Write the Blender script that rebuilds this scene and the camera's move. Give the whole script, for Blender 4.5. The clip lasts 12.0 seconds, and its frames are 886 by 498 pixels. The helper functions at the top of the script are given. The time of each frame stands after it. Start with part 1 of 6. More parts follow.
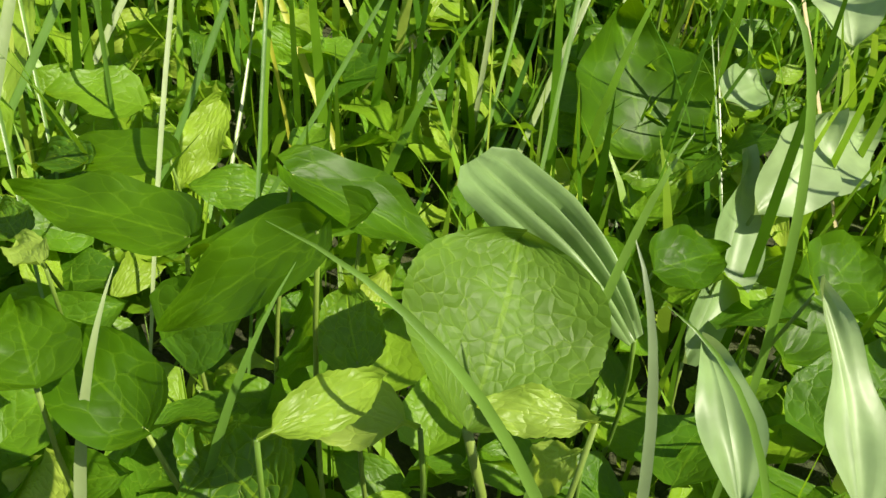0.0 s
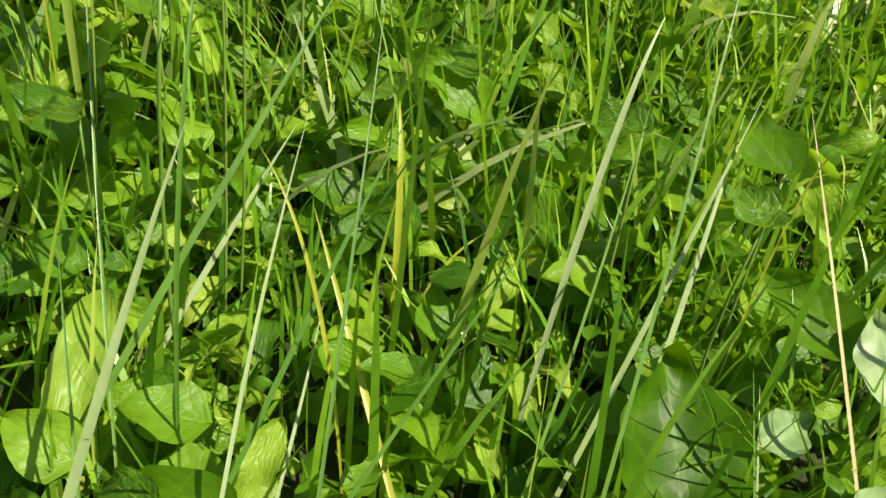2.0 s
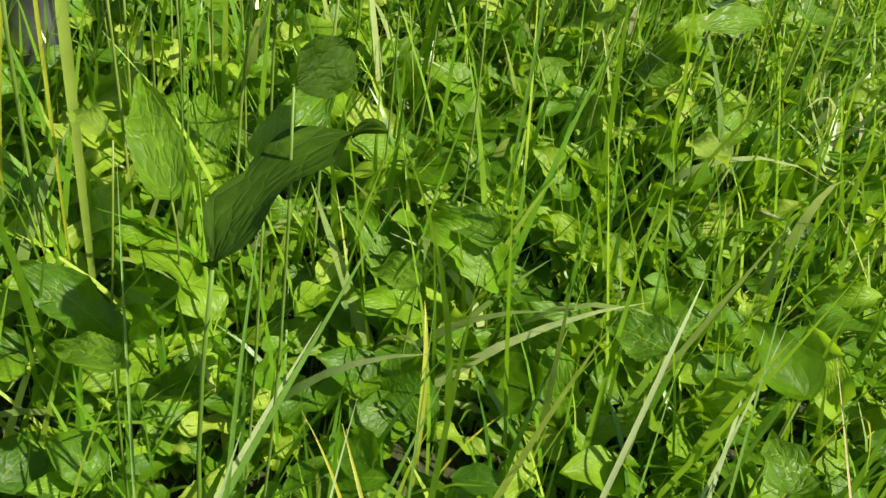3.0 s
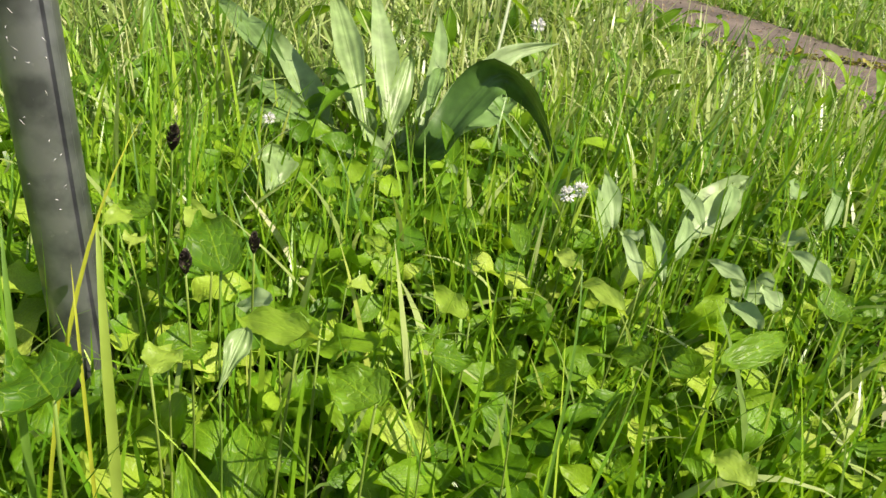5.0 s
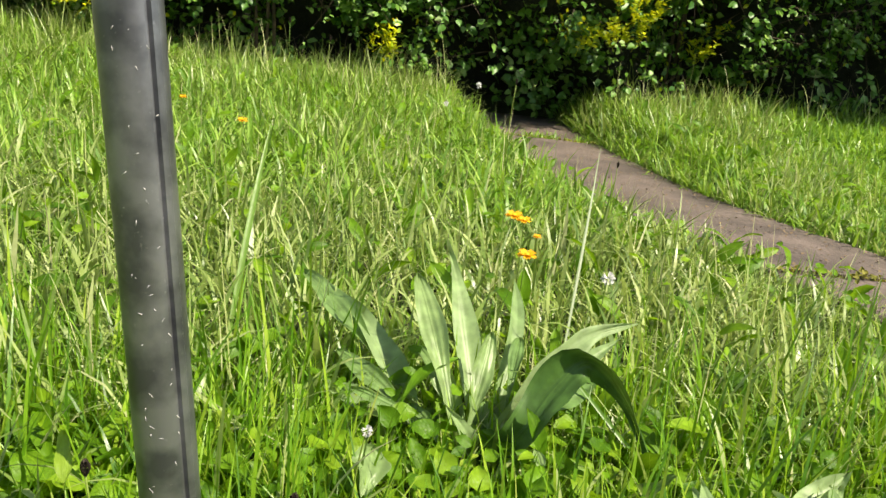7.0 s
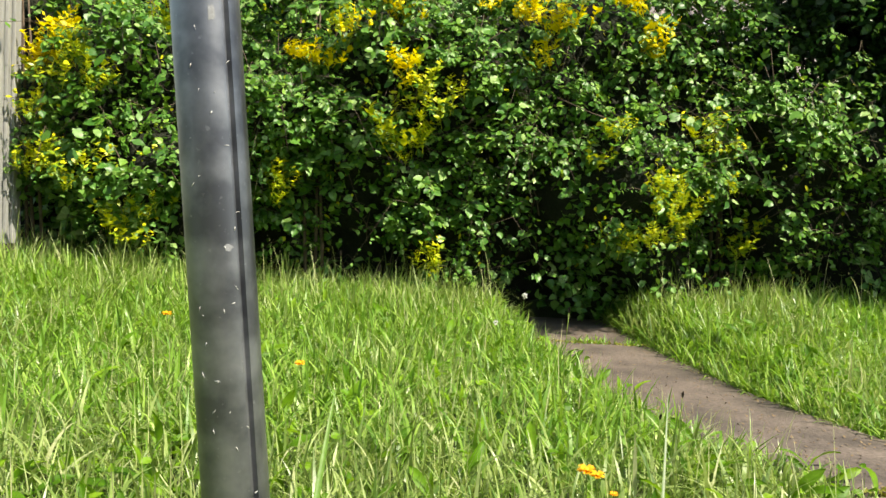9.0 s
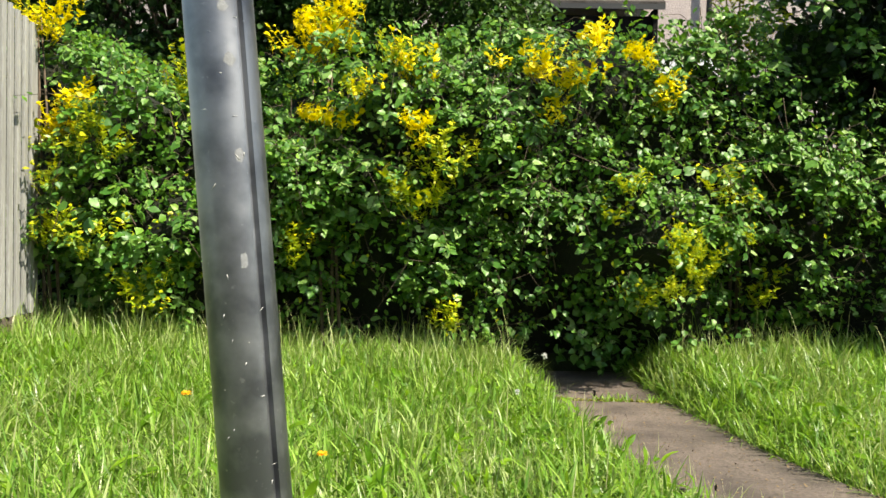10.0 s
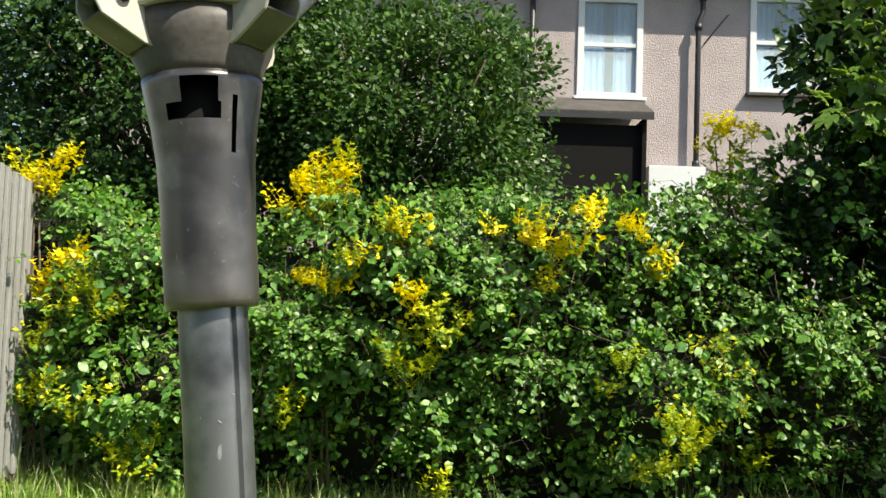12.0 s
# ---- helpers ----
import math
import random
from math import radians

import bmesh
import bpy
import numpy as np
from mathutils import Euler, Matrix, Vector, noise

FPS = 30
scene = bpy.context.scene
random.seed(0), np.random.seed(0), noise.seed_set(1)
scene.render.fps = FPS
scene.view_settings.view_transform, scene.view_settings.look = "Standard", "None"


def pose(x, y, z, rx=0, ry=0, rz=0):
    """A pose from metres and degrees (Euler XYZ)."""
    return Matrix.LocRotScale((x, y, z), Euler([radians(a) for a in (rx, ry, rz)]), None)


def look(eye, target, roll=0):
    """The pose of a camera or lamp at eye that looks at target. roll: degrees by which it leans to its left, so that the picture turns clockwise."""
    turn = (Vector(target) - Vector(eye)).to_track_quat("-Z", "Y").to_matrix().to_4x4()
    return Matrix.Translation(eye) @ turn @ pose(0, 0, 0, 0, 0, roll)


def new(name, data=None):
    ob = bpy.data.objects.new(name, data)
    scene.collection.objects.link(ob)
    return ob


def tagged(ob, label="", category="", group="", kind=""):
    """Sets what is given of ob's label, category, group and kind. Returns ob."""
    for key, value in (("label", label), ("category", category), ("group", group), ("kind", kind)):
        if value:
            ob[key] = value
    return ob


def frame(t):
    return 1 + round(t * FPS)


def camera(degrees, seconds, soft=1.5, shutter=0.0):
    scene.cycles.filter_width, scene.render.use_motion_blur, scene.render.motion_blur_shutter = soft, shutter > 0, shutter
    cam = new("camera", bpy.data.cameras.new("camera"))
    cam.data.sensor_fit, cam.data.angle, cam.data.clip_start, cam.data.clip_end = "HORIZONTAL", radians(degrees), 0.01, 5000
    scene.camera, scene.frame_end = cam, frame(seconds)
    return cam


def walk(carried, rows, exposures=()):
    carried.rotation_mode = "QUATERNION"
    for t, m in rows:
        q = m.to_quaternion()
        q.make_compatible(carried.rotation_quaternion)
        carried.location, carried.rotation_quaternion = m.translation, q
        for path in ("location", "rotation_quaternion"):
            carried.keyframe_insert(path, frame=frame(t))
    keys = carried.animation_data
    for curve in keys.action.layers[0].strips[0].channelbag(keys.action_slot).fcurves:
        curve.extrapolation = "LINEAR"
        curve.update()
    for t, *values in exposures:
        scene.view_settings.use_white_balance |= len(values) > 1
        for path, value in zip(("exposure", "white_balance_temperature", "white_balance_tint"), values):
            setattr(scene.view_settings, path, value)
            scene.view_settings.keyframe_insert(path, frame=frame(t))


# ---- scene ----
# ---- camera ----
cam = camera(56.0, 12.0)
# seconds, x, y, z, pitch, roll, yaw
PATH = [
    (0.0, -0.0001, -0.0063, 0.0499, -36.42, -3.59, -8.69),
    (0.5, 0.0007, -0.0001, 0.0584, -32.97, -3.82, -7.58),
    (1.0, 0.0017, 0.001, 0.0804, -30.83, -4.28, -5.64),
    (1.5, -0.0081, 0.0175, 0.1095, -30.4, -5.63, -5.33),
    (2.0, -0.0122, 0.0433, 0.1508, -30.88, -6.56, -4.22),
    (2.5, -0.036, 0.0721, 0.1972, -31.06, -7.65, -5.57),
    (3.0, -0.0553, 0.1098, 0.2515, -32.24, -8.99, -5.89),
    (5.0, -0.0813, 0.1965, 0.4313, -27.87, -8.27, -4.7),
    (5.5, -0.0949, 0.2113, 0.4595, -25.2, -8.35, -4.39),
    (6.0, -0.1098, 0.2176, 0.4974, -22.77, -8.12, -3.41),
    (6.5, -0.1244, 0.2224, 0.5367, -19.99, -7.24, -2.55),
    (7.0, -0.1401, 0.231, 0.564, -16.54, -6.32, -1.79),
    (7.5, -0.1587, 0.2438, 0.5925, -13.17, -5.51, -1.24),
    (9.5, -0.1924, 0.2629, 0.7223, -1.95, -1.79, 0.99),
    (10.0, -0.2076, 0.2806, 0.8037, -1.41, -1.1, 1.31),
    (10.5, -0.2269, 0.2948, 0.9306, -1.42, -0.82, 1.47),
    (11.0, -0.2299, 0.2797, 1.0571, -0.88, -0.92, 1.61),
    (11.5, -0.2272, 0.256, 1.1679, 0.85, -1.55, 1.69),
    (12.0, -0.2524, 0.2786, 1.3707, 2.69, -1.95, 0.46),
]
walk(cam, [(t, pose(x, y, z, 90 + p, r, w)) for t, x, y, z, p, r, w in PATH], [(0, 0.85, 7300, 4), (3, 0.85, 7300, 4), (5, 0.98, 7450, 10), (7.5, 1.03, 7550, 7), (9.5, 1.10, 7400, 4), (10.5, 1.06, 7300, 4), (11.3, 0.95, 7250, 4), (12, 0.93, 7200, 4)])

# ---- light ----
SUN_DIR = Vector((0.50, -0.38, 0.78)).normalized()
sun_el = math.asin(SUN_DIR.z)
world = bpy.data.worlds.new("daylight")
scene.world = world
world.use_nodes = True
wn = world.node_tree.nodes
sky = wn.new("ShaderNodeTexSky")
sky.sky_type = "NISHITA"
sky.sun_disc = False
sky.sun_elevation = sun_el
sky.sun_rotation = math.atan2(SUN_DIR.x, SUN_DIR.y)
wn["Background"].inputs[1].default_value = 0.09
world.node_tree.links.new(sky.outputs[0], wn["Background"].inputs[0])
sun_data = bpy.data.lights.new("sun", "SUN")
sun_data.energy = 4.6
sun_data.angle = radians(0.53)
sun_data.color = (1.0, 0.95, 0.86)
sun = new("sun", sun_data)
sun.matrix_world = look(SUN_DIR * 30, (0, 0, 0))

# ---- small helpers ----
RNG = np.random.default_rng(7)


def ease(v):
    v = np.clip(v, 0, 1)
    return v * v * (3 - 2 * v)


# right edge of the garden path, far to near, and its width
EDGE = [(0.80, 5.5), (0.81, 5.3), (0.89, 4.3), (0.985, 3.7), (1.07, 3.2), (1.15, 2.75), (1.25, 2.48), (1.40, 2.25), (1.55, 1.9), (1.70, 1.4), (1.90, 0.7), (2.1, 0.0)]
PATH_W = 0.60
EDGE_X = lambda y: np.interp(y, [p[1] for p in EDGE][::-1], [p[0] for p in EDGE][::-1])


def path_z(y):
    """Top of the path: level, falling a little towards the hedge."""
    return 0.012 - 0.058 * ease((np.asarray(y, float) - 2.4) / 1.2)


def ground_z(x, y):
    """Height of the soil: a dip at the near end, rising towards the hedge, sunk along the path."""
    x, y = np.asarray(x, float), np.asarray(y, float)
    z = -0.205 + 0.195 * ease((y - 0.2) / 0.95) + 0.006 * np.sin(x * 5.1 + 1.3) * np.sin(y * 3.7)
    z = z + 0.05 * ease((y - 3.4) / 1.2) + 0.11 * ease((-x - 1.1) / 1.4) * ease((y - 2.9) / 1.4) + 0.05 * ease((x - 1.2) / 0.6) * ease((y - 3.2) / 1.2)
    e = EDGE_X(y)
    off = np.maximum(np.maximum(e - PATH_W - x, x - e), 0.0)
    sunk = np.minimum(path_z(y) - 0.03, z)
    return np.where(y < 5.45, sunk + (z - sunk) * ease((off - 0.03) / 0.16), z)


def mesh_of(name, verts, faces, mat, uv=None, smooth=True):
    me = bpy.data.meshes.new(name)
    me.from_pydata(np.asarray(verts, float).tolist(), [], [list(f) for f in faces] if not isinstance(faces, np.ndarray) else faces.tolist())
    if uv is not None:
        layer = me.uv_layers.new(name="UVMap")
        loops = np.empty(len(me.loops), dtype=np.int32)
        me.loops.foreach_get("vertex_index", loops)
        layer.data.foreach_set("uv", np.asarray(uv, float)[loops].ravel())
    if smooth:
        me.polygons.foreach_set("use_smooth", np.ones(len(me.polygons), dtype=bool))
    for m in (mat if isinstance(mat, (list, tuple)) else [mat]):
        me.materials.append(m)
    me.update()
    return me


def part(name, bm, material, parent, label="", smooth=False):
    """Links a bmesh as one mesh object under a thing or a part."""
    me = bpy.data.meshes.new(name)
    bm.to_mesh(me)
    bm.free()
    if smooth:
        me.polygons.foreach_set("use_smooth", np.ones(len(me.polygons), dtype=bool))
    me.materials.append(material)
    ob = new(name, me)
    ob.parent = parent
    if label:
        tagged(ob, label=label)
    return ob


def part_mesh(name, me, parent, label="", m=None):
    ob = new(name, me)
    ob.parent = parent
    if m is not None:
        ob.matrix_basis = m
    if label:
        tagged(ob, label=label)
    return ob


def box_bm(sx, sy, sz, m=None, bevel=0.0):
    bm = bmesh.new()
    bmesh.ops.create_cube(bm, size=1.0)
    bmesh.ops.scale(bm, vec=(sx, sy, sz), verts=bm.verts)
    if bevel > 0:
        bmesh.ops.bevel(bm, geom=bm.edges[:], offset=bevel, segments=2, affect="EDGES", profile=0.6)
    if m is not None:
        bmesh.ops.transform(bm, matrix=m, verts=bm.verts)
    return bm


def tube_rows(points, radii, n=10):
    """Verts and quads of a tube through points."""
    pts = [Vector(p) for p in points]
    V, F = [], []
    side = None
    for i, p in enumerate(pts):
        d = (pts[min(i + 1, len(pts) - 1)] - pts[max(i - 1, 0)]).normalized()
        if side is None:
            side = d.orthogonal().normalized()
        side = (side - d * side.dot(d)).normalized()
        up = d.cross(side)
        for k in range(n):
            a = 2 * math.pi * k / n
            V.append(p + (side * math.cos(a) + up * math.sin(a)) * radii[i])
        if i:
            b = (i - 1) * n
            F += [(b + k, b + (k + 1) % n, b + n + (k + 1) % n, b + n + k) for k in range(n)]
    F.append(tuple(range(n))[::-1])
    F.append(tuple(range(len(V) - n, len(V))))
    return V, F


def join_rows(chunks):
    V, F, o = [], [], 0
    for v, f in chunks:
        V += list(v)
        F += [tuple(i + o for i in q) for q in f]
        o += len(v)
    return V, F


def blade_field(base, height, width, az, lean, bend, twist, segs=4):
    """Many grass blades at once: verts and quads. az: way in which each leans, twist: turn of its flat side."""
    n = len(base)
    u = np.linspace(0, 1, segs + 1)
    ang = lean[:, None] + bend[:, None] * u[None, :] ** 1.3
    ds = height[:, None] / segs
    hor = np.concatenate([np.zeros((n, 1)), np.cumsum(np.sin(ang[:, :-1]) * ds, axis=1)], axis=1)
    ver = np.concatenate([np.zeros((n, 1)), np.cumsum(np.cos(ang[:, :-1]) * ds, axis=1)], axis=1)
    ca, sa = np.cos(az)[:, None], np.sin(az)[:, None]
    cx, cy, cz = base[:, 0:1] + hor * ca, base[:, 1:2] + hor * sa, base[:, 2:3] + ver
    prof = np.minimum(1.0, 0.55 + 1.5 * u) * (1 - u ** 2.4) + 0.03
    w = width[:, None] * prof[None, :] * 0.5
    tx, ty = np.cos(az + twist)[:, None], np.sin(az + twist)[:, None]
    rows = np.stack([np.stack([cx - w * tx, cy - w * ty, cz], 2), np.stack([cx + w * tx, cy + w * ty, cz], 2)], 2)
    V = rows.reshape(-1, 3)
    o = (np.arange(n) * 2 * (segs + 1))[:, None]
    k = np.arange(segs)[None, :] * 2
    F = np.stack([o + k, o + k + 1, o + k + 3, o + k + 2], 2).reshape(-1, 4)
    uv = np.tile(np.stack([np.tile([0.0, 1.0], segs + 1), np.repeat(u, 2)], 1), (n, 1))
    return V, F, uv


SHAPES = {
    "ovate": lambda v: 0.07 + 0.93 * np.clip((v - 0.10) / 0.9, 0, 1) ** 0.55 * np.clip(1 - v, 0, 1) ** 0.62 * 1.62 - 0.07 * v,
    "heart": lambda v: (np.sin(np.pi * np.clip(v, 0, 1) ** 0.62) ** 0.8) * (1 - 0.15 * v),
    "oval": lambda v: np.sin(np.pi * v ** 0.85) ** 0.75,
    "lance": lambda v: np.sin(np.pi * v ** 0.8) ** 1.1,
    "spoon": lambda v: 0.16 + 0.84 * np.clip((v - 0.12) / 0.5, 0, 1) ** 1.3 * np.sqrt(np.clip(1 - ((np.maximum(v, 0.6) - 0.6) / 0.4) ** 2.2, 0, 1)) - 0.16 * v ** 6,
    "fan": lambda v: np.sin(np.pi * np.clip(v, 0, 1) ** 1.2) ** 0.6,
    "blunt": lambda v: (0.25 + 0.75 * np.clip(v / 0.6, 0, 1) ** 0.8) * np.sqrt(np.clip(1 - ((np.maximum(v, 0.85) - 0.85) / 0.15) ** 3, 0.25, 1)),
    "round": lambda v: np.sqrt(np.clip(1 - (2 * v - 1) ** 2, 0, 1)) ** 0.9,
}


def leaf_grid(shape="oval", length=1.0, width=0.6, cup=0.15, curl=0.2, wave=0.0, teeth=0.0, ribs=0, rib_depth=0.0, nu=7, nv=10, seed=0, notch=0.0, fold=0.0):
    """One leaf, from its foot at the origin along +y, facing +z; u runs across, v along."""
    u = np.linspace(-1, 1, nu)
    v = np.linspace(0, 1, nv)
    U, Vv = np.meshgrid(u, v)
    w = SHAPES[shape](Vv) * width * 0.5
    r = np.random.default_rng(seed)
    ph = r.uniform(0, 6.28, 4)
    x = U * w
    if teeth:
        x = x * (1 + teeth * (np.abs(U) > 0.99) * np.where(np.arange(nv) % 2, 1, -1)[:, None])
    y = Vv * length - notch * length * np.abs(U) ** 1.5 * np.clip(1 - Vv * 3, 0, 1)
    z = cup * width * (U ** 2) - fold * np.abs(U) * w
    z = z + wave * width * np.abs(U) ** 1.5 * np.sin(Vv * 13 + ph[0] + 2 * np.sign(U))
    z = z + 0.35 * wave * width * np.sin(Vv * 7 + ph[1]) * U
    if ribs:
        z = z + rib_depth * np.abs(np.sin(np.pi * ribs * (U + 1) / 2)) * np.clip(np.sin(np.pi * Vv ** 0.8), 0, 1)
    a = curl * Vv ** 1.6
    z2 = z * np.cos(a) - y * np.sin(a) * 0.9
    y2 = y * np.cos(a * 0.8) + z * np.sin(a)
    P = np.stack([x, y2, z2], 2).reshape(-1, 3)
    i = np.arange(nv - 1)[:, None] * nu + np.arange(nu - 1)[None, :]
    F = np.stack([i, i + 1, i + nu + 1, i + nu], 2).reshape(-1, 4)
    uv = np.stack([(U + 1) / 2, Vv], 2).reshape(-1, 2)
    return P, F, uv


def frames(direction, normal_hint):
    """Rotation matrices whose y runs along direction and whose z is near normal_hint."""
    d = direction / np.linalg.norm(direction, axis=1, keepdims=True)
    x = np.cross(d, normal_hint)
    x /= np.maximum(np.linalg.norm(x, axis=1, keepdims=True), 1e-6)
    z = np.cross(x, d)
    return np.stack([x, d, z], 2)


def scatter_leaves(kinds, pos, direction, normal, size):
    """Copies of a few leaf shapes, joined: verts, quads, uv."""
    VV, FF, UU, o = [], [], [], 0
    R = frames(direction, normal)
    pick = RNG.integers(0, len(kinds), len(pos))
    for k, (P, F, uv) in enumerate(kinds):
        s = np.nonzero(pick == k)[0]
        if not len(s):
            continue
        W = np.einsum("nij,mj->nmi", R[s], P) * size[s, None, None] + pos[s, None, :]
        VV.append(W.reshape(-1, 3))
        FF.append((F[None] + (np.arange(len(s)) * len(P))[:, None, None] + o).reshape(-1, 4))
        UU.append(np.tile(uv, (len(s), 1)))
        o += len(s) * len(P)
    return np.concatenate(VV), np.concatenate(FF), np.concatenate(UU)


def joined(chunks):
    VV, FF, UU, o = [], [], [], 0
    for V, F, uv in chunks:
        VV.append(V)
        FF.append(F + o)
        UU.append(uv)
        o += len(V)
    return np.concatenate(VV), np.concatenate(FF), np.concatenate(UU)


def jitter(n, s):
    return RNG.normal(0, s, (n, 3))


# ---- materials ----
def node_mat(name):
    m = bpy.data.materials.new(name)
    m.use_nodes = True
    return m, m.node_tree.nodes, m.node_tree.links, m.node_tree.nodes["Principled BSDF"]


def ramp(nodes, stops):
    r = nodes.new("ShaderNodeValToRGB")
    e = r.color_ramp.elements
    while len(e) < len(stops):
        e.new(0.5)
    for el, (p, c) in zip(e, stops):
        el.position, el.color = p, (*c, 1)
    return r


def math_node(nodes, links, op, a, b=None):
    n = nodes.new("ShaderNodeMath")
    n.operation = op
    for i, v in enumerate((a, b)):
        if v is None:
            continue
        if isinstance(v, (int, float)):
            n.inputs[i].default_value = v
        else:
            links.new(v, n.inputs[i])
    return n.outputs[0]


def mix_col(nodes, links, fac, a, b, kind="MIX"):
    n = nodes.new("ShaderNodeMix")
    n.data_type, n.blend_type = "RGBA", kind
    for sock, v in ((n.inputs["Factor"], fac), (n.inputs[6], a), (n.inputs[7], b)):
        if isinstance(v, (int, float)):
            sock.default_value = v
        elif isinstance(v, tuple):
            sock.default_value = (*v, 1)
        else:
            links.new(v, sock)
    return n.outputs[2]


def foliage(name, stops, glow, rough=0.42, translucency=0.42, veins=0.0, ribs=0.0, spots=0.25, random_from="island", spec=0.5, noise_scale=60.0, crinkle=0.0, relief=0.22):
    """Leaf or blade: a colour picked at random for each piece, blotches, veins, and light that shines through."""
    m, nodes, links, bsdf = node_mat(name)
    if random_from == "island":
        rnd = nodes.new("ShaderNodeNewGeometry").outputs["Random Per Island"]
    else:
        rnd = nodes.new("ShaderNodeObjectInfo").outputs["Random"]
    r = ramp(nodes, stops)
    links.new(rnd, r.inputs[0])
    tc = nodes.new("ShaderNodeTexCoord")
    nz = nodes.new("ShaderNodeTexNoise")
    nz.inputs["Scale"].default_value = noise_scale
    nz.inputs["Detail"].default_value = 5
    links.new(tc.outputs["Object"], nz.inputs["Vector"])
    blot = nodes.new("ShaderNodeMapRange")
    blot.inputs[1].default_value, blot.inputs[2].default_value = 0.3, 0.75
    blot.inputs[3].default_value, blot.inputs[4].default_value = 1.0 - spots, 1.0 + spots
    links.new(nz.outputs[0], blot.inputs[0])
    hsv = nodes.new("ShaderNodeHueSaturation")
    links.new(r.outputs[0], hsv.inputs["Color"])
    links.new(blot.outputs[0], hsv.inputs["Value"])
    col = hsv.outputs[0]
    height = nz.outputs[0]
    if veins or ribs:
        sep = nodes.new("ShaderNodeSeparateXYZ")
        links.new(tc.outputs["UV"], sep.inputs[0])
        wob = nodes.new("ShaderNodeTexNoise")
        wob.inputs["Scale"].default_value = 5.0
        links.new(tc.outputs["UV"], wob.inputs["Vector"])
        off = math_node(nodes, links, "MULTIPLY", math_node(nodes, links, "SUBTRACT", wob.outputs[0], 0.5), 0.0 if ribs else 0.16)
        au = math_node(nodes, links, "ABSOLUTE", math_node(nodes, links, "SUBTRACT", sep.outputs[0], 0.5))
        mid = math_node(nodes, links, "LESS_THAN", au, 0.014)
        if ribs:
            w = math_node(nodes, links, "SINE", math_node(nodes, links, "MULTIPLY", au, ribs * 6.283))
        else:
            along = math_node(nodes, links, "ADD", sep.outputs[1], off)
            w = math_node(nodes, links, "SINE", math_node(nodes, links, "MULTIPLY", math_node(nodes, links, "SUBTRACT", along, math_node(nodes, links, "MULTIPLY", au, 0.8)), 33.0))
        line = math_node(nodes, links, "GREATER_THAN", w, 0.95 if ribs else 0.985)
        vein = math_node(nodes, links, "MAXIMUM", mid, math_node(nodes, links, "MULTIPLY", line, 0.6))
        col = mix_col(nodes, links, math_node(nodes, links, "MULTIPLY", vein, veins), col, tuple(min(1, c * 1.25 + 0.02) for c in glow))
        height = math_node(nodes, links, "SUBTRACT", math_node(nodes, links, "MULTIPLY", nz.outputs[0], 0.5), math_node(nodes, links, "MULTIPLY", w, 0.25 if ribs else 0.10))
        if crinkle:
            warp = nodes.new("ShaderNodeVectorMath")
            warp.operation = "ADD"
            links.new(tc.outputs["UV"], warp.inputs[0])
            wc = nodes.new("ShaderNodeVectorMath")
            wc.operation = "SCALE"
            wc.inputs["Scale"].default_value = 0.10
            links.new(wob.outputs["Color"], wc.inputs[0])
            links.new(wc.outputs[0], warp.inputs[1])
            cell = nodes.new("ShaderNodeTexVoronoi")
            cell.feature = "DISTANCE_TO_EDGE"
            cell.inputs["Scale"].default_value = crinkle
            links.new(warp.outputs[0], cell.inputs["Vector"])
            puff = math_node(nodes, links, "POWER", math_node(nodes, links, "MINIMUM", math_node(nodes, links, "MULTIPLY", cell.outputs["Distance"], 2.6), 1.0), 0.5)
            net = math_node(nodes, links, "LESS_THAN", cell.outputs["Distance"], 0.028)
            col = mix_col(nodes, links, math_node(nodes, links, "MULTIPLY", net, veins * 0.7), col, tuple(min(1, c * 1.1 + 0.02) for c in glow))
            height = math_node(nodes, links, "ADD", height, math_node(nodes, links, "MULTIPLY", puff, 0.5))
    bump = nodes.new("ShaderNodeBump")
    bump.inputs["Strength"].default_value = relief
    bump.inputs["Distance"].default_value = 0.003
    links.new(height, bump.inputs["Height"])
    links.new(bump.outputs[0], bsdf.inputs["Normal"])
    links.new(col, bsdf.inputs["Base Color"])
    bsdf.inputs["Roughness"].default_value = rough
    bsdf.inputs["Specular IOR Level"].default_value = spec
    tr = nodes.new("ShaderNodeBsdfTranslucent")
    links.new(mix_col(nodes, links, 0.55, col, glow), tr.inputs[0])
    mx = nodes.new("ShaderNodeMixShader")
    mx.inputs[0].default_value = translucency
    links.new(bsdf.outputs[0], mx.inputs[1])
    links.new(tr.outputs[0], mx.inputs[2])
    links.new(mx.outputs[0], nodes["Material Output"].inputs[0])
    return m


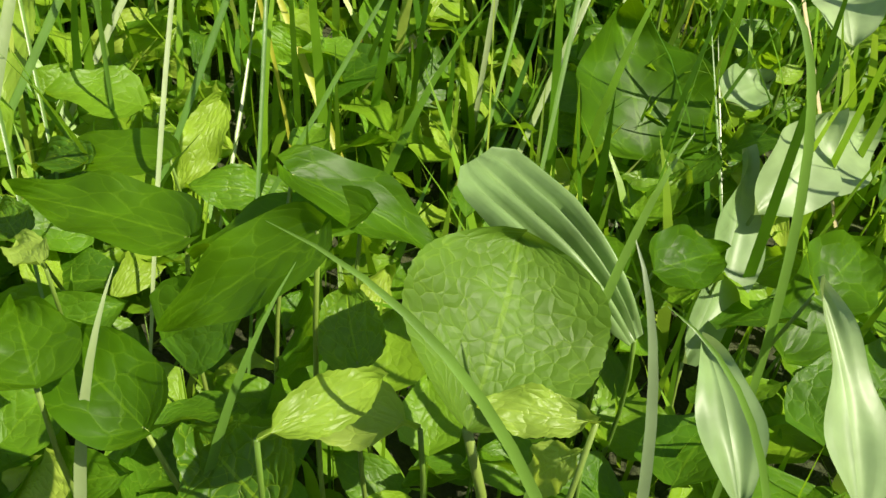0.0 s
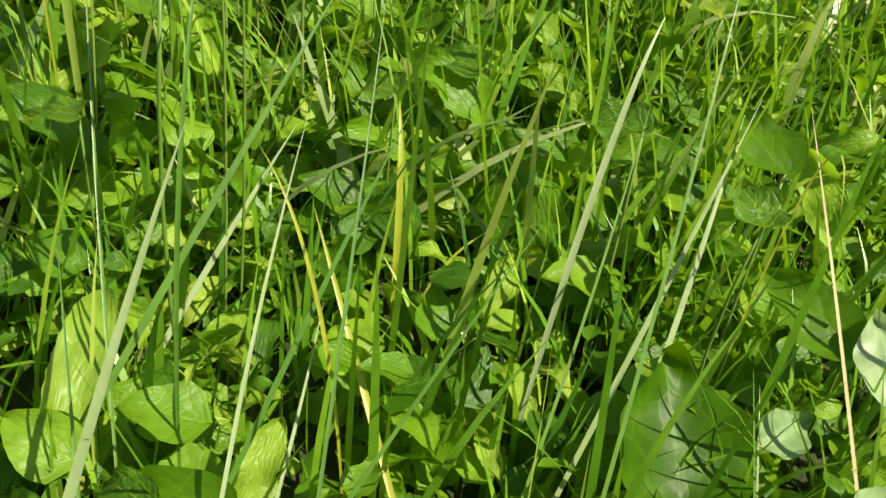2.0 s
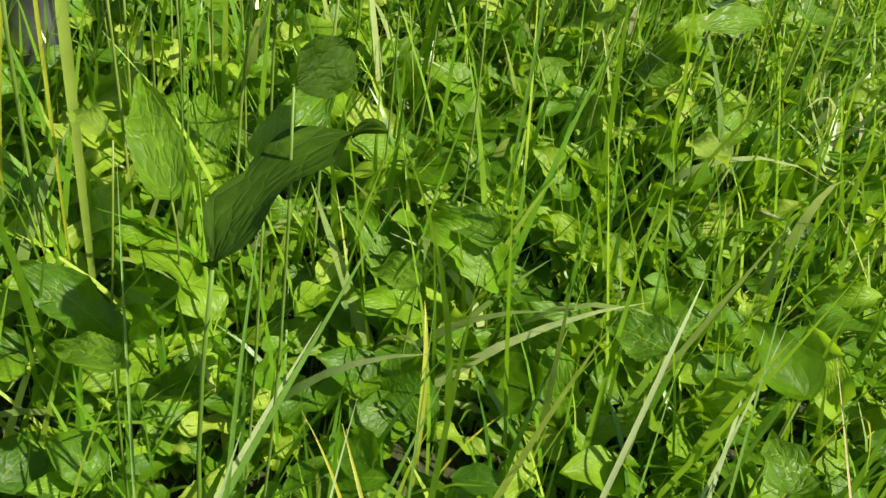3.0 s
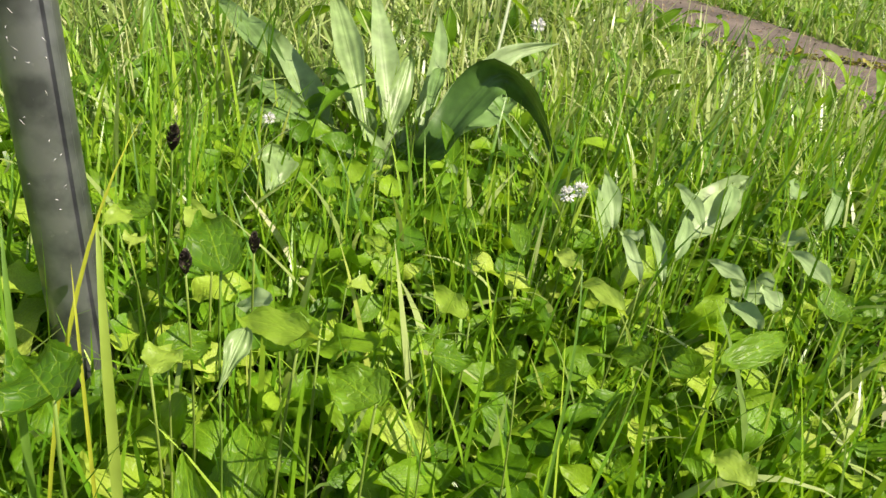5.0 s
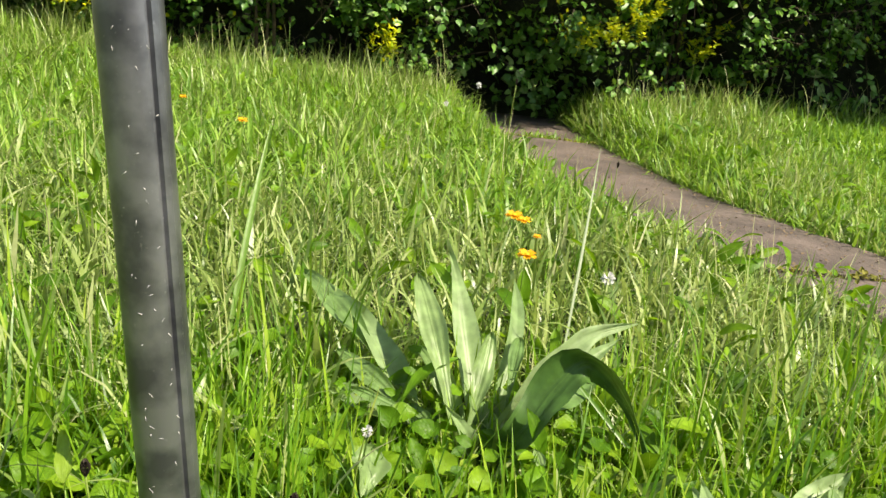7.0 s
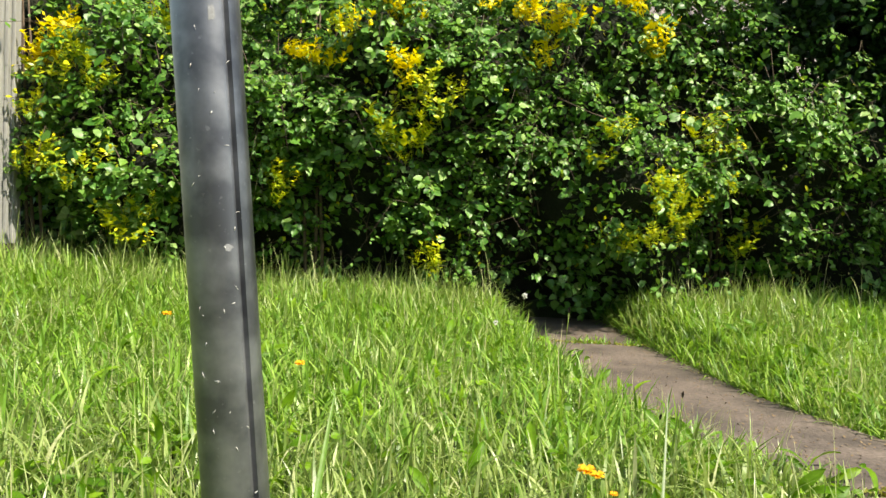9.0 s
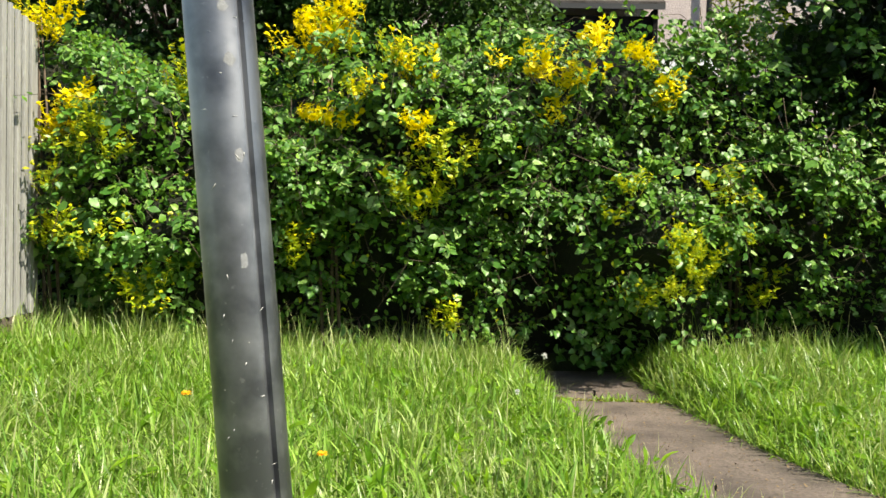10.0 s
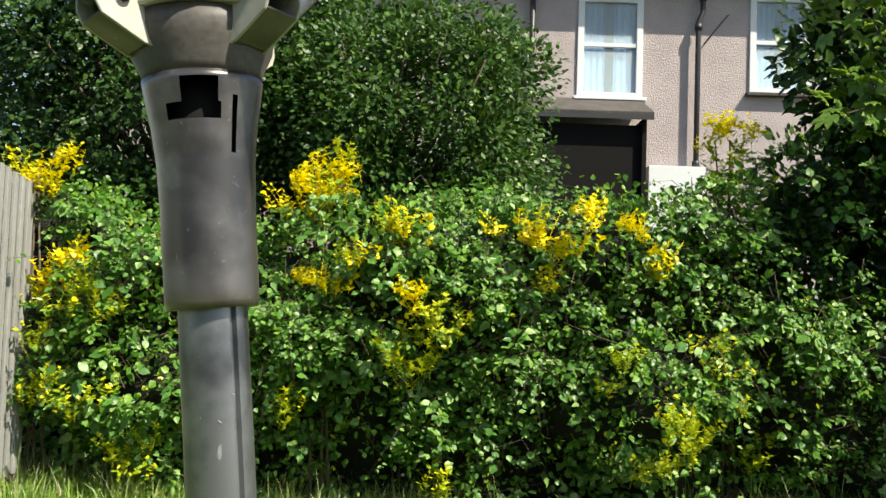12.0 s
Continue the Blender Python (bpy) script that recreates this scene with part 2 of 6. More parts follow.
def rough_mat(name, c1, c2, scale, rough=0.8, bump=0.3, dist=0.004, metal=0.0, fine=6.0, c3=None, stretch=None):
    """Two colours mixed by coarse and fine noise, with relief."""
    m, nodes, links, bsdf = node_mat(name)
    tc = nodes.new("ShaderNodeTexCoord")
    src = tc.outputs["Object"]
    if stretch:
        mp = nodes.new("ShaderNodeMapping")
        mp.inputs["Scale"].default_value = stretch
        links.new(src, mp.inputs[0])
        src = mp.outputs[0]
    n1, n2 = nodes.new("ShaderNodeTexNoise"), nodes.new("ShaderNodeTexNoise")
    n1.inputs["Scale"].default_value, n2.inputs["Scale"].default_value = scale, scale * fine
    n1.inputs["Detail"].default_value = n2.inputs["Detail"].default_value = 6
    links.new(src, n1.inputs["Vector"])
    links.new(src, n2.inputs["Vector"])
    r1 = ramp(nodes, [(0.32, c1), (0.68, c2)])
    links.new(n1.outputs[0], r1.inputs[0])
    col = r1.outputs[0]
    r2 = nodes.new("ShaderNodeMapRange")
    r2.inputs[1].default_value, r2.inputs[2].default_value, r2.inputs[3].default_value, r2.inputs[4].default_value = 0.35, 0.7, 0.0, 1.0
    links.new(n2.outputs[0], r2.inputs[0])
    col = mix_col(nodes, links, math_node(nodes, links, "MULTIPLY", r2.outputs[0], 0.6), col, c3 or tuple(0.6 * c for c in c1))
    links.new(col, bsdf.inputs["Base Color"])
    bsdf.inputs["Roughness"].default_value = rough
    bsdf.inputs["Metallic"].default_value = metal
    b = nodes.new("ShaderNodeBump")
    b.inputs["Strength"].default_value, b.inputs["Distance"].default_value = bump, dist
    links.new(n2.outputs[0], b.inputs["Height"])
    links.new(b.outputs[0], bsdf.inputs["Normal"])
    return m


def plain_mat(name, c, rough=0.5, metal=0.0, var=0.12, scale=40):
    return rough_mat(name, tuple(x * (1 - var) for x in c), tuple(min(1, x * (1 + var)) for x in c), scale, rough, 0.12, 0.001, metal, 5.0, tuple(x * (1 - 1.5 * var) for x in c))


GLOW = (0.33, 0.55, 0.02)
GRASS_STOPS = [(0.0, (0.050, 0.150, 0.010)), (0.35, (0.125, 0.290, 0.018)), (0.78, (0.23, 0.41, 0.030)), (0.96, (0.37, 0.52, 0.06)), (1.0, (0.46, 0.52, 0.13))]
M_GRASS = foliage("grass", GRASS_STOPS, GLOW, rough=0.34, spec=0.5, translucency=0.42, spots=0.2)
M_MEADOW = foliage("meadow_grass", [(0.0, (0.085, 0.165, 0.035)), (0.35, (0.210, 0.310, 0.075)), (0.70, (0.335, 0.425, 0.14)), (0.90, (0.45, 0.54, 0.22)), (1.0, (0.57, 0.58, 0.33))], (0.46, 0.56, 0.11), rough=0.34, spec=0.5, translucency=0.42, spots=0.2)
M_LAWN = foliage("lawn_grass", [(0.0, (0.085, 0.20, 0.024)), (0.6, (0.21, 0.385, 0.050)), (1.0, (0.40, 0.56, 0.12))], GLOW, rough=0.38, translucency=0.42, spots=0.2)
M_STALK = foliage("dry_stalk", [(0.0, (0.30, 0.36, 0.12)), (0.6, (0.42, 0.46, 0.20)), (1.0, (0.54, 0.50, 0.30))], (0.5, 0.5, 0.2), rough=0.5, translucency=0.2, spots=0.2)
M_HERB = foliage("herb_leaf", [(0.0, (0.045, 0.13, 0.008)), (0.5, (0.11, 0.25, 0.012)), (1.0, (0.24, 0.40, 0.025))], GLOW, rough=0.45, translucency=0.46, spec=0.35, veins=0.16, spots=0.25, crinkle=7.0)
M_BROAD = foliage("broad_weed_leaf", [(0.0, (0.050, 0.14, 0.010)), (0.45, (0.13, 0.28, 0.014)), (0.8, (0.25, 0.41, 0.03)), (1.0, (0.38, 0.50, 0.07))], (0.36, 0.58, 0.015), rough=0.45, translucency=0.46, spec=0.35, veins=0.2, spots=0.25, crinkle=8.0, relief=0.35)
M_PLANTAIN = foliage("plantain_leaf", [(0.0, (0.14, 0.25, 0.075)), (1.0, (0.24, 0.35, 0.135))], (0.34, 0.46, 0.09), rough=0.4, translucency=0.3, ribs=3.5, veins=0.03, spots=0.3, random_from="object", relief=0.6)
M_PALE = foliage("pale_leaf", [(0.0, (0.20, 0.31, 0.12)), (1.0, (0.31, 0.42, 0.20))], (0.44, 0.56, 0.14), rough=0.45, translucency=0.3, ribs=2.5, veins=0.03, spots=0.3, random_from="object", relief=0.35)
M_VIOLET = foliage("violet_leaf", [(0.0, (0.055, 0.15, 0.010)), (1.0, (0.15, 0.29, 0.022))], (0.36, 0.54, 0.015), rough=0.42, translucency=0.46, spec=0.4, veins=0.30, spots=0.3, random_from="object", crinkle=6.0, relief=0.55)
M_DEEP = foliage("deep_green_leaf", [(0.0, (0.045, 0.120, 0.004)), (1.0, (0.090, 0.200, 0.007))], (0.24, 0.46, 0.006), rough=0.42, translucency=0.42, spec=0.2, veins=0.12, spots=0.35, random_from="object", crinkle=4.0, relief=0.2)
M_CRINKLE = foliage("crinkled_leaf", [(0.0, (0.105, 0.205, 0.020)), (1.0, (0.125, 0.230, 0.03))], (0.32, 0.50, 0.03), rough=0.5, translucency=0.4, spec=0.3, veins=0.16, spots=0.3, random_from="object", crinkle=13.0, relief=0.24)
# plantain leaf with the shade of its underside in the colour
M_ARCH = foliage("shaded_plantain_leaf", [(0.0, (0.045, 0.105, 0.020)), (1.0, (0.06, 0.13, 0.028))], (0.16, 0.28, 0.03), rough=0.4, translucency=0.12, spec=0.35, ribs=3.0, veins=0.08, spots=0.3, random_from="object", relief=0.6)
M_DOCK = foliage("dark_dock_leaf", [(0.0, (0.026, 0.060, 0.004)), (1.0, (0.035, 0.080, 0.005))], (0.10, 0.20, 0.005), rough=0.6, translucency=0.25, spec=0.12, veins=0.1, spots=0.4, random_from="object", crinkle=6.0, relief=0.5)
M_LIME = foliage("lime_leaf", [(0.0, (0.24, 0.38, 0.04)), (1.0, (0.36, 0.48, 0.10))], (0.50, 0.64, 0.05), rough=0.42, translucency=0.46, spec=0.4, veins=0.14, spots=0.2, random_from="object", crinkle=6.0, relief=0.3)
M_HEDGE = foliage("hedge_leaf", [(0.0, (0.026, 0.095, 0.010)), (0.45, (0.070, 0.185, 0.020)), (0.8, (0.14, 0.29, 0.036)), (1.0, (0.25, 0.40, 0.07))], (0.24, 0.46, 0.02), spec=0.28, rough=0.42, translucency=0.28, spots=0.2)
M_BRAMBLE = foliage("bramble_leaf", [(0.0, (0.040, 0.13, 0.020)), (0.5, (0.095, 0.23, 0.035)), (0.85, (0.19, 0.34, 0.075)), (1.0, (0.32, 0.44, 0.17))], (0.26, 0.46, 0.04), spec=0.40, rough=0.40, translucency=0.22, spots=0.2)
M_GOLD = foliage("golden_leaf", [(0.0, (0.66, 0.55, 0.012)), (0.5, (0.90, 0.75, 0.015)), (1.0, (0.95, 0.84, 0.05))], (0.95, 0.82, 0.01), rough=0.42, spec=0.3, translucency=0.35, spots=0.12)
M_GOLDGREEN = foliage("greenish_golden_leaf", [(0.0, (0.20, 0.34, 0.02)), (0.5, (0.46, 0.52, 0.02)), (1.0, (0.78, 0.70, 0.02))], (0.70, 0.72, 0.03), rough=0.4, translucency=0.35, spots=0.12)
M_EVERGREEN = foliage("evergreen_leaf", [(0.0, (0.014, 0.050, 0.007)), (0.6, (0.038, 0.098, 0.014)), (1.0, (0.10, 0.19, 0.03))], (0.11, 0.21, 0.025), rough=0.42, spec=0.32, translucency=0.2, spots=0.2)
# darker copy of the evergreen leaf, with the trees' shade in the colour
M_SHADE_LEAF = foliage("shade_dark_leaf", [(0.0, (0.012, 0.040, 0.007)), (0.7, (0.028, 0.075, 0.012)), (1.0, (0.07, 0.14, 0.03))], (0.08, 0.16, 0.02), rough=0.38, spec=0.35, translucency=0.12, spots=0.2)
M_SYCAMORE = foliage("sycamore_leaf", [(0.0, (0.07, 0.17, 0.03)), (1.0, (0.19, 0.31, 0.06))], (0.36, 0.52, 0.04), rough=0.33, translucency=0.4, veins=0.3, spots=0.15)
M_SOIL = rough_mat("soil", (0.024, 0.022, 0.010), (0.045, 0.058, 0.014), 9.0, 0.95, 0.8, 0.02, fine=7, c3=(0.03, 0.05, 0.012))
M_CONCRETE = rough_mat("weathered_concrete", (0.078, 0.061, 0.053), (0.190, 0.148, 0.128), 5.0, 0.92, 0.6, 0.008, fine=14, c3=(0.045, 0.037, 0.032))
M_MOSS = foliage("moss", [(0.0, (0.16, 0.17, 0.02)), (1.0, (0.28, 0.26, 0.05))], (0.4, 0.4, 0.04), rough=0.8, translucency=0.2, spots=0.3)
M_TWIG = rough_mat("twig_bark", (0.07, 0.05, 0.035), (0.14, 0.10, 0.07), 30.0, 0.85, 0.5, 0.003)
M_CORE = rough_mat("hedge_inner_shade", (0.010, 0.014, 0.006), (0.020, 0.026, 0.010), 12.0, 0.95, 0.8, 0.03)
M_FENCE = rough_mat("weathered_fence_wood", (0.26, 0.262, 0.265), (0.40, 0.402, 0.405), 5.0, 0.85, 0.5, 0.004, fine=10, c3=(0.22, 0.205, 0.19), stretch=(6, 6, 0.5))
M_RENDER = rough_mat("pebbledash", (0.40, 0.345, 0.36), (0.50, 0.435, 0.45), 2.0, 0.95, 0.7, 0.02, fine=17, c3=(0.36, 0.295, 0.275))
M_WHITE = plain_mat("white_paint", (0.72, 0.74, 0.77), 0.4, var=0.10)
M_PIPE = plain_mat("black_pipe", (0.03, 0.03, 0.032), 0.45)
M_FELT = rough_mat("roofing_felt", (0.060, 0.052, 0.050), (0.10, 0.088, 0.085), 5.0, 0.9, 0.4, 0.004)
# near-black that stands in for shade in hollows
M_SHADE_BLACK = plain_mat("shade_black", (0.012, 0.011, 0.011), 0.8)
M_SHADE_BLACK.node_tree.nodes["Principled BSDF"].inputs["Specular IOR Level"].default_value = 0.08
# curtain blue stands in for the sky reflected in the panes
M_SKY_CURTAIN = plain_mat("curtain", (0.27, 0.42, 0.66), 0.9, var=0.08, scale=6)
M_BROWNHEAD = plain_mat("brown_seed_head", (0.06, 0.045, 0.03), 0.85, var=0.35, scale=300)
M_ORANGE = foliage("orange_petal", [(0.0, (0.82, 0.36, 0.01)), (1.0, (0.95, 0.52, 0.02))], (0.95, 0.55, 0.02), rough=0.6, translucency=0.3, spots=0.1)
M_PETAL = foliage("white_petal", [(0.0, (0.70, 0.68, 0.70)), (1.0, (0.85, 0.84, 0.84))], (0.9, 0.9, 0.85), rough=0.6, translucency=0.25, spots=0.05)
M_RUST = rough_mat("rusty_bolt", (0.16, 0.06, 0.03), (0.26, 0.12, 0.06), 120.0, 0.85, 0.6, 0.001)


def galvanised(name, c1, c2, rough=0.42):
    m, nodes, links, bsdf = node_mat(name)
    tc = nodes.new("ShaderNodeTexCoord")
    n1, n2, vo = nodes.new("ShaderNodeTexNoise"), nodes.new("ShaderNodeTexNoise"), nodes.new("ShaderNodeTexVoronoi")
    n1.inputs["Scale"].default_value, n2.inputs["Scale"].default_value, vo.inputs["Scale"].default_value = 22, 210, 55
    n1.inputs["Detail"].default_value = n2.inputs["Detail"].default_value = 5
    for n in (n1, n2, vo):
        links.new(tc.outputs["Object"], n.inputs["Vector"])
    r = ramp(nodes, [(0.41, c1), (0.60, c2)])
    links.new(n1.outputs[0], r.inputs[0])
    spot = nodes.new("ShaderNodeMapRange")
    spot.inputs[1].default_value, spot.inputs[2].default_value = 0.66, 0.74
    links.new(n2.outputs[0], spot.inputs[0])
    col = mix_col(nodes, links, math_node(nodes, links, "MULTIPLY", spot.outputs[0], 0.5), r.outputs[0], (0.36, 0.36, 0.38))
    links.new(col, bsdf.inputs["Base Color"])
    bsdf.inputs["Metallic"].default_value = 0.8
    rr = nodes.new("ShaderNodeMapRange")
    rr.inputs[3].default_value, rr.inputs[4].default_value = rough - 0.08, rough + 0.14
    links.new(n1.outputs[0], rr.inputs[0])
    links.new(rr.outputs[0], bsdf.inputs["Roughness"])
    b = nodes.new("ShaderNodeBump")
    b.inputs["Strength"].default_value, b.inputs["Distance"].default_value = 0.12, 0.001
    links.new(n1.outputs[0], b.inputs["Height"])
    links.new(b.outputs[0], bsdf.inputs["Normal"])
    return m


M_STEEL = galvanised("galvanised_steel", (0.115, 0.120, 0.138), (0.265, 0.272, 0.298), 0.32)
M_COLLAR = galvanised("dull_grey_collar", (0.105, 0.096, 0.096), (0.20, 0.184, 0.184), 0.29)
M_CREAM = rough_mat("cream_bracket", (0.44, 0.42, 0.37), (0.52, 0.50, 0.45), 35.0, 0.5, 0.2, 0.001, fine=4, c3=(0.36, 0.31, 0.25))
M_BLOTCH = plain_mat("zinc_bloom", (0.205, 0.21, 0.23), 0.6, var=0.2, scale=220)
# hub colour lowered to hold the shade under plates and arms
M_HUB = rough_mat("shade_darkened_hub", (0.075, 0.066, 0.064), (0.115, 0.102, 0.098), 40.0, 0.55, 0.2, 0.001, fine=5)
M_SCUFF = plain_mat("pale_scuff", (0.40, 0.40, 0.40), 0.6)

mg, gn, gl, gb = node_mat("window_glass")
gb.inputs["Base Color"].default_value = (0.75, 0.85, 0.9, 1)
gb.inputs["Roughness"].default_value = 0.03
gb.inputs["Transmission Weight"].default_value = 0.75
gb.inputs["IOR"].default_value = 1.45
M_GLASS = mg

# ---- ground ----
gx = np.unique(np.concatenate([np.linspace(-60, -4, 24), np.linspace(-4, 4, 161), np.linspace(4, 60, 24)]))
gy = np.unique(np.concatenate([np.linspace(-60, -2, 20), np.linspace(-2, 6, 121), np.linspace(6, 90, 30)]))
GX, GY = np.meshgrid(gx, gy)
GZ = ground_z(GX, GY) - 0.004
gi = np.arange(len(gy) - 1)[:, None] * len(gx) + np.arange(len(gx) - 1)[None, :]
GF = np.stack([gi, gi + 1, gi + len(gx) + 1, gi + len(gx)], 2).reshape(-1, 4)
tagged(new("ground", mesh_of("ground", np.stack([GX, GY, GZ], 2).reshape(-1, 3), GF, M_SOIL)), "dark soil and thatch under the garden grass", "ground", kind="structure")

# unseen wall, added to darken the pole's reflections and cut sky light
bm = box_bm(26, 0.3, 3.2, Matrix.Translation((0, -9.0, 1.5)), 0.01)
wall_me = bpy.data.meshes.new("unseen_wall")
bm.to_mesh(wall_me)
bm.free()
wall_me.materials.append(rough_mat("plain_brown_wall", (0.16, 0.10, 0.075), (0.22, 0.14, 0.10), 3.0, 0.9, 0.4, 0.004, fine=12))
tagged(new("unseen_wall", wall_me), "unseen plain brown wall added behind to darken reflections and sky light", "wall", kind="structure")

# ---- where grass grows ----
def off_path(x, y, over=0.0):
    """True where grass may grow beside the slabs."""
    e = EDGE_X(y)
    return (x > e - 0.012) | (x < e - PATH_W + over) | (y > 5.4)


# ---- rotary clothes dryer ----
AX = lambda z: Vector((-0.2729 - 0.1006 * z, 0.7909 + 0.0299 * z, z))
LEAN = (AX(1.0) - AX(0.0)).normalized()
dryer = new("rotary_clothes_dryer")
tagged(dryer, "galvanised steel rotary clothes dryer leaning in long grass", "clothes dryer")
dryer.location = AX(-0.10)
DRYER_INV = Matrix.Translation(-AX(-0.10))
DX = Vector((1, 0, 0))
DX = (DX - LEAN * DX.dot(LEAN)).normalized()
DY = LEAN.cross(DX)


def head_z(z):
    """Heights of the head's parts, from the collar's foot upwards."""
    return z if z < 1.33 else 1.352 + (z - 1.337) * 1.053


def dryer_ring(z, r, n=48, groove=None):
    c = AX(z if groove is not None else head_z(z)) - AX(-0.10)
    out = []
    for k in range(n):
        a = 2 * math.pi * k / n
        rr = r
        if groove is not None:
            d = (math.degrees(a) - groove + 180) % 360 - 180
            if -7 < d < 3:
                rr = r * 0.88
            elif 3 <= d < 20:
                rr = r * 1.035
        out.append(c + (DX * math.cos(a) + DY * math.sin(a)) * rr)
    return out


def lathe(profile, n=48, groove=None):
    V, F = [], []
    for i, (z, r) in enumerate(profile):
        V += dryer_ring(z, r, n, groove)
        if i:
            b = (i - 1) * n
            F += [(b + k, b + (k + 1) % n, b + n + (k + 1) % n, b + n + k) for k in range(n)]
    F.append(tuple(range(n))[::-1])
    F.append(tuple(range(len(V) - n, len(V))))
    return V, F


pole_me = mesh_of("pole", *lathe([(-0.10 + 0.05 * i, 0.0225) for i in range(32)], 120, -40), M_STEEL, smooth=False)
part_mesh("pole", pole_me, dryer, "galvanised tube with a rolled seam and pale scuffs")


def collar_mesh():
    """The moulded collar: a flared sleeve with an L-shaped opening and a keyway cut right through."""
    prof = [(1.337, 0.0240), (1.337, COLLAR_R - 0.001), (1.3416, COLLAR_R)] + [(z, float(np.interp(z, [1.3416, 1.4034, 1.4307, 1.4507, 1.4699, 1.4781], [COLLAR_R, COLLAR_R * 1.02, COLLAR_R * 1.06, COLLAR_R * 1.14, COLLAR_R * 1.25, COLLAR_R * 1.30]))) for z in np.arange(1.3507, 1.4781, 0.005)] + [(1.4799, COLLAR_R * 1.30), (1.4799, 0.0225)]
    n = 120
    V, F = lathe(prof, n)
    out = []
    for q in F:
        if len(q) == 4:
            i, k = q[0] // n, q[0] % n
            z = (prof[i][0] + prof[i + 1][0]) / 2
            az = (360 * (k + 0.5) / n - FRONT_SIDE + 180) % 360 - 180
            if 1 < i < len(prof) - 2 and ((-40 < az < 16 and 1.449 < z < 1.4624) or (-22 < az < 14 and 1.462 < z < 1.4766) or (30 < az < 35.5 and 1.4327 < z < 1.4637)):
                continue
        out.append(q)
    return mesh_of("collar", V, out, M_COLLAR)


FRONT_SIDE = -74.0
COLLAR_R = 0.0305
part_mesh("collar", collar_mesh(), dryer, "dull grey moulded collar with cut openings")
# added sleeve; its near-black colour is the shade behind the openings
part_mesh("inner_sleeve", mesh_of("inner_sleeve", *lathe([(1.3943, 0.0232), (1.3943, 0.0246), (1.4762, 0.0246), (1.4762, 0.0232)], 48), M_SHADE_BLACK), dryer, "near-black sleeve for the shade inside the collar")
part_mesh("mast", mesh_of("mast", *lathe([(1.4808, 0.019), (2.4, 0.019)], 32), M_STEEL), dryer)


def on_pole(az, z, r):
    a = radians(az)
    return AX(head_z(z)) - AX(-0.10) + (DX * math.cos(a) + DY * math.sin(a)) * r


def radial(az, z, r):
    """Pose at the pole's skin: x along the skin, y outwards, z along the pole."""
    a = radians(az)
    out = DX * math.cos(a) + DY * math.sin(a)
    side = LEAN.cross(out) * -1
    m = Matrix((side, out, LEAN)).transposed().to_4x4()
    return Matrix.Translation(on_pole(az, z, r)) @ m


hub = part_mesh("hub", mesh_of("hub", *lathe([(1.4803, 0.026), (1.4803, 0.0388), (1.4853, 0.0400), (1.4990, 0.0470), (1.5080, 0.0490), (1.5172, 0.0490), (1.5181, 0.022)], 24), M_HUB), dryer, "cast hub under the arms, darkened for the shade there")
part_mesh("top_plate", mesh_of("top_plate", *lathe([(1.5181, 0.021), (1.5181, 0.0560), (1.5199, 0.0570), (1.5235, 0.0570), (1.5245, 0.0560), (1.5245, 0.021)], 8), M_CREAM, smooth=False), hub, "cream painted top plate")
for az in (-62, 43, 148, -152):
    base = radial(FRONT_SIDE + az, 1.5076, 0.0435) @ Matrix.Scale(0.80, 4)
    for s in (-1, 1):
        bm = bmesh.new()
        prof = [(-0.006, -0.018), (0.004, -0.016), (0.037, 0.002), (0.042, 0.012), (0.042, 0.060), (-0.006, 0.060)]
        lo = [bm.verts.new((s * 0.0165, y, z)) for y, z in prof]
        hi = [bm.verts.new((s * 0.0195, y, z)) for y, z in prof]
        bm.faces.new(lo)
        bm.faces.new(hi[::-1])
        for i in range(6):
            bm.faces.new((lo[i], hi[i], hi[(i + 1) % 6], lo[(i + 1) % 6]))
        bmesh.ops.recalc_face_normals(bm, faces=bm.faces)
        bmesh.ops.bevel(bm, geom=bm.edges[:], offset=0.0006, segments=1, affect="EDGES")
        bmesh.ops.transform(bm, matrix=base, verts=bm.verts)
        part("bracket_plate", bm, M_CREAM, hub, "cream painted bracket plate with rust streaks")
        bm = bmesh.new()
        bmesh.ops.create_cone(bm, cap_ends=True, segments=12, radius1=0.0064, radius2=0.0052, depth=0.006)
        bmesh.ops.transform(bm, matrix=base @ Matrix.Translation((s * 0.0222, 0.020, 0.020)) @ Matrix.Rotation(radians(90 * s), 4, "Y"), verts=bm.verts)
        part("bolt", bm, M_RUST, hub, "rusty bolt head")
    web = box_bm(0.033, 0.040, 0.003, base @ Matrix.Translation((0, 0.020, -0.0055)) @ Matrix.Rotation(radians(28.6), 4, "X"), 0.0005)
    part("bracket_web", web, M_COLLAR, hub, "shaded underside of the bracket")
    arm_m = base @ Matrix.Translation((0, 0.020, 0.020)) @ Matrix.Rotation(radians(36), 4, "X")
    V, F = tube_rows([arm_m @ Vector((0, 0.0, 0)), arm_m @ Vector((0, 0.02, 0)), arm_m @ Vector((0, 1.3, 0))], [0.0128] * 3, 20)
    part_mesh("arm", mesh_of("arm", V, F, M_STEEL), dryer, "round steel arm raised outwards")

# pale scuffs and dried clippings stuck on the tube
chunks = []
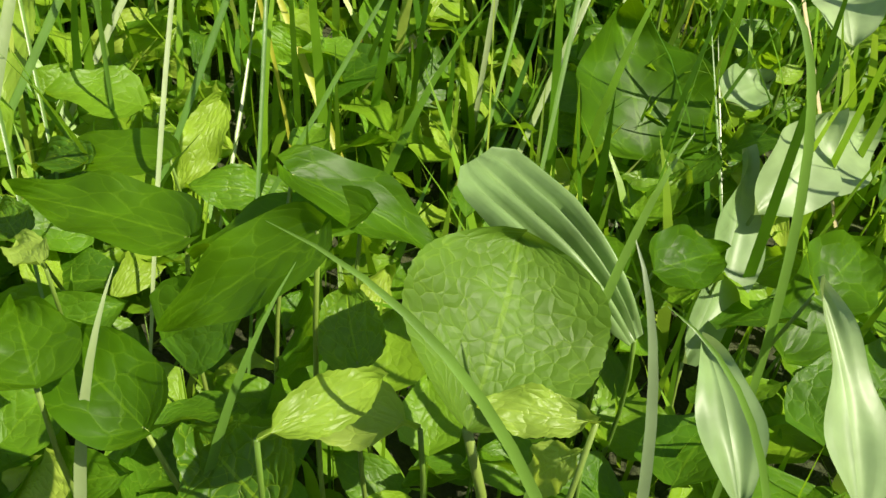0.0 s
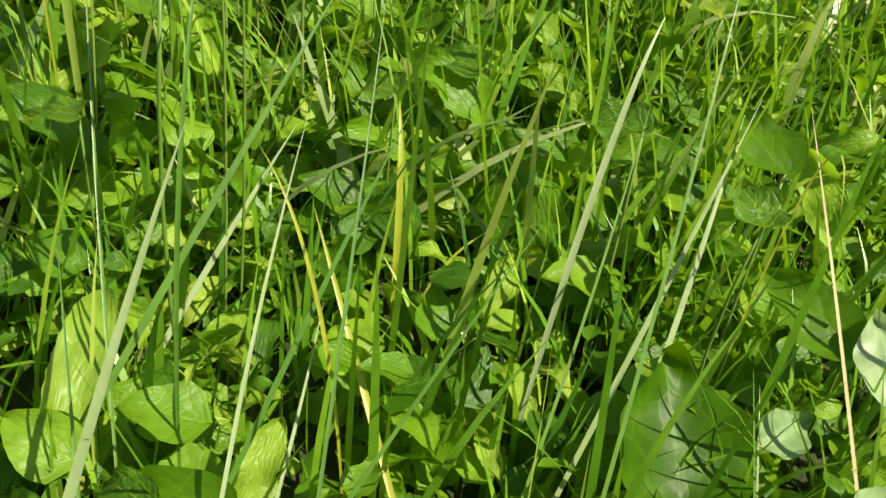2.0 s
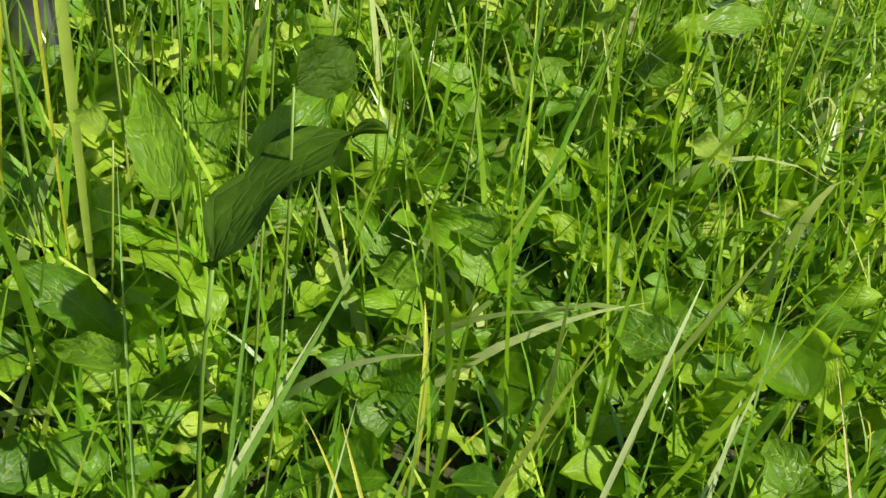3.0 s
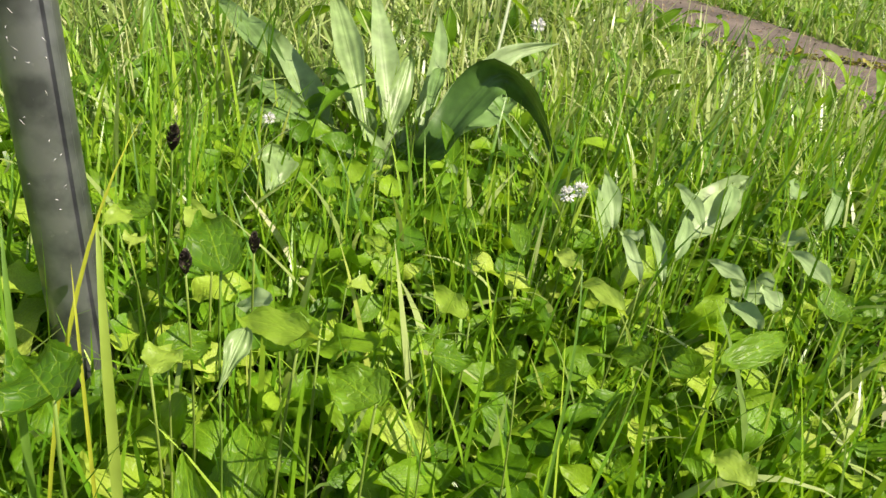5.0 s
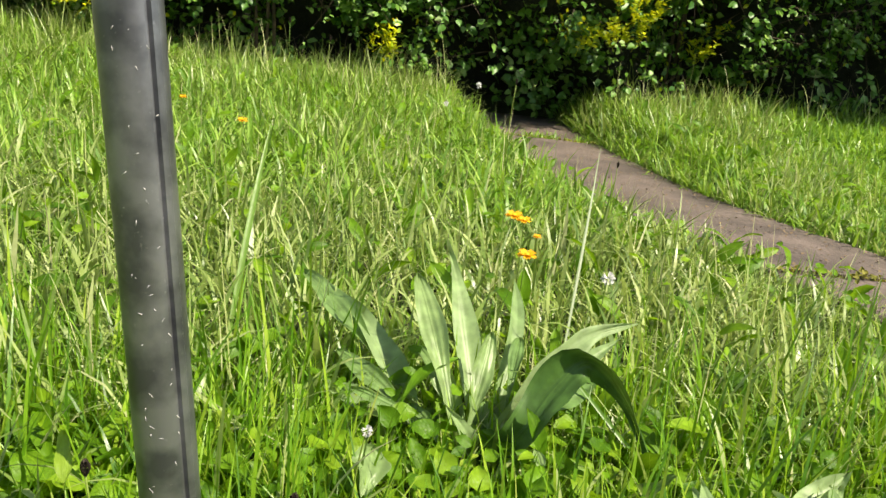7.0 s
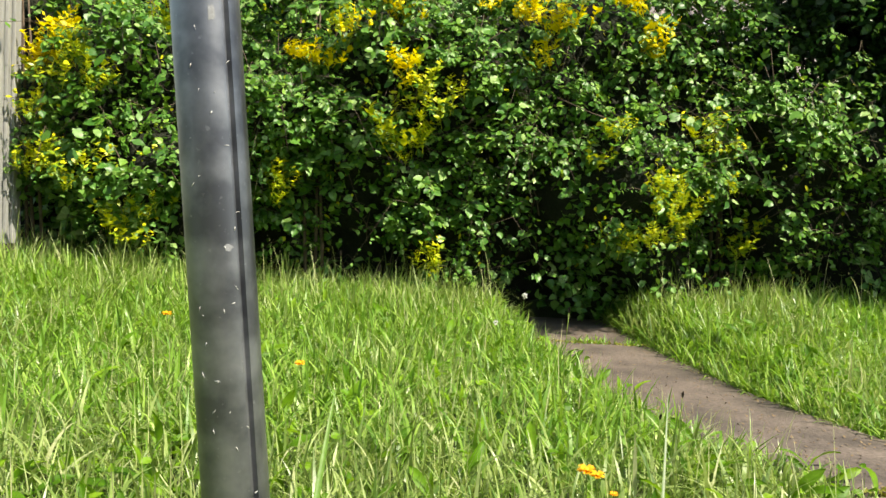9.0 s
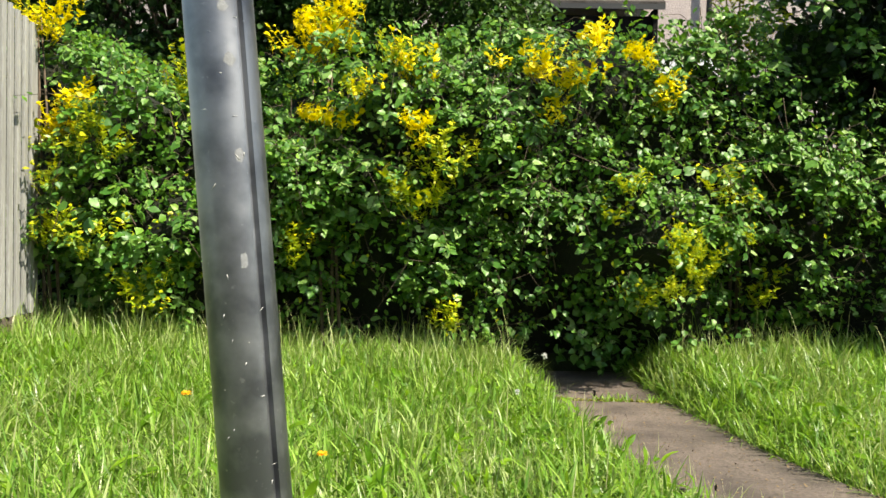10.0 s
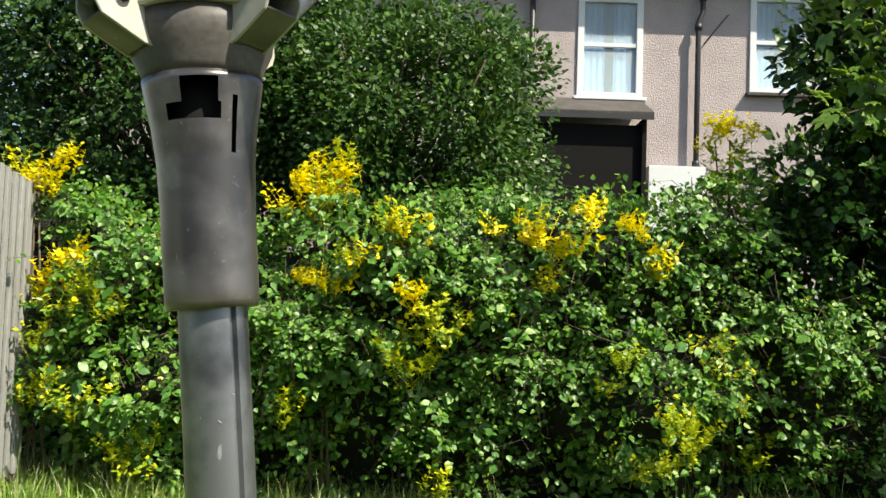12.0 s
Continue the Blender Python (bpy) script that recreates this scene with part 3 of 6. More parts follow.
for i in range(85):
    z = RNG.uniform(0.12, 0.75) if i < 66 else RNG.uniform(0.75, 1.3)
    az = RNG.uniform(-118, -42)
    p = Vector(on_pole(az, z, 0.0226))
    q = Vector(on_pole(az + RNG.uniform(-9, 9), z + RNG.uniform(-0.004, 0.004), 0.0229))
    r = RNG.uniform(0.0002, 0.0005)
    chunks.append(tube_rows([p, (p + q) / 2, q], [r, r, r * 0.6], 4))
tagged(part_mesh("scuff_marks", mesh_of("scuff_marks", *join_rows(chunks), M_SCUFF), dryer, "pale scuffs and dried clippings"), kind="stuff")

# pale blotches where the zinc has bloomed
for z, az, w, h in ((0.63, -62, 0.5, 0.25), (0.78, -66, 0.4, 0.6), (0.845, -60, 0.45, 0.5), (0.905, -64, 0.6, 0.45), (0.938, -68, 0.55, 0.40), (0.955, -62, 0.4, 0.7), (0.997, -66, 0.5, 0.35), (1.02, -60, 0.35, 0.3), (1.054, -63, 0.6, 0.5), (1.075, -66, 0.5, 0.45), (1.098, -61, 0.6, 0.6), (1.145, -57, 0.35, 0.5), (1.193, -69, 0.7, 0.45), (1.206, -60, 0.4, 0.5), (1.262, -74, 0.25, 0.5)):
    me_v, n = [Vector(on_pole(az, z, 0.02275))], 11
    for k in range(n):
        a, rr = 2 * math.pi * k / n, RNG.uniform(0.65, 1.15)
        me_v.append(Vector(on_pole(az + 17 * w * rr * math.cos(a), z + 0.010 * h * rr * math.sin(a), 0.02265)))
    part_mesh("zinc_blotch", mesh_of("zinc_blotch", me_v, [(0, k + 1, (k + 1) % n + 1) for k in range(n)], M_BLOTCH), dryer, "pale bloom on the zinc")

# ---- fence ----
fence = new("garden_fence")
tagged(fence, "weathered grey vertical-board timber fence panel beside the hedge", "fence")
fence.location = (-2.60, 4.84, 0.14)
FD = Vector((0.05, -0.9987, 0))
FN = Vector((0.9987, 0.05, 0))
fm = Matrix((FD, FN, Vector((0, 0, 1)))).transposed().to_4x4()
for i in range(48):
    d = 0.02 + i * 0.040
    h = 1.73 + 0.16 * min(d, 0.5) + RNG.uniform(-0.006, 0.006)
    part("board", box_bm(0.029, 0.018, h - 0.16, fm @ Matrix.Translation((d, 0.02 + (0.013 if i % 2 else 0), 0.16 + (h - 0.16) / 2)), 0.003), M_FENCE, fence)
part("gravel_board", box_bm(2.0, 0.035, 0.15, fm @ Matrix.Translation((1.0, 0.01, 0.08)), 0.004), M_CONCRETE, fence, "concrete gravel board")
part("fence_post", box_bm(0.075, 0.075, 1.86, fm @ Matrix.Translation((-0.045, -0.03, 0.83)) @ Matrix.Rotation(radians(1), 4, "Y"), 0.004), M_FENCE, fence, "weathered square post")
for z in (0.35, 1.45):
    part("rail", box_bm(2.0, 0.04, 0.07, fm @ Matrix.Translation((1.0, -0.015, z)), 0.004), M_FENCE, fence)

# ---- house ----
house = new("terraced_house")
tagged(house, "terraced house with pinkish grey pebbledash and white sash windows", "house")
house.location = (-0.143, 11.6, 0.529)
house.scale = (0.72, 0.72, 0.72)
WIN = [(2.13, 3.37, 4.89, 6.87), (5.40, 6.55, 5.06, 6.97)]
xs = [-7, WIN[0][0], WIN[0][1], WIN[1][0], WIN[1][1], 10]


def wall_piece(x0, x1, z0, z1):
    part("wall", box_bm(x1 - x0, 0.3, z1 - z0, Matrix.Translation(((x0 + x1) / 2, 0.15, (z0 + z1) / 2))), M_RENDER, house, "pinkish grey pebbledash wall")


for x0, x1 in ((xs[0], xs[1]), (xs[2], xs[3]), (xs[4], xs[5])):
    wall_piece(x0, x1, -0.9, 7.35)
for x0, x1, z0, z1 in WIN:
    wall_piece(x0, x1, -0.9, z0)
    wall_piece(x0, x1, z1, 7.35)
part("roof", box_bm(17.6, 5.5, 0.14, Matrix.Translation((1.5, 2.05, 8.60)) @ Matrix.Rotation(radians(28), 4, "X")), M_FELT, house, "dark pitched roof")
part("gutter", box_bm(17.4, 0.12, 0.15, Matrix.Translation((1.5, -0.47, 7.295)), 0.01), M_PIPE, house)
part("soffit", box_bm(17.4, 0.46, 0.03, Matrix.Translation((1.5, -0.2, 7.37))), M_WHITE, house)
for x0, x1, z0, z1 in WIN:
    cx, cz, w, h = (x0 + x1) / 2, (z0 + z1) / 2, x1 - x0, z1 - z0
    # near-black backing paints the dimness of the room
    win = part("window", box_bm(w - 0.1, 0.02, h - 0.1, Matrix.Translation((cx, 0.13, cz))), M_SHADE_BLACK, house)
    for dx, sw in ((-w / 2 + 0.06, 0.12), (w / 2 - 0.06, 0.12)):
        part("window_frame", box_bm(sw, 0.09, h, Matrix.Translation((cx + dx, 0.0, cz)), 0.008), M_WHITE, win)
    part("window_frame", box_bm(w - 0.24, 0.09, 0.15, Matrix.Translation((cx, 0.0, z1 - 0.065)), 0.008), M_WHITE, win)
    part("window_frame", box_bm(w - 0.24, 0.09, 0.10, Matrix.Translation((cx, 0.0, z0 + 0.05)), 0.008), M_WHITE, win)
    part("window_frame", box_bm(w - 0.24, 0.07, 0.07, Matrix.Translation((cx, 0.01, cz + 0.02)), 0.006), M_WHITE, win)
    part("window_sill", box_bm(w + 0.14, 0.16, 0.06, Matrix.Translation((cx, -0.06, z0 - 0.03)), 0.008), M_WHITE if cx < 3 else M_FELT, win)
    for z in ((z0 + 0.1 + cz - 0.015) / 2, (z1 - 0.13 + cz + 0.055) / 2):
        pane = part("pane", box_bm(w - 0.25, 0.006, (h - 0.32) / 2, Matrix.Translation((cx, 0.02, z))), M_GLASS, win)
        pane.visible_shadow = False
    for s in (-1, 1):
        bm = bmesh.new()
        n = 24
        lo = [bm.verts.new((cx + s * (0.085 + 0.40 * k / n), 0.085 + 0.008 * math.sin(k * 0.9 + s), z0 + 0.1)) for k in range(n + 1)]
        hi = [bm.verts.new((v.co.x, v.co.y, z1 - 0.12)) for v in lo]
        for k in range(n):
            bm.faces.new((lo[k], lo[k + 1], hi[k + 1], hi[k]))
        part("curtain", bm, M_SKY_CURTAIN, win, "hanging curtain tinted with the sky's reflected blue", smooth=True)
# arched head over the first window
x0, x1, z0, z1 = WIN[0]
bm = bmesh.new()
n = 14
arc = [(x0 + (x1 - x0) * k / n, z1 - 0.01 + 0.055 * math.sin(math.pi * k / n)) for k in range(n + 1)]
fr = [bm.verts.new((x, -0.05, z)) for x, z in arc] + [bm.verts.new((x1, -0.05, z1 - 0.012)), bm.verts.new((x0, -0.05, z1 - 0.012))]
f = bm.faces.new(fr)
ext = bmesh.ops.extrude_face_region(bm, geom=[f])
bmesh.ops.translate(bm, vec=(0, 0.06, 0), verts=[e for e in ext["geom"] if isinstance(e, bmesh.types.BMVert)])
bmesh.ops.recalc_face_normals(bm, faces=bm.faces)
part("arched_head", bm, M_WHITE, house, "shallow white arched window head")
# rainwater pipe with collars
V, F = tube_rows([(4.38, -0.16, -0.8), (4.38, -0.16, 6.35), (4.46, -0.16, 6.55), (4.46, -0.16, 7.25)], [0.05] * 4, 12)
dp = part_mesh("drainpipe", mesh_of("drainpipe", V, F, M_PIPE), house, "black cast drainpipe with collars")
for z in (3.6, 6.2, 6.75):
    V, F = tube_rows([(4.38 if z < 6.4 else 4.46, -0.16, z), (4.38 if z < 6.4 else 4.46, -0.16, z + 0.11)], [0.07, 0.07], 12)
    part_mesh("pipe_collar", mesh_of("pipe_collar", V, F, M_PIPE), dp)
V, F = tube_rows([(1.25, -0.12, 4.0), (1.25, -0.12, 7.25)], [0.055] * 2, 12)
part_mesh("drainpipe", mesh_of("drainpipe", V, F, M_PIPE), house)
# thin cable slung from the eaves to the pipe
V, F = tube_rows([(4.98, -0.03, 6.55), (4.78, -0.035, 6.30), (4.50, -0.10, 5.95)], [0.012] * 3, 6)
part_mesh("cable", mesh_of("cable", V, F, M_PIPE), house, "thin dark cable clipped to the wall")
# lean-to under the window; near-black walls and panel paint the void's shade
leanto = part("lean_to", box_bm(0.08, 0.72, 5.2, Matrix.Translation((3.28, -0.37, 1.75))), M_SHADE_BLACK, house, "lean-to store, near-black for the shade under its roof")
part("lean_to_side", box_bm(0.08, 0.72, 5.2, Matrix.Translation((1.0, -0.37, 1.75))), M_SHADE_BLACK, leanto)
part("lean_to_void_panel", box_bm(2.2, 0.04, 5.1, Matrix.Translation((2.14, -0.60, 1.7))), M_SHADE_BLACK, leanto, "near-black panel standing in for the void under the roof")
bm = bmesh.new()
top = [(0.9, -0.004, 4.87), (3.36, -0.004, 4.87), (3.42, -0.85, 4.46), (0.9, -0.85, 4.46)]
a = [bm.verts.new(p) for p in top]
b = [bm.verts.new((x, y, z - 0.05)) for x, y, z in top]
bm.faces.new(a[::-1])
bm.faces.new(b)
for i in range(4):
    bm.faces.new((a[i], a[(i + 1) % 4], b[(i + 1) % 4], b[i]))
bmesh.ops.recalc_face_normals(bm, faces=bm.faces)
part("lean_to_roof", bm, M_FELT, leanto, "sloping grey felt roof")
part("fascia", box_bm(2.54, 0.03, 0.12, Matrix.Translation((2.15, -0.835, 4.38))), M_PIPE, leanto)
part("low_wall", box_bm(1.05, 0.25, 4.45, Matrix.Translation((3.98, -0.25, 1.345)), 0.01), M_WHITE, house, "white painted low wall")

# ---- shrubs and trees ----
LEAF_OVAL = [leaf_grid("oval", 1.0, 0.62, cup=0.12, curl=0.35, wave=0.05, nu=3, nv=5, seed=s, fold=0.25) for s in range(3)]
LEAF_ROUND = [leaf_grid("heart", 1.0, 0.85, cup=0.06, curl=0.3, wave=0.05, nu=5, nv=5, seed=s) for s in range(3)]
LEAF_LANCE = [leaf_grid("lance", 1.0, 0.36, cup=0.10, curl=0.3, wave=0.03, nu=3, nv=5, seed=s, fold=0.3) for s in range(3)]


def unit(v):
    return v / np.maximum(np.linalg.norm(v, axis=1, keepdims=True), 1e-6)


def lobes(x, z, seed):
    """A lumpy field between about -1 and 1."""
    r = np.random.default_rng(seed)
    out = np.zeros_like(x)
    for k in range(7):
        a, b, c = r.uniform(2.0, 7.0), r.uniform(2.0, 7.0), r.uniform(0, 6.28)
        out += np.sin(a * x + c + 1.3 * np.sin(b * z)) * np.cos(b * z + 2 * c)
    return out / 3.0


def hedge_top(x):
    return np.interp(x, [-2.9, -2.5, -1.9, -1.2, -0.6, -0.1, 0.45, 0.95, 1.3, 1.6, 2.2, 3.6], [1.95, 1.92, 1.58, 1.72, 1.84, 1.88, 1.88, 1.90, 2.02, 2.14, 2.42, 2.6])


def hedge_front(x, z):
    return 4.76 - 0.24 * lobes(x, z, 3) - 0.10 * lobes(x * 2.7, z * 2.7, 6) + 0.45 * np.clip(z / hedge_top(x) - 0.55, 0, 1) ** 1.5 + 0.55 * np.clip(0.8 - z, 0, 1) + 0.06 * np.clip(x - 0.8, 0, 3) + 0.06 * np.clip(-1.4 - x, 0, 2)


def hedge_points(n, depth, dens_seed, cut):
    """Places in the outer shell of the hedge, gathered in sprays with gaps between."""
    x = RNG.uniform(-2.55, 3.5, n)
    t = RNG.uniform(0, 1, n)
    zt = hedge_top(x) + 0.05 * lobes(x * 2, x, 5)
    z = 0.04 + t * (zt - 0.04)
    d = RNG.exponential(depth, n)
    keep = 0.8 * lobes(x * 2.2, z * 2.2, dens_seed) + 0.6 * lobes(x * 5.0, z * 5.0, dens_seed + 30) + RNG.normal(0, 0.18, n) > cut
    topping = RNG.uniform(0, 1, n) < 0.16
    y = hedge_front(x, z) + np.where(topping, RNG.uniform(0, 0.9, n), d)
    z = np.where(topping, zt + RNG.normal(0, 0.045, n), z)
    keep &= RNG.uniform(0, 1, n) < 0.08 + 0.92 * np.clip((z - 0.08 + 0.25 * lobes(x * 1.4, z, 19)) / 0.55, 0, 1)
    keep &= RNG.uniform(0, 1, n) > 0.85 * ease((x - 1.25) / 0.5) * ease((z - 1.05) / 0.45)
    s = keep & (d < 0.5)
    return np.stack([x, y, z], 1)[s]


hedge = new("garden_hedge")
tagged(hedge, "dense mixed hedge of bramble and golden privet at the lawn's end", "hedge")
hedge.location = (0, 5.2, 0)
H0 = np.array([0, 5.2, 0])

# near-black sheet that blocks the view through and paints the hedge's inner shade
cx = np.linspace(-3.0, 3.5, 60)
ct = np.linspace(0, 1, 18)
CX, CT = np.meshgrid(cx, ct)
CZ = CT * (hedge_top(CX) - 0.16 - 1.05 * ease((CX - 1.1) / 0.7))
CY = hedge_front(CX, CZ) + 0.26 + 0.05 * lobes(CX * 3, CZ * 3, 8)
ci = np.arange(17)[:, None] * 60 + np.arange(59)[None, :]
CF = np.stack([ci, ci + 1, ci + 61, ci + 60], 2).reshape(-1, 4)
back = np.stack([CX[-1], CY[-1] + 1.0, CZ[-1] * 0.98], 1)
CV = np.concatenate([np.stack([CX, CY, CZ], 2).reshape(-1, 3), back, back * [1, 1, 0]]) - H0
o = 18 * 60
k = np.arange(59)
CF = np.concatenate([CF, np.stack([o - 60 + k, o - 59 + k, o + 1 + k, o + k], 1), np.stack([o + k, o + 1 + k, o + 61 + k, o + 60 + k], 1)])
part_mesh("inner_shade_sheet", mesh_of("inner_shade_sheet", CV, CF, M_CORE), hedge, "near-black sheet standing in for the shade inside the hedge")


def hedge_leaves(name, pts, kinds, mat, size, label, up=0.35):
    n = len(pts)
    out = np.array([0.1, -1.0, 0.35])
    d = unit(out * 0.5 + jitter(n, 0.6) + [0, 0, -0.25])
    nn = unit(np.array([0.30, -0.55, up + 0.35]) + jitter(n, 0.5))
    V, F, uv = scatter_leaves(kinds, pts - H0, d, nn, size * RNG.uniform(0.6, 1.25, n))
    ob = part_mesh(name, mesh_of(name, V, F, mat, uv), hedge, label)
    return tagged(ob, kind="stuff")


hedge_leaves("small_dark_leaves", hedge_points(34000, 0.12, 11, 0.02), LEAF_OVAL, M_HEDGE, 0.036, "small dark green privet leaves")
hedge_leaves("round_dark_leaves", hedge_points(16000, 0.12, 12, 0.10), LEAF_ROUND, M_HEDGE, 0.048, "dark green bramble leaves")


def spray_leaves(name, n, kinds, mat, size, length, per, seed, label, low=0.0, hang=0.5):
    """Arching sprays that stand out from the hedge, each with its own leaf size."""
    r = np.random.default_rng(seed)
    P, D, N, S = [], [], [], []
    stems = []
    while len(stems) < n:
        x, t = r.uniform(-2.5, 3.4), r.uniform(0.06, 1.0)
        zt = float(hedge_top(np.array([x]))[0])
        z = t * zt
        if r.uniform() > low + (1 - low) * np.clip((z - 0.15) / 0.7, 0, 1) or float(lobes(np.array([x * 2.2]), np.array([z * 2.2]), 11)[0]) + r.normal(0, 0.2) < -0.08:
            continue
        if r.uniform() < 0.8 * ease((x - 1.25) / 0.5) * ease((z - 1.05) / 0.45):
            continue
        y = float(hedge_front(np.array([x]), np.array([z]))[0])
        a = Vector((x, y + 0.05, z))
        L = r.uniform(*length)
        side = r.normal(0, 0.6)
        b = a + Vector((side * L, -r.uniform(0.2, 0.6) * L, r.uniform(0.1, 0.7) * L))
        c = b + Vector((side * 0.6 * L, -0.25 * L, -hang * r.uniform(0.2, 1.3) * L))
        stems.append(tube_rows([a - Vector(H0), b - Vector(H0), c - Vector(H0)], [0.0022, 0.0018, 0.001], 4))
        sz = size * r.uniform(0.6, 1.35)
        for k in range(int(per * r.uniform(0.6, 1.3))):
            q = r.uniform(0, 1)
            p = a * (1 - q) ** 2 + b * 2 * q * (1 - q) + c * q * q
            ang = r.uniform(0, 6.283)
            off = np.array([math.cos(ang), 0.5 * math.sin(ang) - 0.3, 0.6 * math.sin(ang)])
            P.append(np.array(p) + off * sz * 0.35)
            D.append(off + [0, 0, -0.3] + r.normal(0, 0.25, 3))
            N.append(np.array([0.30, -0.55, 0.75]) + r.normal(0, 0.28, 3))
            S.append(sz * r.uniform(0.65, 1.15))
    V, F, uv = scatter_leaves(kinds, np.array(P) - H0, unit(np.array(D)), unit(np.array(N)), np.array(S))
    tagged(part_mesh(name, mesh_of(name, V, F, mat, uv), hedge, label), kind="stuff")
    tagged(part_mesh(name.replace("leaves", "stem"), mesh_of("spray_stems", *join_rows(stems), M_TWIG), hedge, "thin brown spray stems"), kind="stuff")


spray_leaves("bramble_spray_leaves", 420, LEAF_ROUND, M_BRAMBLE, 0.043, (0.12, 0.34), 17, 71, "pale green rounded bramble leaves on arching sprays", low=0.22, hang=0.9)
spray_leaves("privet_spray_leaves", 560, LEAF_OVAL, M_HEDGE, 0.036, (0.10, 0.26), 24, 72, "small glossy green privet leaves on shoots", low=0.10, hang=0.2)
spray_leaves("elder_spray_leaves", 90, LEAF_OVAL, M_BRAMBLE, 0.068, (0.12, 0.25), 9, 73, "larger pale oval leaves among the hedge", low=0.1, hang=0.6)
n = 1100
x, z = RNG.uniform(-2.75, -1.7, n), RNG.uniform(0.04, 0.75, n)
hedge_leaves("low_corner_leaves", np.stack([x, hedge_front(x, z) - 0.1 + RNG.uniform(0, 0.2, n), z], 1), LEAF_ROUND, M_BRAMBLE, 0.055, "low bramble leaves in the fence corner")
n = 420
x, z = RNG.normal(0.60, 0.13, n), RNG.uniform(0.0, 0.75, n)
hedge_leaves("hanging_bramble_leaves", np.stack([x, 5.06 + 0.35 * np.abs(x - 0.6) - 0.12 * np.sin(z * 4) + RNG.uniform(0, 0.2, n), z], 1), LEAF_ROUND, M_BRAMBLE, 0.055, "pale bramble leaves hanging over the end of the path")
pts = hedge_points(3600, 0.05, 13, 0.25)
hedge_leaves("yellow_green_leaves", pts[pts[:, 2] < 1.75], LEAF_OVAL, M_GOLDGREEN, 0.032, "yellowish green privet leaves")

chunks = []
for i in range(150):
    x, z = RNG.uniform(-2.6, 3.0), RNG.uniform(0.05, 1.4)
    y = float(hedge_front(np.array([x]), np.array([z]))[0]) + RNG.uniform(0.0, 0.15)
    p = Vector((x, y - 5.2, z))
    q = p + Vector((RNG.normal(0, 0.16), RNG.normal(-0.02, 0.05), RNG.uniform(0.05, 0.3)))
    chunks.append(tube_rows([p, (p + q) / 2 + Vector((RNG.normal(0, 0.02), 0, 0)), q], [0.0035, 0.003, 0.0018], 5))
tagged(part_mesh("twig_tangle", mesh_of("twig_tangle", *join_rows(chunks), M_TWIG), hedge, "bare brown twigs"), kind="stuff")


def sprig_mesh(name, mat, height, n, spread, leaf, seed):
    """An upright golden shoot: several stems with leaves up their length."""
    r = np.random.default_rng(seed)
    P, D, N, S = [], [], [], []
    stems = []
    for s in range(n):
        foot = np.array([r.normal(0, spread * 0.45), r.normal(0, spread * 0.3), r.uniform(-0.4, 0.0) * height])
        tip = foot + np.array([r.normal(0, spread * 0.5), r.normal(-0.03, spread * 0.3), height * r.uniform(0.45, 1.0)])
        stems.append(tube_rows([Vector(foot), Vector(tip)], [0.0016, 0.0008], 4))
        m = int(11 * r.uniform(0.8, 1.3))
        for k in range(m):
            t = r.uniform(0.15, 1.0)
            a = r.uniform(0, 6.283)
            P.append(foot + (tip - foot) * t)
            D.append([math.cos(a), math.sin(a), r.uniform(0.2, 1.3)])
            N.append([r.normal(0, 0.3), -0.4 + r.normal(0, 0.3), 1.0])
            S.append(leaf * r.uniform(0.6, 1.25))
    V, F, uv = scatter_leaves(LEAF_LANCE[:2] + LEAF_OVAL[:2], np.array(P), np.array(D), np.array(N), np.array(S))
    sv, sf = join_rows(stems)
    F = [tuple(q) for q in F.tolist()] + [tuple(i + len(V) for i in q) for q in sf]
    U = np.concatenate([uv, np.zeros((len(sv), 2))])
    return mesh_of(name, np.concatenate([V, np.array([list(p) for p in sv])]), F, mat, U)


SPRIG = [sprig_mesh("golden_sprig", M_GOLD, 0.17, 6, 0.10, 0.037, s) for s in (1, 2, 3)]
SPRIG_G = [sprig_mesh("greenish_sprig", M_GOLDGREEN, 0.17, 6, 0.12, 0.036, s) for s in (4, 5, 6)]
bright = [(0.49, 1.86), (0.46, 1.79), (0.21, 1.78), (0.15, 1.74), (0.36, 1.71), (0.40, 1.65), (0.30, 1.65), (0.27, 1.55), (0.27, 1.46), (0.65, 1.79), (0.75, 1.75), (0.87, 1.66), (0.88, 1.60), (-0.01, 1.76), (-0.50, 1.73), (-0.45, 1.67), (-0.56, 1.77), (-0.93, 1.44), (-0.99, 1.47), (-0.86, 1.43), (-0.73, 1.56), (-0.43, 1.40), (-0.40, 1.32), (-2.41, 1.46), (-2.47, 1.41), (-2.35, 1.53), (-2.30, 1.50), (-2.37, 1.38), (-2.26, 1.55)]
dim = [(-0.36, 1.04), (-0.30, 1.10), (-0.42, 0.99), (-0.54, 1.08), (-0.22, 1.16), (1.09, 1.15), (1.10, 1.07), (-2.22, 1.32), (-2.16, 1.38), (-2.08, 1.22), (-2.41, 1.13), (-2.39, 1.05), (-2.39, 0.86), (-2.40, 0.79), (-2.33, 0.88), (-2.43, 0.76), (-2.21, 0.76), (-2.12, 0.80), (-1.72, 1.62), (-1.78, 1.59), (-1.13, 0.76), (-1.13, 0.67), (-1.94, 0.51), (-1.88, 0.42), (-1.79, 0.57), (0.54, 0.93), (0.62, 1.10), (0.97, 0.76)]
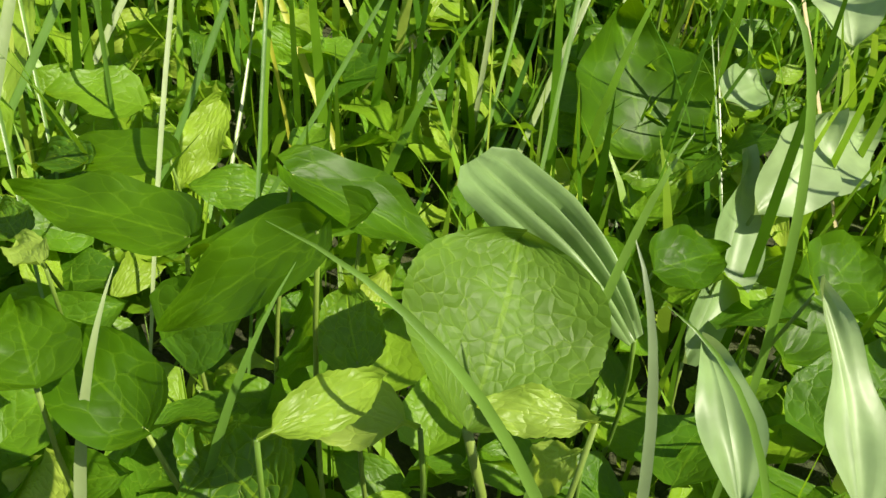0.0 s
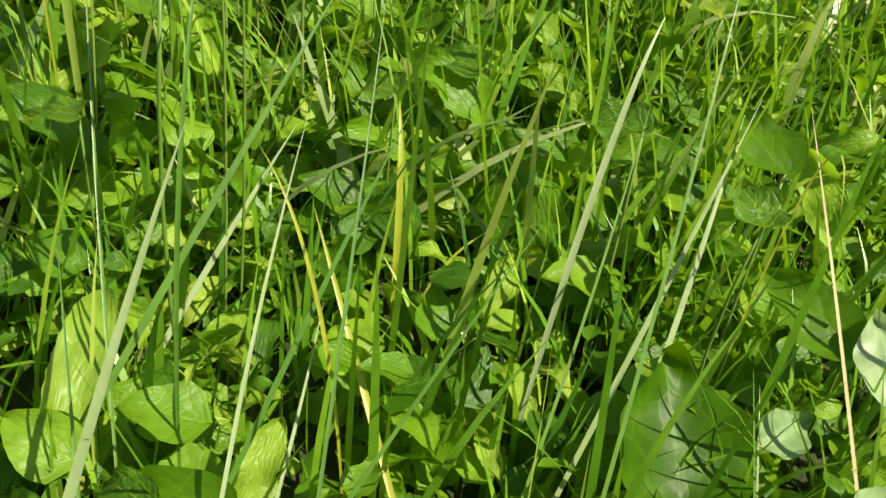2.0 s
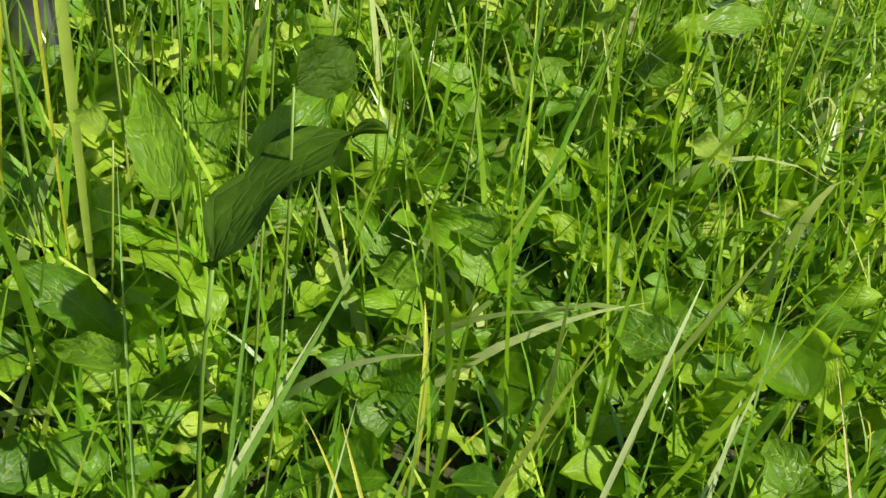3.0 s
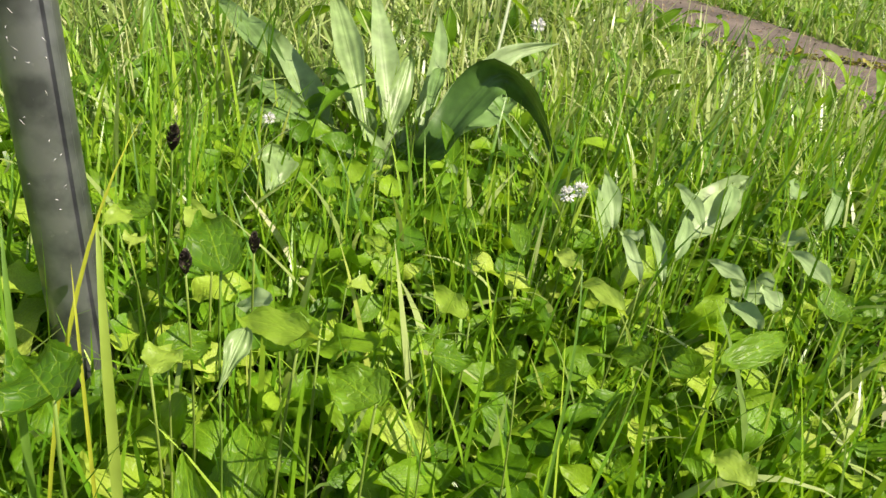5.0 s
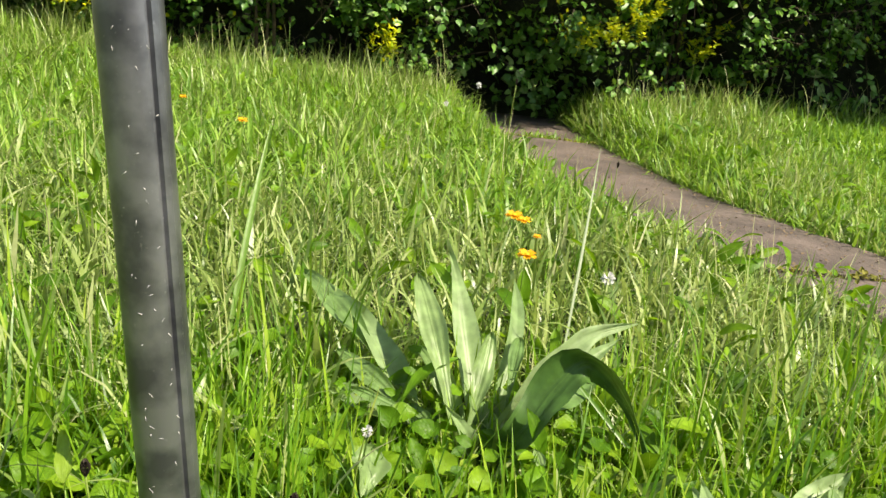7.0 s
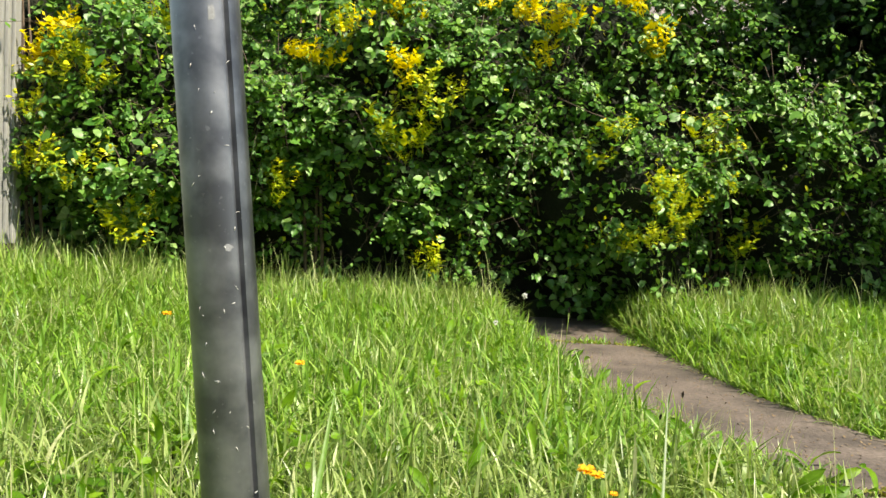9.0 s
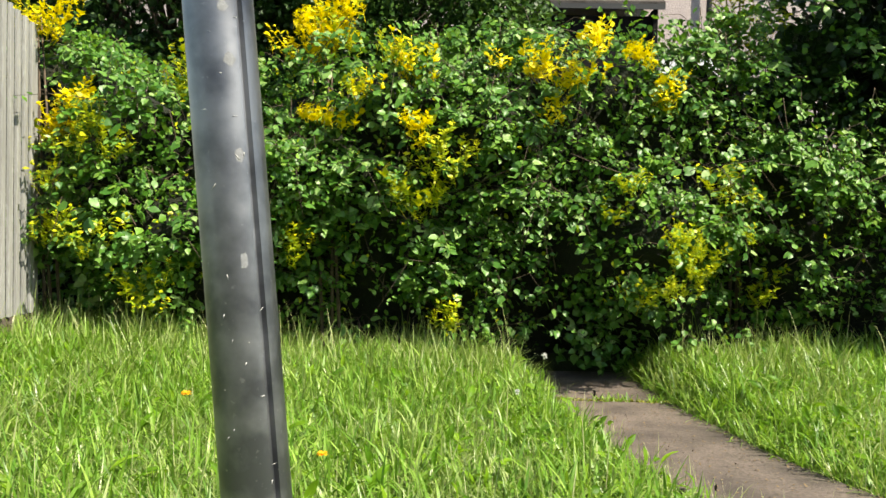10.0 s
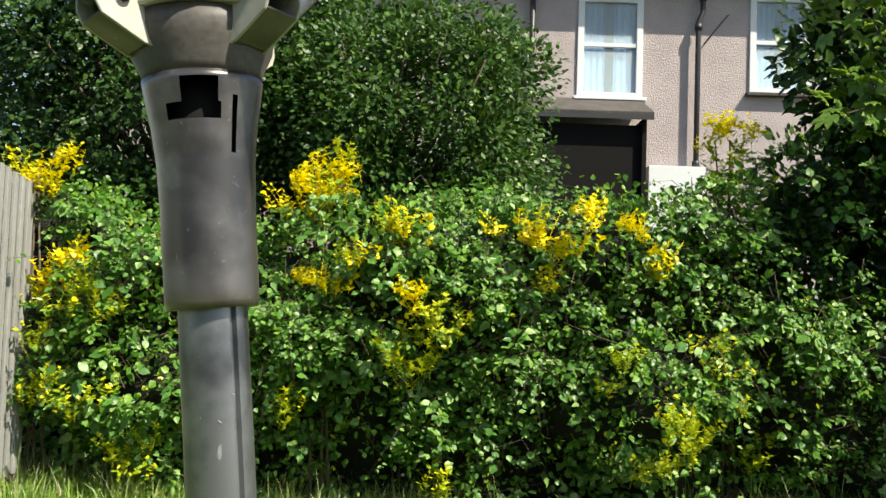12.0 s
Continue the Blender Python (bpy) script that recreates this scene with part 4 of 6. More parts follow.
dim += [(1.04, 0.73), (0.88, 0.69), (1.07, 0.63), (1.00, 0.62), (0.85, 0.82), (1.31, 0.84), (0.80, 0.53), (0.72, 0.51), (0.87, 0.53), (1.54, 0.62), (1.50, 0.52), (-0.27, 0.34), (-0.28, 0.40), (-2.28, 1.26), (-2.49, 1.33), (-2.07, 1.30), (-1.69, 1.74), (-0.78, 1.58), (-0.19, 1.25)]
bright += [(x + RNG.normal(0, 0.045), z + RNG.normal(-0.01, 0.04)) for x, z in bright[::3]]
dim += [(x + RNG.normal(0, 0.06), z + RNG.normal(-0.02, 0.05)) for x, z in dim[::2] + bright[14:28:2]]
for i, (x, z) in enumerate(bright + dim):
    gold = i < len(bright)
    y = float(hedge_front(np.array([x]), np.array([z]))[0]) - RNG.uniform(0.08, 0.20)
    s = RNG.uniform(0.7, 1.1) if gold else RNG.uniform(0.6, 1.05)
    part_mesh("golden_sprig" if gold else "greenish_sprig", (SPRIG if gold else SPRIG_G)[i % 3], hedge, "bright yellow privet shoots" if gold else "",
              Matrix.Translation((x, y - 5.2, z - 0.07)) @ Matrix.Rotation(RNG.uniform(0, 6.28), 4, "Z") @ Matrix.Rotation(RNG.uniform(0, 0.4), 4, "X") @ Matrix.Scale(s, 4))

# taller golden shrubs standing in the hedge
for gxx, gyy, gz, sc, lab in ((-0.99, 5.05, 1.90, 1.5, "golden privet bush rising above the hedge"), (1.40, 5.3, 2.32, 0.8, "golden privet shoots against the house"), (-2.56, 4.95, 1.97, 1.1, "golden shoots beside the fence top")):
    g = new("golden_bush")
    tagged(g, lab, "shrub", group="golden privet bushes")
    g.location = (gxx, gyy, 0)
    V, F = join_rows([tube_rows([(0.05 * i, 0, 0), (RNG.normal(0, 0.06), 0, gz)], [0.012, 0.004], 6) for i in range(3)])
    part_mesh("stem", mesh_of("stem", V, F, M_TWIG), g)
    for i in range(24 if gz < 2 and gxx > -1.5 else 18 if gz > 2 else 9):
        part_mesh("shoot", SPRIG[i % 3] if i < 7 or gz < 2 and i % 2 else SPRIG_G[i % 3], g, "", Matrix.Translation((RNG.normal(0, 0.075) * sc, RNG.normal(0, 0.06), gz + (RNG.uniform(-0.12, 0.13) * sc if gz < 2 or i < 7 else -RNG.uniform(0.08, 0.5)))) @ Matrix.Rotation(RNG.uniform(0, 6.28), 4, "Z") @ Matrix.Scale(RNG.uniform(0.8, 1.2), 4))


def crown_points(n, centre, radii, clumps, seed, shell=0.5):
    """Leaf places in many overlapping clumps, so that the outline is uneven and has gaps."""
    r = np.random.default_rng(seed)
    d = unit(r.normal(0, 1, (clumps, 3)))
    c = np.array(centre) + d * np.array(radii) * r.uniform(0.55, 1.0, (clumps, 1))
    rad = np.array(radii).mean() * r.uniform(0.16, 0.34, clumps)
    k = r.integers(0, clumps, n)
    dd = unit(r.normal(0, 1, (n, 3)))
    p = c[k] + dd * (rad[k] * r.uniform(shell, 1.05, n))[:, None]
    return p, unit(dd + 0.5 * d[k]), c, rad


def tree(name, label, category, foot, centre, radii, clumps, n, kinds, mat, size, seed, trunk_r):
    t = new(name)
    tagged(t, label, category)
    t.location = foot
    base = np.array(foot)
    p, dirs, c, rad = crown_points(n, np.array(centre) - base, radii, clumps, seed)
    r = np.random.default_rng(seed + 50)
    top = Vector(np.array(centre) - base)
    ch = [tube_rows([Vector((0, 0, -0.05)), Vector((0.03, 0.02, top.z * 0.4)), top * 0.8], [trunk_r, trunk_r * 0.75, trunk_r * 0.4], 10)]
    part_mesh("trunk", mesh_of("trunk", *ch[0], M_TWIG), t)
    ch = []
    for k in range(0, clumps, 2):
        q = Vector(c[k])
        s = Vector((0.03, 0.02, max(0.2, min(top.z * 0.8, q.z * 0.6))))
        ch.append(tube_rows([s, (s + q) / 2 + Vector(r.normal(0, 0.06, 3)), q], [trunk_r * 0.35, trunk_r * 0.2, 0.006], 6))
    tagged(part_mesh("branchwork", mesh_of("branchwork", *join_rows(ch), M_TWIG), t), kind="stuff")
    V, F, uv = scatter_leaves(kinds, p, unit(dirs + jitter(n, 0.5)), unit(np.array([0.2, -0.4, 0.7]) + jitter(n, 0.5)), size * RNG.uniform(0.6, 1.25, n))
    tagged(part_mesh("crown", mesh_of("crown", V, F, mat, uv), t), kind="stuff")
    return t


tree("evergreen_tree", "rounded dark glossy evergreen tree behind the hedge", "tree", (-0.75, 7.6, 0), (-0.62, 7.6, 2.75), (1.25, 1.1, 1.45), 150, 46000, LEAF_OVAL, M_EVERGREEN, 0.054, 21, 0.09)
# the next three trees carry their shade in the leaf colour
tree("evergreen_tree", "tall evergreen tree behind the fence corner, shade in its leaf colour", "tree", (-3.0, 8.2, 0), (-2.9, 8.2, 2.9), (1.7, 1.2, 2.3), 150, 62000, LEAF_OVAL, M_SHADE_LEAF, 0.068, 22, 0.11)
tree("evergreen_tree", "evergreen shrub beyond the fence, shade in its leaf colour", "tree", (-5.2, 9.0, 0), (-5.1, 9.0, 2.4), (1.3, 1.0, 1.6), 70, 16000, LEAF_OVAL, M_SHADE_LEAF, 0.07, 24, 0.08)
tree("broadleaf_tree", "tree overhanging the hedge end, shade in its leaf colour", "tree", (3.4, 6.3, 0), (3.4, 6.1, 2.5), (1.35, 0.9, 1.55), 90, 26000, LEAF_ROUND, M_SHADE_LEAF, 0.085, 23, 0.10)

# unseen tree, added only for the shadow it throws on the hedge end
tree("broadleaf_tree", "out-of-view tree added to shade the hedge end", "tree", (5.3, 4.0, 0), (4.85, 3.9, 3.4), (1.0, 0.9, 1.1), 52, 9000, LEAF_ROUND, M_EVERGREEN, 0.12, 26, 0.10)


# added shrub; its darkened leaves paint the deep shade at the hedge end
tree("shade_fill_shrub", "added shrub whose dark leaves fill the shade at the hedge end", "shrub", (2.2, 5.75, 0), (2.2, 5.65, 1.35), (0.95, 0.45, 0.95), 70, 17000, LEAF_OVAL, M_SHADE_LEAF, 0.07, 27, 0.05)


def lobed_leaf(seed):
    """A five-lobed leaf, its foot at the origin."""
    lob = [(-1.25, 0.62), (-0.62, 0.92), (0.0, 1.0), (0.62, 0.92), (1.25, 0.62)]
    r = np.random.default_rng(seed)
    VV, FF, UU, o = [], [], [], 0
    for a, l in lob:
        P, F, uv = leaf_grid("lance", l, 0.50, cup=0.05, curl=0.25, wave=0.06, nu=3, nv=6, seed=seed)
        ca, sa = math.cos(a), math.sin(a)
        Q = np.stack([P[:, 0] * ca + P[:, 1] * sa, P[:, 1] * ca - P[:, 0] * sa + 0.12, P[:, 2]], 1)
        VV.append(Q)
        FF.append(F + o)
        UU.append(uv)
        o += len(P)
    return np.concatenate(VV), np.concatenate(FF), np.concatenate(UU)


sycamore = new("sycamore_tree")
tagged(sycamore, "sycamore branch with large lobed leaves over the hedge", "tree")
sycamore.location = (2.92, 5.3, 0)
part_mesh("trunk", mesh_of("trunk", *tube_rows([(0, 0, -0.05), (0.02, 0, 1.4), (-0.1, -0.1, 3.0), (-0.2, -0.2, 3.8)], [0.07, 0.06, 0.045, 0.02], 10), M_TWIG), sycamore)
ends = []
chunks = []
for i in range(22):
    q = Vector((RNG.uniform(-1.35, -0.3), RNG.uniform(-0.95, -0.3), RNG.uniform(2.30, 3.35)))
    a = Vector((-0.05, -0.05, RNG.uniform(1.9, 3.0)))
    m = (a + q) / 2 + Vector((0, 0, 0.12))
    chunks.append(tube_rows([a, m, q], [0.013, 0.008, 0.003], 6))
    ends += [a.lerp(q, t) + Vector((0, 0, 0.10 * (1 - abs(2 * t - 1)))) for t in (0.55, 0.75, 0.9, 1.0)]
tagged(part_mesh("branchwork", mesh_of("branchwork", *join_rows(chunks), M_TWIG), sycamore), kind="stuff")
E_ = np.array([list(e) for e in ends])
n = len(E_) * 5
pos = np.repeat(E_, 5, axis=0) + RNG.normal(0, 0.075, (n, 3))
V, F, uv = scatter_leaves([lobed_leaf(s) for s in range(3)], pos, unit(np.array([-0.25, -0.6, -0.35]) + jitter(n, 0.5)), unit(np.array([0.25, -0.45, 0.8]) + jitter(n, 0.35)), RNG.uniform(0.06, 0.12, n))
tagged(part_mesh("crown", mesh_of("crown", V, F, M_SYCAMORE, uv), sycamore, "large lobed green leaves"), kind="stuff")

# ---- grass ----
def grass(name, label, n, xr, yr, h, w, mat, over=-0.01, lean=0.25, bend=0.8, segs=4, height_of=None, clump=0.5, seed=1):
    r = np.random.default_rng(seed)
    x, y = r.uniform(*xr, n), r.uniform(*yr, n)
    keep = off_path(x, y, over) & (np.abs(x + 0.05) < 0.30 + 0.62 * np.maximum(y, 0.05))
    if clump:
        keep &= lobes(x * 3.0, y * 3.0, seed + 40) + r.normal(0, 0.6, n) > -clump
    keep &= np.hypot(x + 0.27, y - 0.776) > 0.03
    keep &= ~((np.hypot(x, y) < 0.16) | (np.hypot(x + 0.05, y - 0.1) < 0.07) | (y < 0.02) & (np.abs(x) < 0.14))
    rose = np.hypot((x + 0.03) / 0.24, (y - 1.17) / 0.26)
    keep &= r.uniform(0, 1, len(x)) < np.clip(0.8 + 0.9 * (rose - 0.55), 0.8, 1.0)
    x, y = x[keep], y[keep]
    n = len(x)
    hh = r.uniform(h[0], h[1], n) * r.uniform(0.75, 1.0, n)
    if height_of is not None:
        hh = hh * height_of(x, y)
    hh = hh * np.clip(0.55 + 0.8 * (rose[keep] - 0.5), 0.55, 1.0)
    near = np.clip((np.hypot(x + 0.1, y - 0.0) - 0.10) / 0.35, 0.25, 1.0)
    hh = hh * np.where(y < 0.5, near, 1.0)
    gap = EDGE_X(y) - PATH_W - x
    hh = hh * np.where(gap > -0.05, np.clip(0.42 + gap / 0.4, 0.42, 1.0), 1.0)
    base = np.stack([x, y, ground_z(x, y) - 0.004], 1)
    az = r.uniform(0, 6.283, n)
    V, F, uv = blade_field(base, hh, r.uniform(w[0], w[1], n), az, r.uniform(0.0, lean * 2, n), r.uniform(-0.1, bend * 1.6, n), r.uniform(0.9, 2.2, n), segs)
    ob = new(name, mesh_of(name, V, F, mat, uv))
    return tagged(ob, label, "grass", kind="stuff")


def patchy(x, y):
    return 0.8 + 0.25 * lobes(x * 1.3, y * 1.3, 77) + 0.55 * np.clip((y - 3.9) / 0.8, 0, 1)


grass("foreground_grass", "thin bright green grass blades among low weeds", 11500, (-0.9, 0.9), (0.0, 1.4), (0.07, 0.19), (0.0022, 0.0064), M_GRASS, segs=5, lean=0.3, bend=0.7, seed=3)
grass("foreground_tall_grass", "tall upright grass blades in the foreground", 1900, (-0.9, 0.9), (0.15, 1.4), (0.14, 0.32), (0.0025, 0.0060), M_GRASS, segs=6, lean=0.18, bend=0.45, seed=4)
grass("meadow_grass", "long uncut green meadow grass", 50000, (-3.2, 1.8), (1.1, 5.35), (0.10, 0.26), (0.0032, 0.0080), M_MEADOW, segs=5, lean=0.40, bend=1.6, height_of=patchy, seed=5)
grass("near_broad_grass", "broad bright arching grass blades around the plantain", 4200, (-1.3, 1.0), (0.50, 2.4), (0.10, 0.24), (0.005, 0.012), M_MEADOW, segs=7, lean=0.35, bend=1.3, clump=0.2, seed=18)
grass("meadow_broad_grass", "broad arching bright green grass blades in the meadow", 15000, (-3.0, 1.5), (1.2, 5.2), (0.10, 0.24), (0.006, 0.012), M_MEADOW, segs=6, lean=0.5, bend=1.7, height_of=patchy, clump=0.1, seed=15)
grass("far_broad_grass", "lush broad green grass blades before the hedge", 22000, (-3.0, 1.2), (2.2, 5.3), (0.12, 0.25), (0.006, 0.013), M_LAWN, segs=5, lean=0.4, bend=1.6, clump=0.3, seed=19)
grass("hedge_side_grass", "lush green grass close to the hedge", 16000, (-2.8, 1.0), (3.5, 5.25), (0.10, 0.22), (0.005, 0.011), M_LAWN, segs=5, lean=0.45, bend=1.7, clump=0.4, seed=20)
grass("hedge_foot_grass", "tall wispy seeding grass at the foot of the hedge", 260, (-2.6, 2.6), (4.25, 5.0), (0.25, 0.52), (0.002, 0.0035), M_STALK, segs=6, lean=0.15, bend=0.9, clump=0.3, seed=16)
grass("plantain_grass", "grass blades growing up through the plantain", 420, (-0.35, 0.35), (0.92, 1.22), (0.12, 0.26), (0.002, 0.0045), M_GRASS, segs=6, lean=0.2, bend=0.6, clump=0, seed=17)
grass("meadow_undergrass", "short dense grass beneath the long blades", 40000, (-3.2, 1.8), (1.0, 5.35), (0.05, 0.12), (0.003, 0.006), M_LAWN, segs=3, lean=0.3, bend=0.9, clump=0, seed=6)
grass("meadow_stalks", "pale flowering grass stalks standing above the lawn", 1000, (-2.8, 1.4), (1.0, 3.6), (0.22, 0.40), (0.0016, 0.0030), M_STALK, segs=5, lean=0.12, bend=0.35, height_of=patchy, seed=7)


def right_lawn(x, y):
    return np.where(x > EDGE_X(y) - 0.02, 1.0, 0.0) * (0.85 + 0.2 * lobes(x * 1.6, y * 1.6, 12) + 0.4 * np.clip((y - 4.0) / 0.8, 0, 1))


grass("lawn_grass", "softer bright lawn grass beyond the garden path", 38000, (0.4, 3.8), (1.2, 5.4), (0.09, 0.19), (0.0045, 0.0100), M_LAWN, segs=5, lean=0.5, bend=2.1, height_of=right_lawn, clump=0, seed=8)

grass("hedge_side_grass", "lush green grass between the path and the hedge end", 12000, (0.8, 3.4), (3.4, 5.35), (0.10, 0.20), (0.006, 0.012), M_LAWN, segs=5, lean=0.5, bend=1.9, height_of=right_lawn, clump=0.5, seed=21)

# grass over the rest of the garden, to its sides and behind
r = np.random.default_rng(81)
n = 200000
x, y = r.uniform(-7.0, 7.0, n), r.uniform(-8.5, 5.3, n)
keep = (off_path(x, y) | (y < 0.5)) & ((np.abs(x + 0.05) > 0.22 + 0.60 * np.maximum(y, 0.0)) | (y < -0.3)) & (np.hypot(x, y) > 0.42)
x, y = x[keep], y[keep]
n = len(x)
V, F, uv = blade_field(np.stack([x, y, ground_z(x, y) - 0.004], 1), r.uniform(0.09, 0.20, n), r.uniform(0.010, 0.022, n), r.uniform(0, 6.283, n), r.uniform(0, 0.8, n), r.uniform(0, 1.6, n), r.uniform(0.9, 2.2, n), 3)
tagged(new("garden_grass", mesh_of("garden_grass", V, F, M_MEADOW, uv)), "long uncut grass over the rest of the garden", "grass", kind="stuff")

# ---- path slabs ----
path_ob = new("garden_path")
tagged(path_ob, "narrow weathered concrete slab path with weedy joints", "path", kind="structure")
ys = [5.35, 4.45, 2.20, 0.10]
for i in range(len(ys) - 1):
    y1, y0 = ys[i] - 0.012, ys[i + 1] + 0.012
    bm = bmesh.new()
    t = RNG.uniform(-0.004, 0.004)
    yy = np.linspace(y1, y0, max(3, int((y1 - y0) / 0.12)))
    ring = []
    for y in yy:
        e = float(EDGE_X(y))
        xs_ = [e - PATH_W + 0.006 * math.sin(y * 31), e - PATH_W + 0.012, e - PATH_W * 0.5, e - 0.012, e + 0.006 * math.sin(y * 27 + 1)]
        zt = float(path_z(y)) + t
        top = [bm.verts.new((x, float(y), zt - (0.008 if k in (0, 4) else 0.0) + 0.002 * math.sin(x * 9 + y * 5))) for k, x in enumerate(xs_)]
        low = [bm.verts.new((x, float(y), -0.24)) for x in (xs_[4], xs_[0])]
        ring.append(top + low)
    for a, b in zip(ring, ring[1:]):
        for k in range(7):
            bm.faces.new((a[k], a[(k + 1) % 7], b[(k + 1) % 7], b[k]))
    bm.faces.new(ring[0][::-1])
    bm.faces.new(ring[-1])
    bmesh.ops.recalc_face_normals(bm, faces=bm.faces)
    part("slab", bm, M_CONCRETE, path_ob)

# ---- weeds with single large leaves ----
KIND = {
    "violet": (M_VIOLET, dict(shape="heart", cup=0.20, curl=0.50, wave=0.09, teeth=0.028, nu=11, nv=33, notch=0.14, fold=0.15), "rounded green weed leaf with toothed edge", "weed"),
    "lime": (M_LIME, dict(shape="ovate", cup=0.16, curl=0.55, wave=0.10, teeth=0.03, fold=0.3, nu=9, nv=23), "bright lime green oval weed leaf", "weed"),
    "pale": (M_PALE, dict(shape="lance", cup=0.18, curl=0.40, wave=0.10, nu=11, nv=24), "pale grey green wavy plantain leaf", "weed"),
    "rib": (M_PLANTAIN, dict(shape="spoon", cup=0.16, curl=0.45, wave=0.16, ribs=4, rib_depth=0.0, nu=17, nv=20), "green plantain leaf with parallel ribs", "weed"),
    "pleat": (M_PLANTAIN, dict(shape="blunt", cup=0.05, curl=0.06, ribs=4, rib_depth=0.0, nu=31, nv=16), "deeply pleated pale plantain leaf", "weed"),
    "deep": (M_DEEP, dict(shape="heart", cup=0.16, curl=0.22, wave=0.07, nu=11, nv=25, notch=0.10), "dark green glossy weed leaf", "weed"),
    "crinkle": (M_CRINKLE, dict(shape="fan", cup=0.12, curl=0.30, wave=0.04, teeth=0.008, nu=13, nv=41), "round crinkled green weed leaf with pale veins", "weed"),
    "arch": (M_ARCH, dict(shape="lance", curl=0.2), "ribbed plantain leaf darkened for its shaded underside", "weed"),
    "dock": (M_DOCK, dict(shape="oval", cup=0.10, curl=0.40, wave=0.10, nu=9, nv=26), "dark upright crinkled dock leaf", "weed"),
}
M_STEM = foliage("green_stem", [(0.0, (0.12, 0.22, 0.03)), (1.0, (0.22, 0.30, 0.06))], GLOW, rough=0.45, translucency=0.15, spots=0.15, random_from="object")
leaf_no = 0


def leaf_mesh(kind, length, width):
    global leaf_no
    leaf_no += 1
    mat, kw, label, cat = KIND[kind]
    kw = dict(kw)
    if kw.get("ribs"):
        kw["rib_depth"] = width * (0.32 if kind == "pleat" else 0.03)
    kw["curl"] = kw["curl"] * random.uniform(0.3, 1.5)
    P, F, uv = leaf_grid(length=length, width=width, seed=leaf_no, **kw)
    return mesh_of("leaf", P, F, mat, uv)


def leaf_pose(base, tip, facing):
    d = np.array([tip]) - np.array([base])
    R = frames(d.astype(float), np.array([facing], float))[0]
    return Matrix(R.tolist()).to_4x4(), float(np.linalg.norm(d))


def curved_stem(a, b, r, sag=0.012, n=6):
    a, b = Vector(a), Vector(b)
    mid = (a + b) / 2 + Vector((random.uniform(-sag, sag), random.uniform(-sag, sag), 0))
    pts = [a * (1 - t) ** 2 + mid * 2 * t * (1 - t) + b * t * t for t in np.linspace(0, 1, n)]
    return tube_rows(pts, list(np.linspace(r, r * 0.7, n)), 6)


def weed_leaf(kind, base, tip, width, facing, group="broad-leaved weeds"):
    """A weed with one large leaf from base to tip on a stalk that rises from the soil."""
    R, length = leaf_pose(base, tip, facing)
    bz = float(ground_z(base[0], base[1]))
    foot = Vector((base[0] + random.uniform(-0.012, 0.012), base[1] + random.uniform(0.0, 0.02), float(ground_z(base[0], base[1])) - 0.004))
    w = new("broadleaf_weed")
    tagged(w, KIND[kind][2] + " on a thin stalk", KIND[kind][3], group=group)
    w.location = foot
    b = Vector(base)
    b.z = max(b.z, bz + 0.006)
    part_mesh("leaf", leaf_mesh(kind, length, width), w, "", Matrix.Translation(b - foot) @ R)
    V, F = curved_stem((0, 0, 0), b - foot, max(0.0009, min(0.0022, width * 0.035)))
    part_mesh("stem", mesh_of("stem", V, F, M_STEM), w)
    return w


rosette = new("plantain_plant")
tagged(rosette, "large broad plantain with upright ribbed leaves in long grass", "plant")
ROSE = Vector((-0.01, 1.22, float(ground_z(-0.01, 1.22)) - 0.004))
rosette.location = ROSE


def rosette_leaf(kind, base, tip, width, facing):
    """A leaf of the big plantain, from the plant's heart out and up to its tip."""
    b = Vector(base).lerp(ROSE + Vector((0, 0, 0.02)), 0.40)
    R, length = leaf_pose(tuple(b), tip, facing)
    part_mesh("leaf", leaf_mesh(kind, length, width * 0.80), rosette, KIND[kind][2], Matrix.Translation(b - ROSE) @ R)
    V, F = curved_stem((random.uniform(-0.015, 0.015), random.uniform(-0.015, 0.015), 0), b - ROSE, 0.0035)
    part_mesh("stem", mesh_of("stem", V, F, M_STEM), rosette)


